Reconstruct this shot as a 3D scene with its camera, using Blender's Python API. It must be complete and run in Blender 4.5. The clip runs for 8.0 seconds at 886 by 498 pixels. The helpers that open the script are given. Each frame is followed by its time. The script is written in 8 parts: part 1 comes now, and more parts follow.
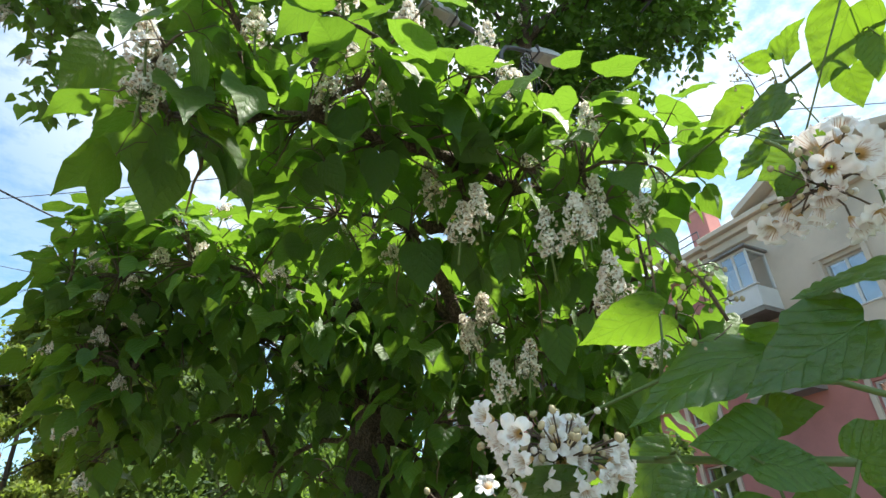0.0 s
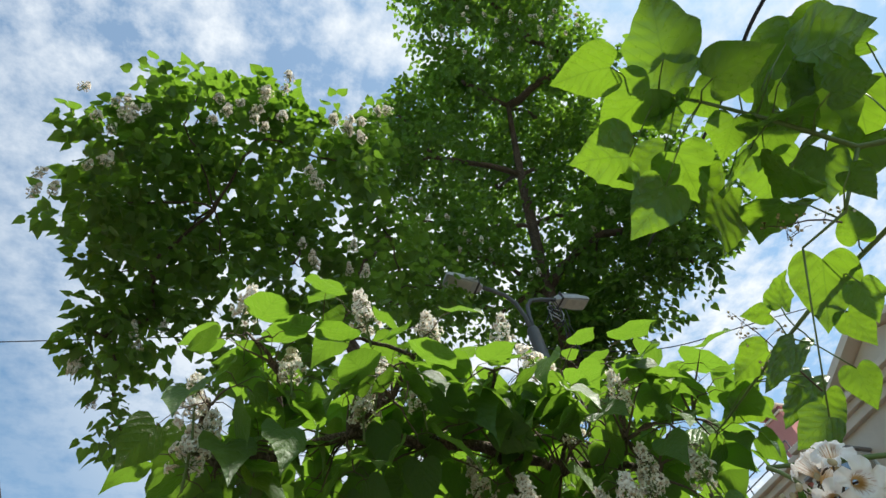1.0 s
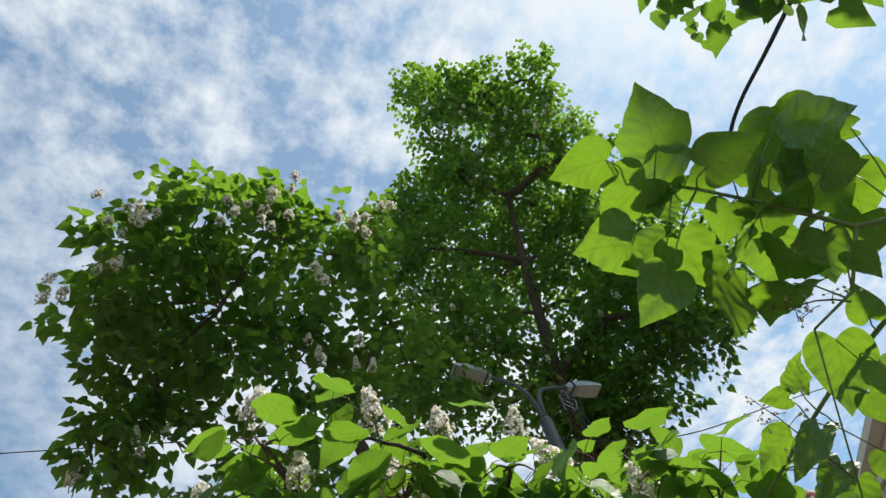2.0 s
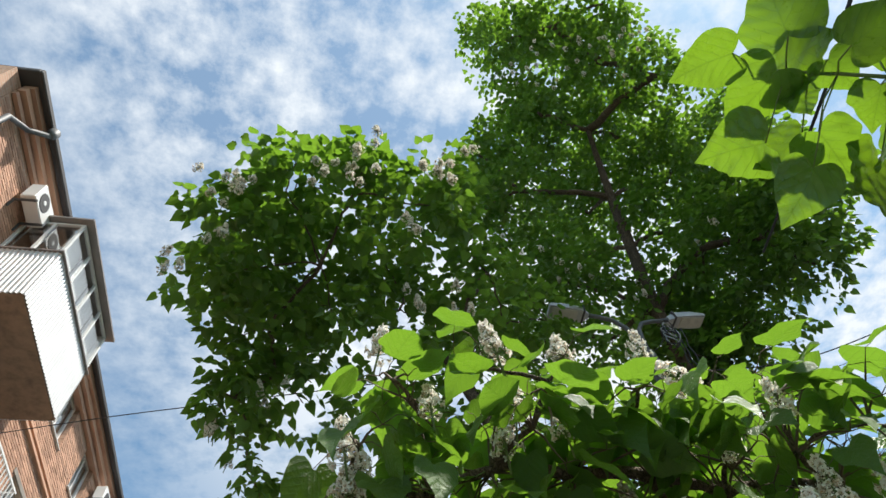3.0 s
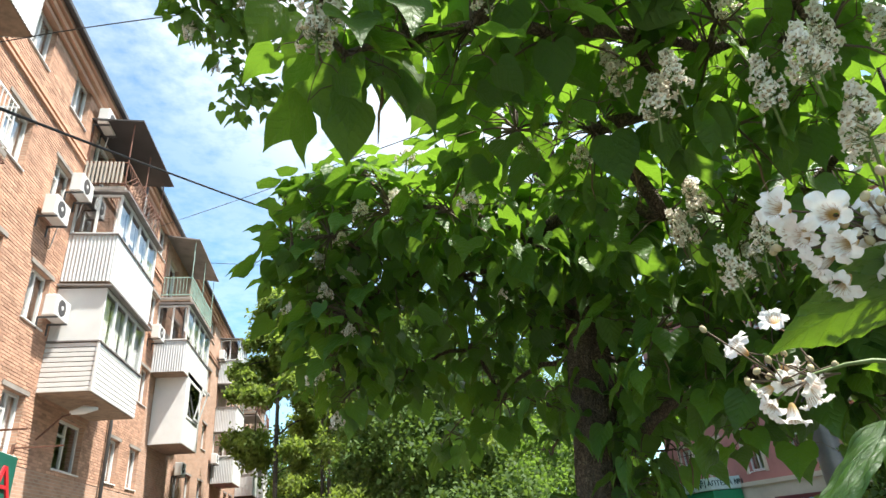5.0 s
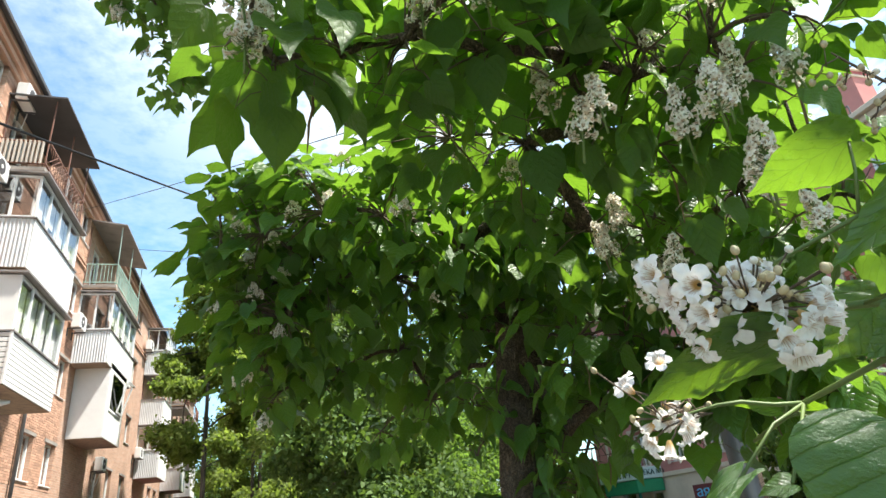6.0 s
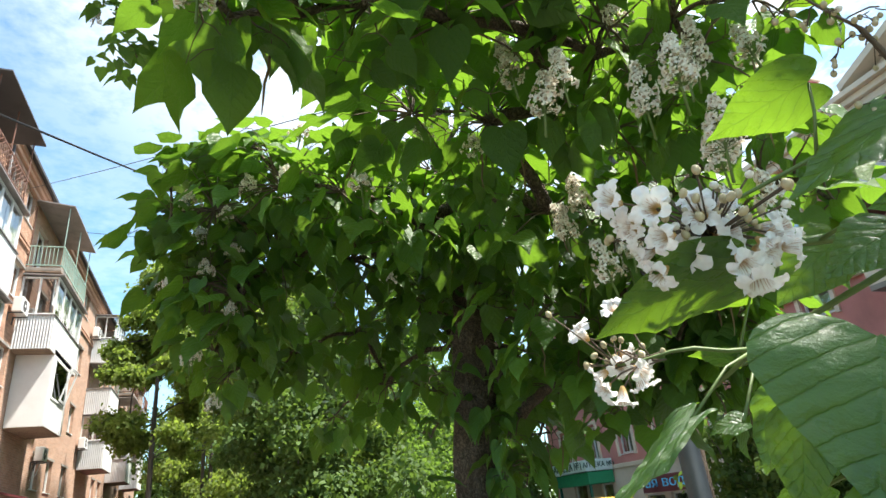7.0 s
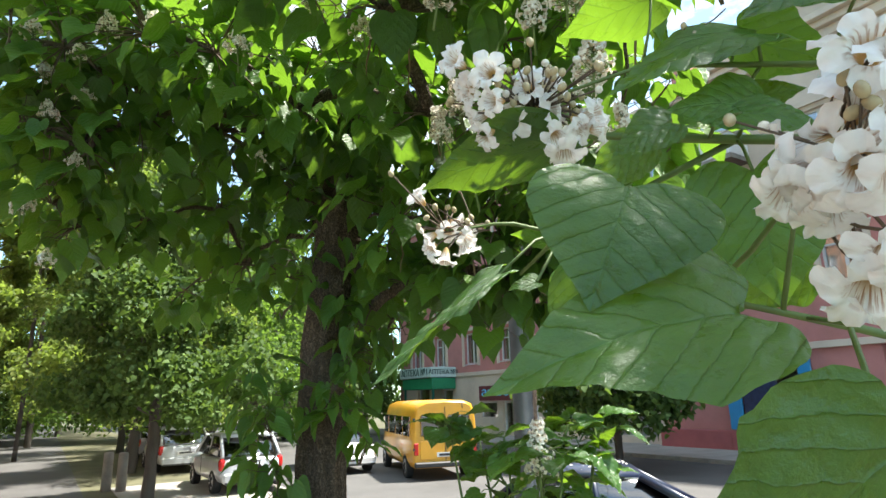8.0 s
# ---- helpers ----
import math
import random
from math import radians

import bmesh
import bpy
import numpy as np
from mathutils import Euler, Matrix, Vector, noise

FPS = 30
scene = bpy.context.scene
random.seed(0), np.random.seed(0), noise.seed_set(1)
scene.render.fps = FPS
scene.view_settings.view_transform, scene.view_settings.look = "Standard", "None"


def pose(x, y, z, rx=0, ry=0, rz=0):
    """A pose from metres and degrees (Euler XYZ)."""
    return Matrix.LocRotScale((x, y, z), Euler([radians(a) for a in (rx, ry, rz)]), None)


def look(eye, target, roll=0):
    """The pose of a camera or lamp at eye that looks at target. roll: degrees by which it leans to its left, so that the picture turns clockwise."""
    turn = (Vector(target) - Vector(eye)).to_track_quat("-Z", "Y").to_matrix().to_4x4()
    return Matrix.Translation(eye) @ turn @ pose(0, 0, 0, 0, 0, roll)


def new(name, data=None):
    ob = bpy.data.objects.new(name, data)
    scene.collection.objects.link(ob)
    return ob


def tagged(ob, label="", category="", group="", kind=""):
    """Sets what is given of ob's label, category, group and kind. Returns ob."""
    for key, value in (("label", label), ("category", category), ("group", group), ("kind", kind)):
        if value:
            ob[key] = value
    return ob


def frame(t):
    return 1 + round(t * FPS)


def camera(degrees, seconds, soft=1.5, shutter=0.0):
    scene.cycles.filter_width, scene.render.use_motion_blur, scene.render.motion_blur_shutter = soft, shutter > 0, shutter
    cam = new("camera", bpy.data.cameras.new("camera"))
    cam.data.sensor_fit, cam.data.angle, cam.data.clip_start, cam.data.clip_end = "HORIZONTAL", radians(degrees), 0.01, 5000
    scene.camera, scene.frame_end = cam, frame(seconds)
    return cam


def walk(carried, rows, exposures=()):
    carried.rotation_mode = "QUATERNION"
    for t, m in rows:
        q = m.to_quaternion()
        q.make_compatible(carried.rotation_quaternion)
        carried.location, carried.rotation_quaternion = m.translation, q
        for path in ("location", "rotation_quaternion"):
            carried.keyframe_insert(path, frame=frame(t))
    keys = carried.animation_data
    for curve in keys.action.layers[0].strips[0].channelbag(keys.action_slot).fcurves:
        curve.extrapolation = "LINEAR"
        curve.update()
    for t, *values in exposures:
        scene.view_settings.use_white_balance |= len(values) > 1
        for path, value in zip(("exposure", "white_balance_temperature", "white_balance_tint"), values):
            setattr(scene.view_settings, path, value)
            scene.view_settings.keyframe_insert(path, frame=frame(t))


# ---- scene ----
cam = camera(73.1, 8.0)
# seconds; eye in metres; turn in degrees
PATH = [
    (0.0, 0.074, -0.183, 1.804, 119.71, 3.37, -28.93),
    (0.5, 0.052, -0.282, 1.844, 131.90, 6.21, -21.76),
    (1.0, 0.067, -0.379, 1.876, 144.56, 8.30, -18.56),
    (1.2, 0.072, -0.403, 1.901, 148.51, 8.41, -18.28),
    (2.3, 0.027, -0.378, 1.864, 153.74, 9.18, -14.20),
    (2.5, -0.011, -0.362, 1.861, 153.17, 7.96, -11.37),
    (3.0, -0.044, -0.301, 1.870, 149.63, 4.82, -8.18),
    (3.5, -0.022, -0.200, 1.817, 140.80, 4.20, -3.98),
    (4.0, -0.001, -0.052, 1.751, 124.82, 5.01, -4.04),
    (4.5, 0.007, -0.003, 1.713, 117.60, 4.76, -6.00),
    (5.0, 0.045, -0.023, 1.711, 115.89, 4.75, -9.00),
    (5.2, 0.066, -0.030, 1.708, 115.33, 4.92, -10.65),
    (6.3, 0.093, -0.097, 1.771, 114.52, 5.99, -15.37),
    (6.5, 0.103, -0.087, 1.766, 114.68, 6.12, -15.70),
    (7.0, 0.108, -0.024, 1.701, 113.59, 5.89, -18.89),
    (7.5, 0.093, 0.062, 1.609, 107.65, 4.85, -22.17),
    (8.0, 0.136, -0.062, 1.607, 104.01, 1.52, -32.80),
]
walk(cam, [(t, pose(x, y, z, rx, ry, rz)) for t, x, y, z, rx, ry, rz in PATH],
     exposures=[(0.0, 1.32), (1.0, 0.71), (2.5, 0.56), (3.5, 0.98), (4.5, 1.42), (7.0, 1.5), (8.0, 1.7)])

# ---- world and sun ----
SUN_AZ, SUN_EL = 114.0, 64.0  # degrees from +y towards +x, and above the horizon


def sky_and_sun():
    world = bpy.data.worlds.new("world")
    scene.world = world
    world.use_nodes = True
    nt = world.node_tree
    nt.nodes.clear()
    out = nt.nodes.new("ShaderNodeOutputWorld")
    bg = nt.nodes.new("ShaderNodeBackground")
    sky = nt.nodes.new("ShaderNodeTexSky")
    sky.sky_type, sky.sun_disc = "NISHITA", False
    sky.sun_elevation, sky.sun_rotation = radians(SUN_EL), radians(SUN_AZ)
    sky.dust_density, sky.ozone_density = 0.4, 1.5
    co = nt.nodes.new("ShaderNodeTexCoord")
    sep = nt.nodes.new("ShaderNodeSeparateXYZ")
    nt.links.new(co.outputs["Generated"], sep.inputs[0])
    # clouds lie in a flat layer: the direction is divided by its height
    den = nt.nodes.new("ShaderNodeMath")
    den.operation, den.inputs[1].default_value = "MAXIMUM", 0.06
    nt.links.new(sep.outputs["Z"], den.inputs[0])
    div = nt.nodes.new("ShaderNodeVectorMath")
    div.operation = "DIVIDE"
    nt.links.new(co.outputs["Generated"], div.inputs[0])
    nt.links.new(den.outputs[0], div.inputs[1])
    big = nt.nodes.new("ShaderNodeTexNoise")
    big.inputs["Scale"].default_value, big.inputs["Detail"].default_value = 1.5, 3.0
    big.inputs["Distortion"].default_value = 0.4
    fine = nt.nodes.new("ShaderNodeTexNoise")
    fine.inputs["Scale"].default_value, fine.inputs["Detail"].default_value = 13.0, 8.0
    fine.inputs["Roughness"].default_value = 0.62
    for n in (big, fine):
        nt.links.new(div.outputs[0], n.inputs["Vector"])
    add = nt.nodes.new("ShaderNodeMath")
    add.operation, add.inputs[1].default_value = "MULTIPLY_ADD", 0.85
    nt.links.new(fine.outputs["Fac"], add.inputs[0])
    nt.links.new(big.outputs["Fac"], add.inputs[2])
    ramp = nt.nodes.new("ShaderNodeMapRange")
    ramp.inputs["From Min"].default_value, ramp.inputs["From Max"].default_value = 0.74, 1.06
    ramp.inputs["To Min"].default_value, ramp.inputs["To Max"].default_value = 0.12, 0.92
    nt.links.new(add.outputs[0], ramp.inputs["Value"])
    mix = nt.nodes.new("ShaderNodeMix")
    mix.data_type = "RGBA"
    mix.inputs[7].default_value = (CLOUD * 0.93, CLOUD * 0.99, CLOUD * 1.04, 1)
    low = nt.nodes.new("ShaderNodeMapRange")
    # the cover is thick overhead and in the east, and thin low in the north-west
    east = nt.nodes.new("ShaderNodeMath")
    east.operation, east.inputs[1].default_value = "MULTIPLY_ADD", 0.6
    nt.links.new(sep.outputs["X"], east.inputs[0])
    nt.links.new(sep.outputs["Z"], east.inputs[2])
    low.inputs["From Min"].default_value, low.inputs["From Max"].default_value = 0.42, 0.76
    low.inputs["To Min"].default_value, low.inputs["To Max"].default_value = 0.22, 1.2
    nt.links.new(east.outputs[0], low.inputs["Value"])
    cover = nt.nodes.new("ShaderNodeMath")
    cover.operation = "MULTIPLY"
    nt.links.new(ramp.outputs[0], cover.inputs[0])
    nt.links.new(low.outputs[0], cover.inputs[1])
    nt.links.new(cover.outputs[0], mix.inputs[0])
    cool = nt.nodes.new("ShaderNodeMix")
    cool.data_type, cool.blend_type = "RGBA", "MULTIPLY"
    cool.inputs[0].default_value, cool.inputs[7].default_value = 1.0, (0.80, 1.03, 0.98, 1)
    nt.links.new(sky.outputs[0], cool.inputs[6])
    nt.links.new(cool.outputs[2], mix.inputs[6])
    nt.links.new(mix.outputs[2], bg.inputs[0])
    bg.inputs[1].default_value = SKY
    nt.links.new(bg.outputs[0], out.inputs[0])
    sun = new("sun", bpy.data.lights.new("sun", "SUN"))
    sun.data.energy, sun.data.angle, sun.data.color = SUN, radians(3.0), (1.0, 0.95, 0.86)
    a, e = radians(SUN_AZ), radians(SUN_EL)
    way = Vector((math.cos(e) * math.sin(a), math.cos(e) * math.cos(a), math.sin(e)))
    sun.matrix_world = look(way * 60, (0, 0, 0))


SKY, SUN, CLOUD = 0.12, 5.4, 5.2
sky_and_sun()

# ---- materials ----


def nodes_of(name):
    m = bpy.data.materials.new(name)
    m.use_nodes = True
    nt = m.node_tree
    return m, nt, nt.nodes["Principled BSDF"], nt.nodes["Material Output"]


def noise_node(nt, scale, detail=4.0, rough=0.55, space="Object", stretch=None):
    co = nt.nodes.new("ShaderNodeTexCoord")
    n = nt.nodes.new("ShaderNodeTexNoise")
    n.inputs["Scale"].default_value, n.inputs["Detail"].default_value, n.inputs["Roughness"].default_value = scale, detail, rough
    if stretch:
        mp = nt.nodes.new("ShaderNodeMapping")
        mp.inputs["Scale"].default_value = stretch
        nt.links.new(co.outputs[space], mp.inputs[0])
        nt.links.new(mp.outputs[0], n.inputs["Vector"])
    else:
        nt.links.new(co.outputs[space], n.inputs["Vector"])
    return n


def ramp_node(nt, source, stops):
    r = nt.nodes.new("ShaderNodeValToRGB")
    while len(r.color_ramp.elements) < len(stops):
        r.color_ramp.elements.new(0.5)
    for e, (at, c) in zip(r.color_ramp.elements, stops):
        e.position, e.color = at, (*c, 1)
    nt.links.new(source, r.inputs[0])
    return r


def plain(name, colour, rough=0.6, metal=0.0, vary=0.25, scale=3.0, bump=0.15, fine=60.0, per_object=0.0, stretch=None, spec=0.5):
    """A painted or raw surface: two scales of stain and grain, with fine relief."""
    m, nt, p, out = nodes_of(name)
    big, small = noise_node(nt, scale, 5.0, 0.6, stretch=stretch), noise_node(nt, fine, 3.0)
    mix = nt.nodes.new("ShaderNodeMath")
    mix.operation, mix.inputs[1].default_value = "MULTIPLY_ADD", 0.35
    nt.links.new(small.outputs["Fac"], mix.inputs[0])
    nt.links.new(big.outputs["Fac"], mix.inputs[2])
    lo = tuple(c * (1 - vary) for c in colour)
    hi = tuple(min(1, c * (1 + vary * 0.6)) for c in colour)
    r = ramp_node(nt, mix.outputs[0], [(0.42, lo), (0.68, colour), (0.95, hi)])
    source = r.outputs[0]
    if per_object:
        info, hsv, mr = nt.nodes.new("ShaderNodeObjectInfo"), nt.nodes.new("ShaderNodeHueSaturation"), nt.nodes.new("ShaderNodeMapRange")
        mr.inputs["To Min"].default_value, mr.inputs["To Max"].default_value = 1 - per_object, 1 + per_object
        nt.links.new(info.outputs["Random"], mr.inputs["Value"])
        nt.links.new(mr.outputs[0], hsv.inputs["Value"])
        nt.links.new(source, hsv.inputs["Color"])
        source = hsv.outputs[0]
    nt.links.new(source, p.inputs["Base Color"])
    p.inputs["Roughness"].default_value, p.inputs["Metallic"].default_value = rough, metal
    p.inputs["Specular IOR Level"].default_value = spec
    b = nt.nodes.new("ShaderNodeBump")
    b.inputs["Strength"].default_value, b.inputs["Distance"].default_value = bump, 0.01
    nt.links.new(mix.outputs[0], b.inputs["Height"])
    nt.links.new(b.outputs[0], p.inputs["Normal"])
    return m


def leaf_material(name, dark, light, through_colour, gloss=0.42, veins=True, share=0.5, relief=0.5, sheen=0.5, grain=22.0, quilt=0.3, depth=0.006):
    """A thin leaf: gloss above, light coming through, veins along its own u and v, each leaf a little different."""
    m, nt, p, out = nodes_of(name)
    geo, info, add = nt.nodes.new("ShaderNodeNewGeometry"), nt.nodes.new("ShaderNodeObjectInfo"), nt.nodes.new("ShaderNodeMath")
    nt.links.new(geo.outputs["Random Per Island"], add.inputs[0])
    nt.links.new(info.outputs["Random"], add.inputs[1])
    fr = nt.nodes.new("ShaderNodeMath")
    fr.operation = "FRACT"
    nt.links.new(add.outputs[0], fr.inputs[0])
    r = ramp_node(nt, fr.outputs[0], [(0.0, dark), (0.75, light), (1.0, tuple(c * 1.25 for c in light))])
    n = noise_node(nt, grain, 6.0, 0.6)
    blot = nt.nodes.new("ShaderNodeMix")
    blot.data_type, blot.blend_type = "RGBA", "MULTIPLY"
    blot.inputs[0].default_value = 0.45
    nt.links.new(r.outputs[0], blot.inputs[6])
    nt.links.new(n.outputs["Fac"], blot.inputs[7])
    colour = blot.outputs[2]
    height = n.outputs["Fac"]
    if veins:
        uv, sep = nt.nodes.new("ShaderNodeUVMap"), nt.nodes.new("ShaderNodeSeparateXYZ")
        nt.links.new(uv.outputs[0], sep.inputs[0])

        def calc(op, a, b=None, c=None):
            q = nt.nodes.new("ShaderNodeMath")
            q.operation = op
            for k, v in enumerate((a, b, c)):
                if v is None:
                    continue
                if isinstance(v, (int, float)):
                    q.inputs[k].default_value = v
                else:
                    nt.links.new(v, q.inputs[k])
            return q.outputs[0]

        av = calc("ABSOLUTE", sep.outputs["Y"])
        side = calc("SUBTRACT", calc("MULTIPLY_ADD", av, -0.95, sep.outputs["X"]), calc("MULTIPLY_ADD", n.outputs["Fac"], 0.10, calc("MULTIPLY", calc("MULTIPLY", av, av), 0.3)))
        saw = calc("ABSOLUTE", calc("SUBTRACT", calc("FRACT", calc("MULTIPLY", side, 5.5)), 0.5))
        ribs = calc("MULTIPLY", calc("SMOOTH_MIN", calc("MULTIPLY", saw, 17.0), 1.0, 0.3), 1.0)
        mid = calc("MINIMUM", calc("MULTIPLY", av, 60.0), 1.0)
        net = calc("MINIMUM", ribs, mid)
        pale = nt.nodes.new("ShaderNodeMix")
        pale.data_type = "RGBA"
        pale.inputs[6].default_value = tuple(min(1, c * 1.5 + 0.01) for c in light) + (1,)
        nt.links.new(calc("MULTIPLY_ADD", net, 0.25, 0.75), pale.inputs[0])
        nt.links.new(colour, pale.inputs[7])
        colour = pale.outputs[2]
        pillow = calc("SINE", calc("MULTIPLY", saw, 3.14159))
        cross = calc("SINE", calc("MULTIPLY", calc("ADD", calc("MULTIPLY", av, 34.0), calc("MULTIPLY", sep.outputs["X"], 9.0)), 1.0))
        height = calc("ADD", calc("MULTIPLY_ADD", n.outputs["Fac"], 1.2, calc("MULTIPLY", net, 0.18)), calc("MULTIPLY", calc("MULTIPLY_ADD", cross, 0.22, pillow), quilt))
        nt.links.new(calc("MULTIPLY_ADD", n.outputs["Fac"], 0.30, gloss - 0.15), p.inputs["Roughness"])
    nt.links.new(colour, p.inputs["Base Color"])
    p.inputs["Roughness"].default_value = gloss
    p.inputs["Specular IOR Level"].default_value = sheen
    b = nt.nodes.new("ShaderNodeBump")
    b.inputs["Strength"].default_value, b.inputs["Distance"].default_value = relief, depth
    nt.links.new(height, b.inputs["Height"])
    nt.links.new(b.outputs[0], p.inputs["Normal"])
    tr, mix = nt.nodes.new("ShaderNodeBsdfTranslucent"), nt.nodes.new("ShaderNodeMixShader")
    tint = nt.nodes.new("ShaderNodeMix")
    tint.data_type, tint.blend_type = "RGBA", "MIX"
    tint.inputs[0].default_value = 0.75
    tint.inputs[7].default_value = (*through_colour, 1)
    nt.links.new(colour, tint.inputs[6])
    through_out = tint.outputs[2]
    if veins:
        shade = nt.nodes.new("ShaderNodeMix")
        shade.data_type, shade.blend_type = "RGBA", "MULTIPLY"
        shade.inputs[0].default_value = 0.32
        nt.links.new(through_out, shade.inputs[6])
        nt.links.new(net, shade.inputs[7])
        through_out = shade.outputs[2]
    nt.links.new(through_out, tr.inputs[0])
    mix.inputs[0].default_value = share
    nt.links.new(p.outputs[0], mix.inputs[1])
    nt.links.new(tr.outputs[0], mix.inputs[2])
    nt.links.new(mix.outputs[0], out.inputs[0])
    return m


def petal_material(name, colour):
    m, nt, p, out = nodes_of(name)
    n = noise_node(nt, 60.0, 3.0)
    r = ramp_node(nt, n.outputs["Fac"], [(0.3, tuple(c * 0.85 for c in colour)), (0.7, colour)])
    nt.links.new(r.outputs[0], p.inputs["Base Color"])
    p.inputs["Roughness"].default_value = 0.6
    tr, mix = nt.nodes.new("ShaderNodeBsdfTranslucent"), nt.nodes.new("ShaderNodeMixShader")
    tr.inputs[0].default_value = (*colour, 1)
    mix.inputs[0].default_value = 0.35
    nt.links.new(p.outputs[0], mix.inputs[1])
    nt.links.new(tr.outputs[0], mix.inputs[2])
    nt.links.new(mix.outputs[0], out.inputs[0])
    return m


def marked_petal_material(name):
    """White petals with tan streaks round a yellow throat, by the flower's own axis."""
    m, nt, p, out = nodes_of(name)
    co, sep = nt.nodes.new("ShaderNodeTexCoord"), nt.nodes.new("ShaderNodeSeparateXYZ")
    nt.links.new(co.outputs["Object"], sep.inputs[0])

    def calc(op, a, b=None):
        q = nt.nodes.new("ShaderNodeMath")
        q.operation, q.use_clamp = op, op in ("SUBTRACT", "MULTIPLY_ADD")
        for k, v in enumerate((a, b)):
            if isinstance(v, (int, float)):
                q.inputs[k].default_value = v
            elif v is not None:
                nt.links.new(v, q.inputs[k])
        return q.outputs[0]

    rad = calc("SQRT", calc("ADD", calc("MULTIPLY", sep.outputs["X"], sep.outputs["X"]), calc("MULTIPLY", sep.outputs["Y"], sep.outputs["Y"])))
    ang = calc("ARCTAN2", sep.outputs["Y"], sep.outputs["X"])
    xyz = nt.nodes.new("ShaderNodeCombineXYZ")
    nt.links.new(calc("MULTIPLY", ang, 3.0), xyz.inputs[0])
    nt.links.new(calc("MULTIPLY", rad, 90.0), xyz.inputs[1])
    n = nt.nodes.new("ShaderNodeTexNoise")
    n.inputs["Scale"].default_value, n.inputs["Detail"].default_value = 1.6, 3.0
    nt.links.new(xyz.outputs[0], n.inputs["Vector"])

    def span(source, a, b):
        r = nt.nodes.new("ShaderNodeMapRange")
        r.inputs["From Min"].default_value, r.inputs["From Max"].default_value = a, b
        nt.links.new(source, r.inputs["Value"])
        return r.outputs[0]

    def over(below, colour, mask):
        x = nt.nodes.new("ShaderNodeMix")
        x.data_type = "RGBA"
        x.inputs[7].default_value = (*colour, 1)
        nt.links.new(mask, x.inputs[0])
        nt.links.new(below, x.inputs[6])
        return x.outputs[2]

    base = ramp_node(nt, noise_node(nt, 90.0, 3.0).outputs["Fac"], [(0.3, (0.87, 0.84, 0.82)), (0.65, (0.95, 0.94, 0.92))]).outputs[0]
    streak = calc("MULTIPLY", span(n.outputs["Fac"], 0.50, 0.60), span(rad, 0.0115, 0.0075))
    c = over(over(base, (0.44, 0.25, 0.15), streak), (0.60, 0.38, 0.14), span(rad, 0.0075, 0.0045))
    nt.links.new(c, p.inputs["Base Color"])
    p.inputs["Roughness"].default_value = 0.65
    tr, mix = nt.nodes.new("ShaderNodeBsdfTranslucent"), nt.nodes.new("ShaderNodeMixShader")
    nt.links.new(c, tr.inputs[0])
    mix.inputs[0].default_value = 0.35
    nt.links.new(p.outputs[0], mix.inputs[1])
    nt.links.new(tr.outputs[0], mix.inputs[2])
    nt.links.new(mix.outputs[0], out.inputs[0])
    b = nt.nodes.new("ShaderNodeBump")
    b.inputs["Strength"].default_value, b.inputs["Distance"].default_value = 0.5, 0.003
    nt.links.new(n.outputs["Fac"], b.inputs["Height"])
    nt.links.new(b.outputs[0], p.inputs["Normal"])
    return m


PETAL_MARKED = marked_petal_material("petal_streaked")
LEAF = leaf_material("catalpa_leaf", (0.042, 0.115, 0.024), (0.11, 0.23, 0.040), (0.215, 0.405, 0.022), 0.38, share=0.45, sheen=0.5, relief=0.7, depth=0.01)
LEAF_NEAR = leaf_material("catalpa_leaf_close", (0.03, 0.10, 0.022), (0.075, 0.19, 0.04), (0.22, 0.39, 0.010), 0.30, share=0.46, relief=0.75, sheen=0.75, grain=6.0, quilt=0.2, depth=0.008)
LEAF_FAR = leaf_material("broad_leaf", (0.045, 0.10, 0.022), (0.10, 0.175, 0.04), (0.21, 0.36, 0.04), 0.62, veins=False, share=0.5, sheen=0.25)
PETAL = petal_material("petal_white", (0.92, 0.88, 0.79))
THROAT = petal_material("petal_throat", (0.62, 0.47, 0.33))
BUD = plain("flower_bud", (0.40, 0.33, 0.19), 0.6, vary=0.4, scale=40)
STEM = plain("green_stem", (0.10, 0.15, 0.035), 0.5, vary=0.3, scale=15)
TWIG = plain("brown_twig", (0.10, 0.07, 0.045), 0.8, vary=0.35, scale=12)
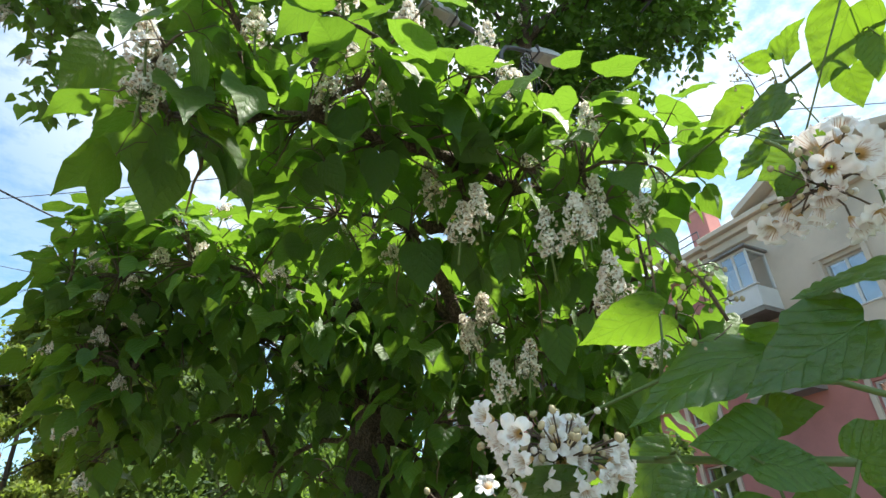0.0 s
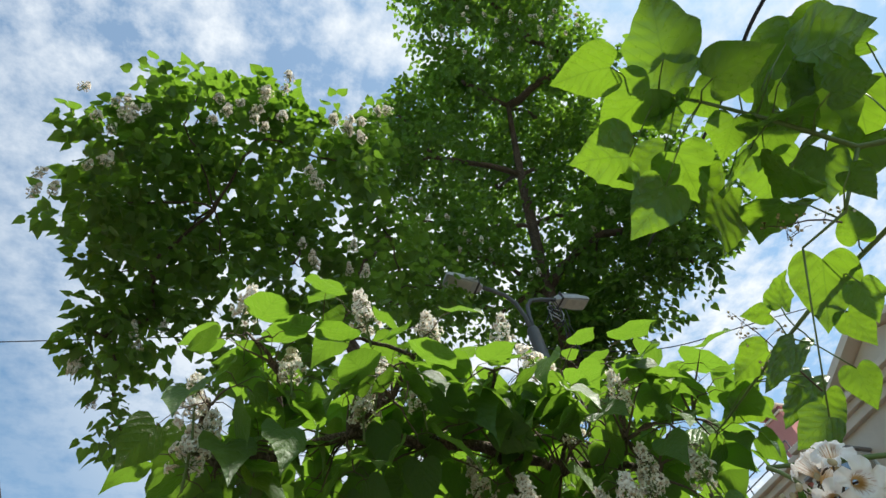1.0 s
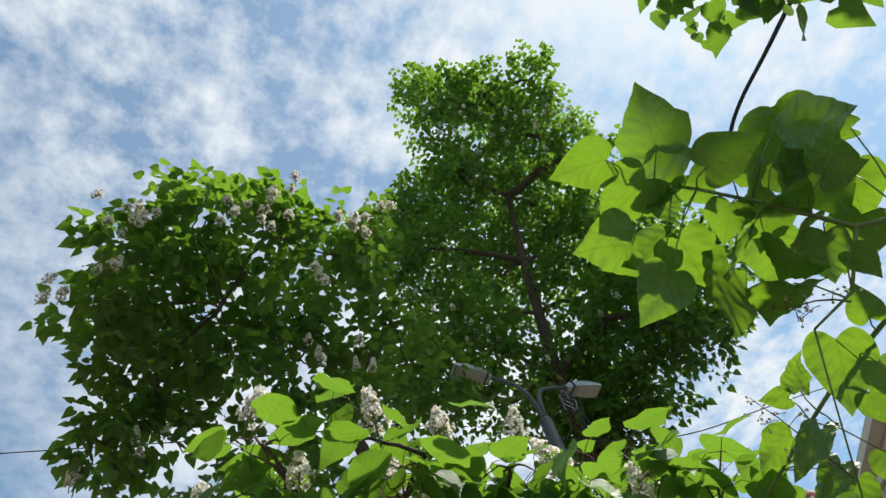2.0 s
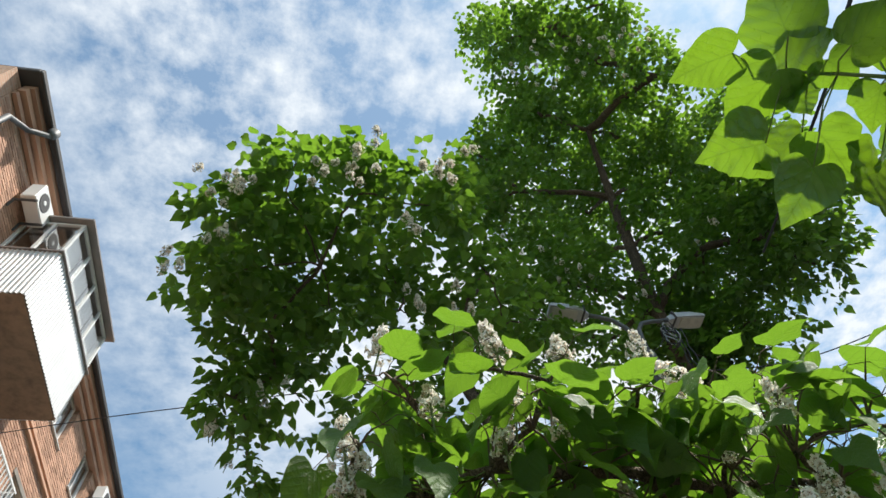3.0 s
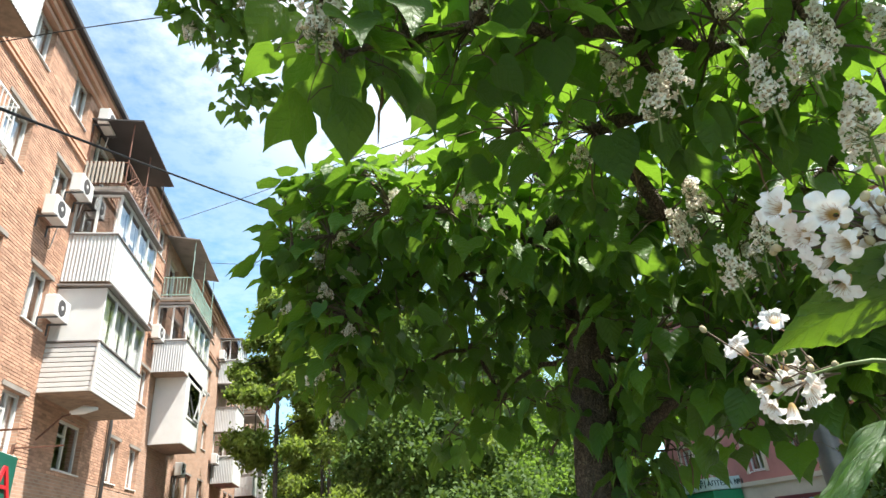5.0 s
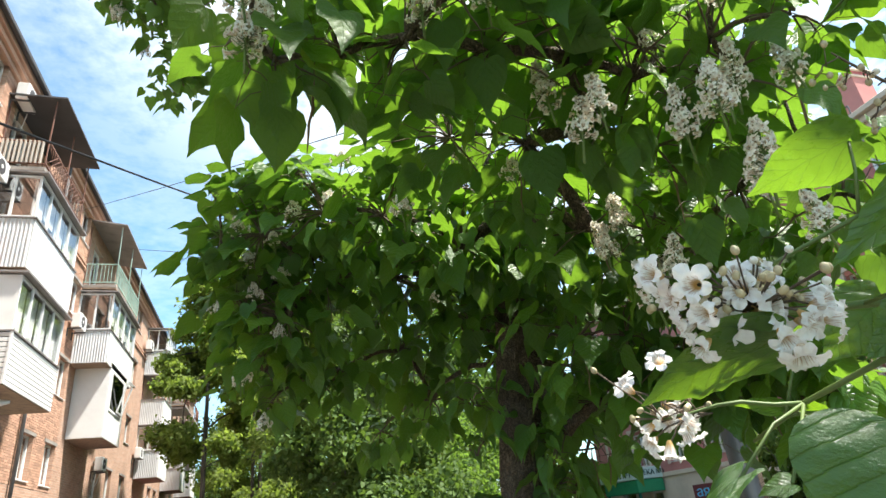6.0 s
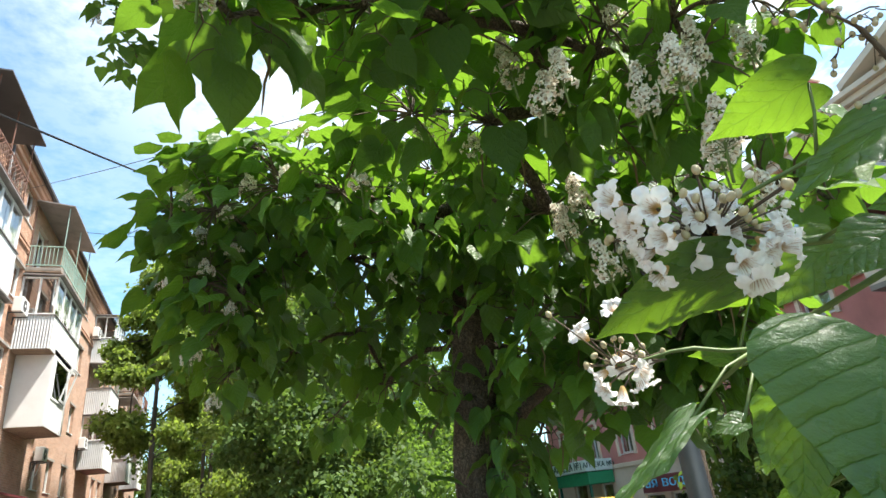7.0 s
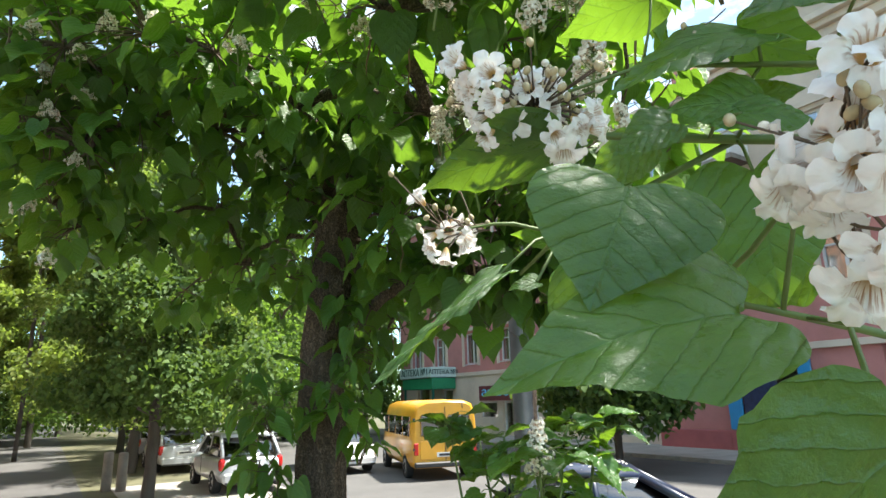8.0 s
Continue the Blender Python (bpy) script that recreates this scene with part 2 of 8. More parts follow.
def bark_material(name, ridge, crack):
    """Rough bark: long uneven plates with dark cracks between them."""
    m, nt, p, out = nodes_of(name)
    co, mp = nt.nodes.new("ShaderNodeTexCoord"), nt.nodes.new("ShaderNodeMapping")
    mp.inputs["Scale"].default_value = (1, 1, 0.22)
    nt.links.new(co.outputs["Object"], mp.inputs[0])
    warp = noise_node(nt, 9.0, 4.0)
    mixv = nt.nodes.new("ShaderNodeMix")
    mixv.data_type, mixv.blend_type = "RGBA", "LINEAR_LIGHT"
    mixv.inputs[0].default_value = 0.11
    nt.links.new(mp.outputs[0], mixv.inputs[6])
    nt.links.new(warp.outputs["Color"], mixv.inputs[7])
    vor = nt.nodes.new("ShaderNodeTexVoronoi")
    vor.feature = "DISTANCE_TO_EDGE"
    vor.inputs["Scale"].default_value = 42.0
    nt.links.new(mixv.outputs[2], vor.inputs["Vector"])
    grain = noise_node(nt, 55.0, 6.0, 0.7, stretch=(1, 1, 0.25))
    stain = noise_node(nt, 3.0, 4.0)
    r = ramp_node(nt, vor.outputs["Distance"], [(0.0, crack), (0.10, tuple((a + b) / 2 for a, b in zip(ridge, crack))), (0.28, ridge)])
    for n, k in ((grain, 0.75), (stain, 0.55)):
        x = nt.nodes.new("ShaderNodeMix")
        x.data_type, x.blend_type = "RGBA", "OVERLAY"
        x.inputs[0].default_value = k
        nt.links.new(r.outputs[0] if n is grain else last, x.inputs[6])
        nt.links.new(n.outputs["Fac"], x.inputs[7])
        last = x.outputs[2]
    nt.links.new(last, p.inputs["Base Color"])
    p.inputs["Roughness"].default_value = 0.95
    h = nt.nodes.new("ShaderNodeMath")
    h.operation, h.inputs[1].default_value = "MULTIPLY_ADD", 0.25
    nt.links.new(grain.outputs["Fac"], h.inputs[0])
    nt.links.new(vor.outputs["Distance"], h.inputs[2])
    b = nt.nodes.new("ShaderNodeBump")
    b.inputs["Strength"].default_value, b.inputs["Distance"].default_value = 1.0, 0.03
    nt.links.new(h.outputs[0], b.inputs["Height"])
    nt.links.new(b.outputs[0], p.inputs["Normal"])
    return m


BARK = bark_material("catalpa_bark", (0.17, 0.122, 0.085), (0.045, 0.03, 0.02))
BARK_FAR = plain("linden_bark", (0.07, 0.06, 0.05), 0.92, vary=0.4, scale=6, bump=0.8, stretch=(1, 1, 0.2))
POD = plain("dry_pod", (0.16, 0.11, 0.06), 0.8, vary=0.3, scale=20)
ASPHALT = plain("asphalt", (0.085, 0.083, 0.08), 0.9, vary=0.35, scale=0.6, bump=0.5, fine=90)
PAVING = plain("concrete_path", (0.30, 0.28, 0.25), 0.9, vary=0.3, scale=0.9, bump=0.4, fine=50)
SOIL = plain("dry_soil_and_grass", (0.095, 0.092, 0.05), 0.95, vary=0.5, scale=1.1, bump=0.8, fine=30)
GALV = plain("galvanised_steel", (0.095, 0.10, 0.105), 0.6, 0.25, vary=0.25, scale=5, bump=0.1)
LAMP_GREY = plain("lamp_grey_paint", (0.36, 0.37, 0.38), 0.5, 0.2, vary=0.2, scale=8)
CABLE = plain("black_cable", (0.02, 0.02, 0.022), 0.6, vary=0.2)

# ---- mesh helpers ----


def mesh_of(name, bm, material):
    me = bpy.data.meshes.new(name)
    bm.to_mesh(me)
    bm.free()
    if material:
        me.materials.append(material)
    return me


def part(name, bm, material, parent, label=""):
    """One mesh object under a thing or a part."""
    ob = new(name, mesh_of(name, bm, material))
    ob.parent = parent
    return tagged(ob, label)


def thing(name, label, category, group="", kind="", at=None):
    ob = new(name)
    if at is not None:
        ob.matrix_basis = at
    return tagged(ob, label, category, group, kind)


def box(bm, x0, x1, y0, y1, z0, z1, bevel=0.0):
    """A box with softened edges, added to bm."""
    r = bmesh.ops.create_cube(bm, size=1.0, matrix=Matrix.Translation(((x0 + x1) / 2, (y0 + y1) / 2, (z0 + z1) / 2)) @ Matrix.Diagonal((x1 - x0, y1 - y0, z1 - z0, 1)))
    if bevel:
        edges = list({e for v in r["verts"] for e in v.link_edges})
        bmesh.ops.bevel(bm, geom=edges, offset=bevel, segments=1, affect="EDGES")
    return bm


def boxes(*rows, bevel=0.0):
    bm = bmesh.new()
    for r in rows:
        box(bm, *r, bevel=bevel)
    return bm


def tube(bm, points, radii, seg=8, cap=True):
    """A tapered round limb along points."""
    pts = [Vector(p) for p in points]
    rings, side = [], None
    for i, p in enumerate(pts):
        way = (pts[min(i + 1, len(pts) - 1)] - pts[max(i - 1, 0)]).normalized()
        if side is None:
            side = way.orthogonal().normalized()
        side = (side - way * side.dot(way)).normalized()
        other = way.cross(side)
        r = radii[i] if hasattr(radii, "__len__") else radii
        rings.append([bm.verts.new(p + (side * math.cos(a) + other * math.sin(a)) * r) for a in [2 * math.pi * k / seg for k in range(seg)]])
    for a, b in zip(rings, rings[1:]):
        for k in range(seg):
            bm.faces.new((a[k], a[(k + 1) % seg], b[(k + 1) % seg], b[k])).smooth = True
    if cap:
        bm.faces.new(rings[0][::-1])
        bm.faces.new(rings[-1])
    return bm


def bow(a, b, lift=0.0, n=6, jitter=0.0, rng=random):
    """Points from a to b, bowed upwards in the middle, a little crooked."""
    a, b = Vector(a), Vector(b)
    out = []
    for i in range(n + 1):
        s = i / n
        q = a.lerp(b, s) + Vector((0, 0, lift * 4 * s * (1 - s)))
        if 0 < i < n:
            q += Vector([rng.uniform(-jitter, jitter) for _ in range(3)])
        out.append(q)
    return out


# ---- leaves ----
def leaf_shape(detail=2, width=0.92, fold=0.16, droop=0.22):
    """A heart-shaped blade of length 1 from its stalk at the origin along +x: vertices, faces, uv."""
    if detail == 2:
        rim = [(-0.07, 0.12), (-0.09, 0.27), (0.01, 0.41), (0.17, 0.48), (0.37, 0.45), (0.59, 0.31), (0.79, 0.14), (0.91, 0.045)]
        mid = [0.0, 0.0, 0.02, 0.17, 0.36, 0.58, 0.78, 0.91]
    elif detail == 1:
        rim = [(-0.11, 0.2), (0.02, 0.45), (0.33, 0.46), (0.68, 0.22)]
        mid = [0.0, 0.03, 0.33, 0.68]
    else:
        rim = [(0.0, 0.4), (0.5, 0.38)]
        mid = [0.0, 0.5]
    v, f, uv = [], [], []

    def put(x, y):
        z = fold * abs(y) * (1.4 - 0.8 * abs(y)) - droop * x * abs(x) + (0.085 * math.sin(8 * x + 2) * (abs(y) * 2) - 0.25 * y * y if detail == 2 else 0)
        v.append((x, y * width, z))
        uv.append((x, y))
        return len(v) - 1

    m = [put(x, 0) for x in mid]
    tip = put(1.0, 0)
    for s in (1, -1):
        r = [put(x, y * s) for x, y in rim] + [tip]
        mm = m + [tip]
        for k in range(len(rim)):
            quad = [mm[k], r[k], r[k + 1], mm[k + 1]]
            quad = [q for i, q in enumerate(quad) if q not in quad[:i]]
            if mm[k] != mm[k + 1] and v[mm[k]] == v[mm[k + 1]]:
                quad = [mm[k], r[k], r[k + 1]]
            f.append(tuple(quad if s < 0 else quad[::-1]))
    return np.array(v), f, np.array(uv)


def blades_mesh(name, base, way, normal, size, shape, material):
    """Many blades in one mesh, each at its base along its way with its own normal and size."""
    v, f, uv = shape
    base, way, normal, size = (np.asarray(a, float) for a in (base, way, normal, size))
    way = way / np.linalg.norm(way, axis=1)[:, None]
    side = np.cross(normal, way)
    side /= np.linalg.norm(side, axis=1)[:, None] + 1e-9
    up = np.cross(way, side)
    n, k = len(base), len(v)
    places = base[:, None] + size[:, None, None] * (v[None, :, 0:1] * way[:, None] + v[None, :, 1:2] * side[:, None] + v[None, :, 2:3] * up[:, None])
    places = places.reshape(-1, 3)
    lens = np.array([len(q) for q in f])
    flat = np.concatenate([np.array(q) for q in f])
    me = bpy.data.meshes.new(name)
    me.vertices.add(n * k)
    me.vertices.foreach_set("co", places.ravel())
    loops = (flat[None] + k * np.arange(n)[:, None]).ravel()
    me.loops.add(len(loops))
    me.loops.foreach_set("vertex_index", loops.astype(np.int32))
    me.polygons.add(n * len(f))
    tot = np.tile(lens, n)
    me.polygons.foreach_set("loop_start", np.concatenate([[0], np.cumsum(tot)[:-1]]).astype(np.int32))
    layer = me.uv_layers.new(name="UVMap")
    layer.data.foreach_set("uv", np.tile(uv, (n, 1))[loops].ravel())
    me.polygons.foreach_set("use_smooth", np.ones(n * len(f), bool))
    me.update(calc_edges=True)
    me.materials.append(material)
    return me


BLADE_SPROUT = leaf_shape(2, 0.56, 0.4, 0.45)
BLADE2, BLADE1, BLADE0 = leaf_shape(2, 0.9, 0.28, 0.26), leaf_shape(1, 0.92, 0.26, 0.28), leaf_shape(0)

# ---- more materials ----
def brick_wall_material(name, colour, mortar):
    """Brickwork too far off to build: courses of 0.26 x 0.077 m in the wall's own plane (y, z)."""
    m, nt, p, out = nodes_of(name)
    co, sep, com = nt.nodes.new("ShaderNodeTexCoord"), nt.nodes.new("ShaderNodeSeparateXYZ"), nt.nodes.new("ShaderNodeCombineXYZ")
    nt.links.new(co.outputs["Object"], sep.inputs[0])
    nt.links.new(sep.outputs["Y"], com.inputs["X"])
    nt.links.new(sep.outputs["Z"], com.inputs["Y"])
    t = nt.nodes.new("ShaderNodeTexBrick")
    t.inputs["Scale"].default_value = 1.0
    t.inputs["Brick Width"].default_value, t.inputs["Row Height"].default_value, t.inputs["Mortar Size"].default_value = 0.26, 0.077, 0.006
    t.inputs["Color1"].default_value, t.inputs["Color2"].default_value = (*colour, 1), (*[c * 0.72 for c in colour], 1)
    t.inputs["Mortar"].default_value = (*mortar, 1)
    nt.links.new(com.outputs[0], t.inputs["Vector"])
    n = noise_node(nt, 1.3, 5.0)
    mix = nt.nodes.new("ShaderNodeMix")
    mix.data_type, mix.blend_type = "RGBA", "MULTIPLY"
    mix.inputs[0].default_value = 0.5
    r = ramp_node(nt, n.outputs["Fac"], [(0.35, (0.7, 0.68, 0.66)), (0.7, (1, 1, 1))])
    nt.links.new(t.outputs["Color"], mix.inputs[6])
    nt.links.new(r.outputs[0], mix.inputs[7])
    nt.links.new(mix.outputs[2], p.inputs["Base Color"])
    p.inputs["Roughness"].default_value = 0.9
    b = nt.nodes.new("ShaderNodeBump")
    b.inputs["Strength"].default_value, b.inputs["Distance"].default_value = 0.6, 0.01
    b.invert = True
    nt.links.new(t.outputs["Fac"], b.inputs["Height"])
    nt.links.new(b.outputs[0], p.inputs["Normal"])
    return m


def brick_material(name, colour):
    """Single bricks: each its own shade, with grain."""
    m, nt, p, out = nodes_of(name)
    geo, info, add, fr = (nt.nodes.new(k) for k in ("ShaderNodeNewGeometry", "ShaderNodeObjectInfo", "ShaderNodeMath", "ShaderNodeMath"))
    nt.links.new(geo.outputs["Random Per Island"], add.inputs[0])
    nt.links.new(info.outputs["Random"], add.inputs[1])
    fr.operation = "FRACT"
    nt.links.new(add.outputs[0], fr.inputs[0])
    r = ramp_node(nt, fr.outputs[0], [(0.0, tuple(c * 0.74 for c in colour)), (0.5, colour), (1.0, tuple(c * 1.22 for c in colour))])
    n = noise_node(nt, 1.1, 6.0)
    s = ramp_node(nt, n.outputs["Fac"], [(0.35, (0.72, 0.7, 0.68)), (0.7, (1.05, 1.05, 1.05))])
    mix = nt.nodes.new("ShaderNodeMix")
    mix.data_type, mix.blend_type = "RGBA", "MULTIPLY"
    mix.inputs[0].default_value = 0.6
    nt.links.new(r.outputs[0], mix.inputs[6])
    nt.links.new(s.outputs[0], mix.inputs[7])
    nt.links.new(mix.outputs[2], p.inputs["Base Color"])
    p.inputs["Roughness"].default_value = 0.9
    g = noise_node(nt, 70.0, 3.0)
    b = nt.nodes.new("ShaderNodeBump")
    b.inputs["Strength"].default_value, b.inputs["Distance"].default_value = 0.5, 0.004
    nt.links.new(g.outputs["Fac"], b.inputs["Height"])
    nt.links.new(b.outputs[0], p.inputs["Normal"])
    return m


def glass_material(name, tint, mirror=0.3):
    m, nt, p, out = nodes_of(name)
    t, g, mix = nt.nodes.new("ShaderNodeBsdfTransparent"), nt.nodes.new("ShaderNodeBsdfGlossy"), nt.nodes.new("ShaderNodeMixShader")
    t.inputs[0].default_value = (*tint, 1)
    g.inputs["Roughness"].default_value = 0.03
    mix.inputs[0].default_value = mirror
    nt.links.new(t.outputs[0], mix.inputs[1])
    nt.links.new(g.outputs[0], mix.inputs[2])
    nt.links.new(mix.outputs[0], out.inputs[0])
    return m


BRICK_RGB = (0.49, 0.295, 0.205)
BRICK_FAR = brick_wall_material("brickwork_orange", BRICK_RGB, (0.47, 0.39, 0.32))
BRICK = brick_material("brick_orange", BRICK_RGB)
CONCRETE = plain("grey_concrete", (0.26, 0.235, 0.21), 0.9, vary=0.4, scale=1.6, bump=0.4)
WHITE = plain("white_pvc", (0.66, 0.66, 0.65), 0.45, vary=0.1, scale=1.5, bump=0.05)
WHITE_SHEET = plain("white_corrugated_sheet", (0.60, 0.61, 0.62), 0.4, vary=0.12, scale=1.2, bump=0.05)
GREY_SHEET = plain("grey_roof_sheet", (0.22, 0.20, 0.19), 0.6, 0.2, vary=0.35, scale=2)
DARK_ROOF = plain("dark_roof_edge", (0.05, 0.048, 0.05), 0.7, vary=0.3, scale=2)
RUST = plain("brown_painted_steel", (0.16, 0.075, 0.05), 0.7, 0.2, vary=0.4, scale=6)
GREEN_RAIL = plain("pale_green_rail", (0.28, 0.40, 0.34), 0.6, vary=0.25, scale=4)
BOARD_PALE = plain("grey_weathered_slats", (0.42, 0.38, 0.33), 0.85, vary=0.45, scale=5, stretch=(1, 1, 0.1))
WOOD_OLD = plain("weathered_boards", (0.24, 0.17, 0.12), 0.85, vary=0.4, scale=5, stretch=(1, 1, 0.1))
GLASS = glass_material("window_glass", (0.94, 0.96, 0.97), 0.28)
CURTAIN = plain("pale_curtain", (0.80, 0.80, 0.78), 0.9, vary=0.25, scale=6, stretch=(1, 1, 0.05))
ROOM = plain("room_plaster", (0.45, 0.43, 0.40), 0.9, vary=0.2)
SIGN_GREEN = plain("sign_dark_green", (0.01, 0.10, 0.07), 0.45, vary=0.15)
SIGN_RED = plain("sign_red", (0.55, 0.02, 0.03), 0.4, vary=0.1)
PINK = plain("pink_render", (0.50, 0.21, 0.19), 0.9, vary=0.22, scale=0.8)
PINK_DEEP = plain("plinth_deep_pink", (0.36, 0.10, 0.10), 0.85, vary=0.25, scale=1.5)
CREAM = plain("cream_render", (0.62, 0.52, 0.42), 0.9, vary=0.2, scale=0.7)
MAROON = plain("maroon_sheet", (0.14, 0.03, 0.035), 0.55, vary=0.25, scale=2)

# ---- ground ----


def slab(name, x0, x1, y0, y1, z, material, label, category, thick=0.2):
    ob = new(name, mesh_of(name, boxes((x0, x1, y0, y1, z - thick, z)), material))
    return tagged(ob, label, category, kind="structure")


GZ = -0.58  # the street lies lower than the walk's own datum
slab("ground", -900, 900, -900, 900, GZ, SOIL, "dry earth with thin worn grass under the trees", "ground", 0.6)
slab("road", 5.4, 17.6, -60, 300, GZ + 0.012, ASPHALT, "worn grey asphalt street with parked cars", "road", 0.05)
slab("driveway", -3.9, 1.2, -60, 300, GZ + 0.012, ASPHALT, "shaded asphalt lane beside the brick house", "road", 0.05)
slab("pavement_east", 17.85, 21.3, -60, 70, GZ + 0.13, PAVING, "pale concrete pavement along the pink house", "pavement", 0.2)
slab("pavement_west", -6.95, -4.1, 0, 70, GZ + 0.13, PAVING, "pale concrete pavement under the brick house", "pavement", 0.2)
slab("pavement_path", 1.9, 5.1, 13.4, 19.8, GZ + 0.02, PAVING, "pale trodden concrete path between the trees", "pavement", 0.06)


def kerb(name, x, y0, y1, label):
    """A row of kerb stones a metre long, with open joints."""
    base = tagged(new(name), label, "kerb", kind="structure")
    me = mesh_of("kerb_stone", boxes((-0.075, 0.075, 0.006, 0.994, -0.1, 0.14), bevel=0.012), CONCRETE)
    for k in range(int(y1 - y0)):
        ob = new("kerb_stone", me)
        ob.parent = base
        ob.location = (x, y0 + k, GZ)


kerb("kerb_east", 17.75, -2, 40, "grey concrete kerb stones along the pavement")
kerb("kerb_west", 5.3, -2, 34, "grey concrete kerb stones beside the earth strip")

# ---- the brick house ----
WX, HZ0, HZ1, HY0, HY1 = -6.95, -0.62, 14.6, 4.0, 62.0
SILLS = (4.14, 7.03, 10.02, 12.97)
WIN_H = 1.3


def wall_with_openings(name, x, y0, y1, z0, z1, holes, thick, material, label, facing=1):
    """A wall in the plane x with openings (y0, y1, z0, z1) that go through its thickness."""
    holes = [tuple(round(q, 3) for q in h) for h in holes]
    ys = sorted({y0, y1, *[h[0] for h in holes], *[h[1] for h in holes]})
    zs = sorted({z0, z1, *[h[2] for h in holes], *[h[3] for h in holes]})
    bm = bmesh.new()
    verts = {}

    def v(px, py, pz):
        key = (round(px, 4), round(py, 4), round(pz, 4))
        if key not in verts:
            verts[key] = bm.verts.new(key)
        return verts[key]

    xb = x - thick * facing
    for ya, yb in zip(ys, ys[1:]):
        for za, zb in zip(zs, zs[1:]):
            if any(h[0] <= ya and yb <= h[1] and h[2] <= za and zb <= h[3] for h in holes):
                continue
            q = [v(x, ya, za), v(x, yb, za), v(x, yb, zb), v(x, ya, zb)]
            bm.faces.new(q if facing > 0 else q[::-1])
            q = [v(xb, ya, za), v(xb, ya, zb), v(xb, yb, zb), v(xb, yb, za)]
            bm.faces.new(q if facing > 0 else q[::-1])
    for a, b, c, d in list(holes) + [(y0, y1, z0, z1)]:
        for (p, q) in (((a, c), (b, c)), ((b, c), (b, d)), ((b, d), (a, d)), ((a, d), (a, c))):
            f = [v(x, *p), v(x, *q), v(xb, *q), v(xb, *p)]
            try:
                bm.faces.new(f)
            except ValueError:
                pass
    bmesh.ops.recalc_face_normals(bm, faces=bm.faces)
    ob = new(name, mesh_of(name, bm, material))
    return tagged(ob, label, "wall", kind="structure")


def make_window(w, h, name="window", style=0, face=1):
    """A white two-light window set in an opening w wide and h high: frame, sash bars, panes, sill. Its middle foot is the origin; it faces +x."""
    ob = new(name)
    f = 0.06
    bm = boxes((-0.05, 0.02, -w / 2, -w / 2 + f, 0, h), (-0.05, 0.02, w / 2 - f, w / 2, 0, h), (-0.05, 0.02, -w / 2 + f, w / 2 - f, 0, f), (-0.05, 0.02, -w / 2 + f, w / 2 - f, h - f, h),
               (-0.045, 0.015, -0.04, 0.04, f, h - f))
    part("window_frame", bm, WHITE, ob)
    if style:
        part("transom", boxes((-0.04, 0.01, -w / 2 + f, -0.04, h * 0.68, h * 0.68 + 0.05)), WHITE, ob)
    part("window_sill", boxes((0.0, 0.20, -w / 2 - 0.04, w / 2 + 0.04, -0.05, -0.015), bevel=0.008), WHITE, ob, "white sheet-metal sill")
    for a, b in ((-w / 2 + f, -0.04), (0.04, w / 2 - f)):
        g = part("pane", boxes((-0.022, -0.014, a, b, f, h - f)), GLASS, ob)
        g.visible_shadow = False
    return ob


def curtain(w, h, at, cover):
    bm = bmesh.new()
    n = 26
    rows = []
    for k in range(n + 1):
        y = -w / 2 + w * cover * k / n
        x = 0.03 * math.sin(k * 1.9) + 0.015 * math.sin(k * 0.7)
        rows.append((bm.verts.new((x, y, 0.0)), bm.verts.new((x, y, h)), bm.verts.new((x - 0.008, y, 0.0)), bm.verts.new((x - 0.008, y, h))))
    for p, q in zip(rows, rows[1:]):
        bm.faces.new((p[0], q[0], q[1], p[1]))
        bm.faces.new((p[3], q[3], q[2], p[2]))
    ob = new("curtain", mesh_of("curtain", bm, CURTAIN))
    ob.location = at
    return tagged(ob, "pale hanging curtain behind the window glass", "curtain")


# window columns: middle y and width, storeys (0 is the one over the shops)
COLUMNS = [(12.1, 1.06, (0, 1, 2, 3)), (14.52, 1.02, (0, 1, 2, 3)), (21.2, 1.05, (0, 1, 2, 3)), (23.35, 1.05, (0, 1, 2, 3)),
           (29.6, 1.1, (0, 1, 2, 3)), (31.8, 1.1, (0, 1, 2, 3)), (34.6, 1.1, (0, 1, 2, 3)), (42.4, 1.1, (0, 1, 2, 3)), (44.4, 1.1, (0, 1, 2, 3)), (51.5, 1.1, (0, 1, 2, 3)), (59.5, 1.1, (0, 1, 2, 3))]
HOLES = [(y - w / 2, y + w / 2, SILLS[s], SILLS[s] + WIN_H) for y, w, ss in COLUMNS for s in ss]
# the lit-up wide window beside the wall lamp, and balcony doors
HOLES += [(17.0, 18.65, 4.1, 5.35)]
DOORS = [(y + 0.5, y + 1.9, z + 0.12, z + 2.2) for y, z in ((6.6, 11.2), (6.6, 8.6), (15.4, 11.35), (24.3, 11.35), (46.2, 11.3), (46.2, 8.5), (52.8, 11.3), (52.8, 8.5))]
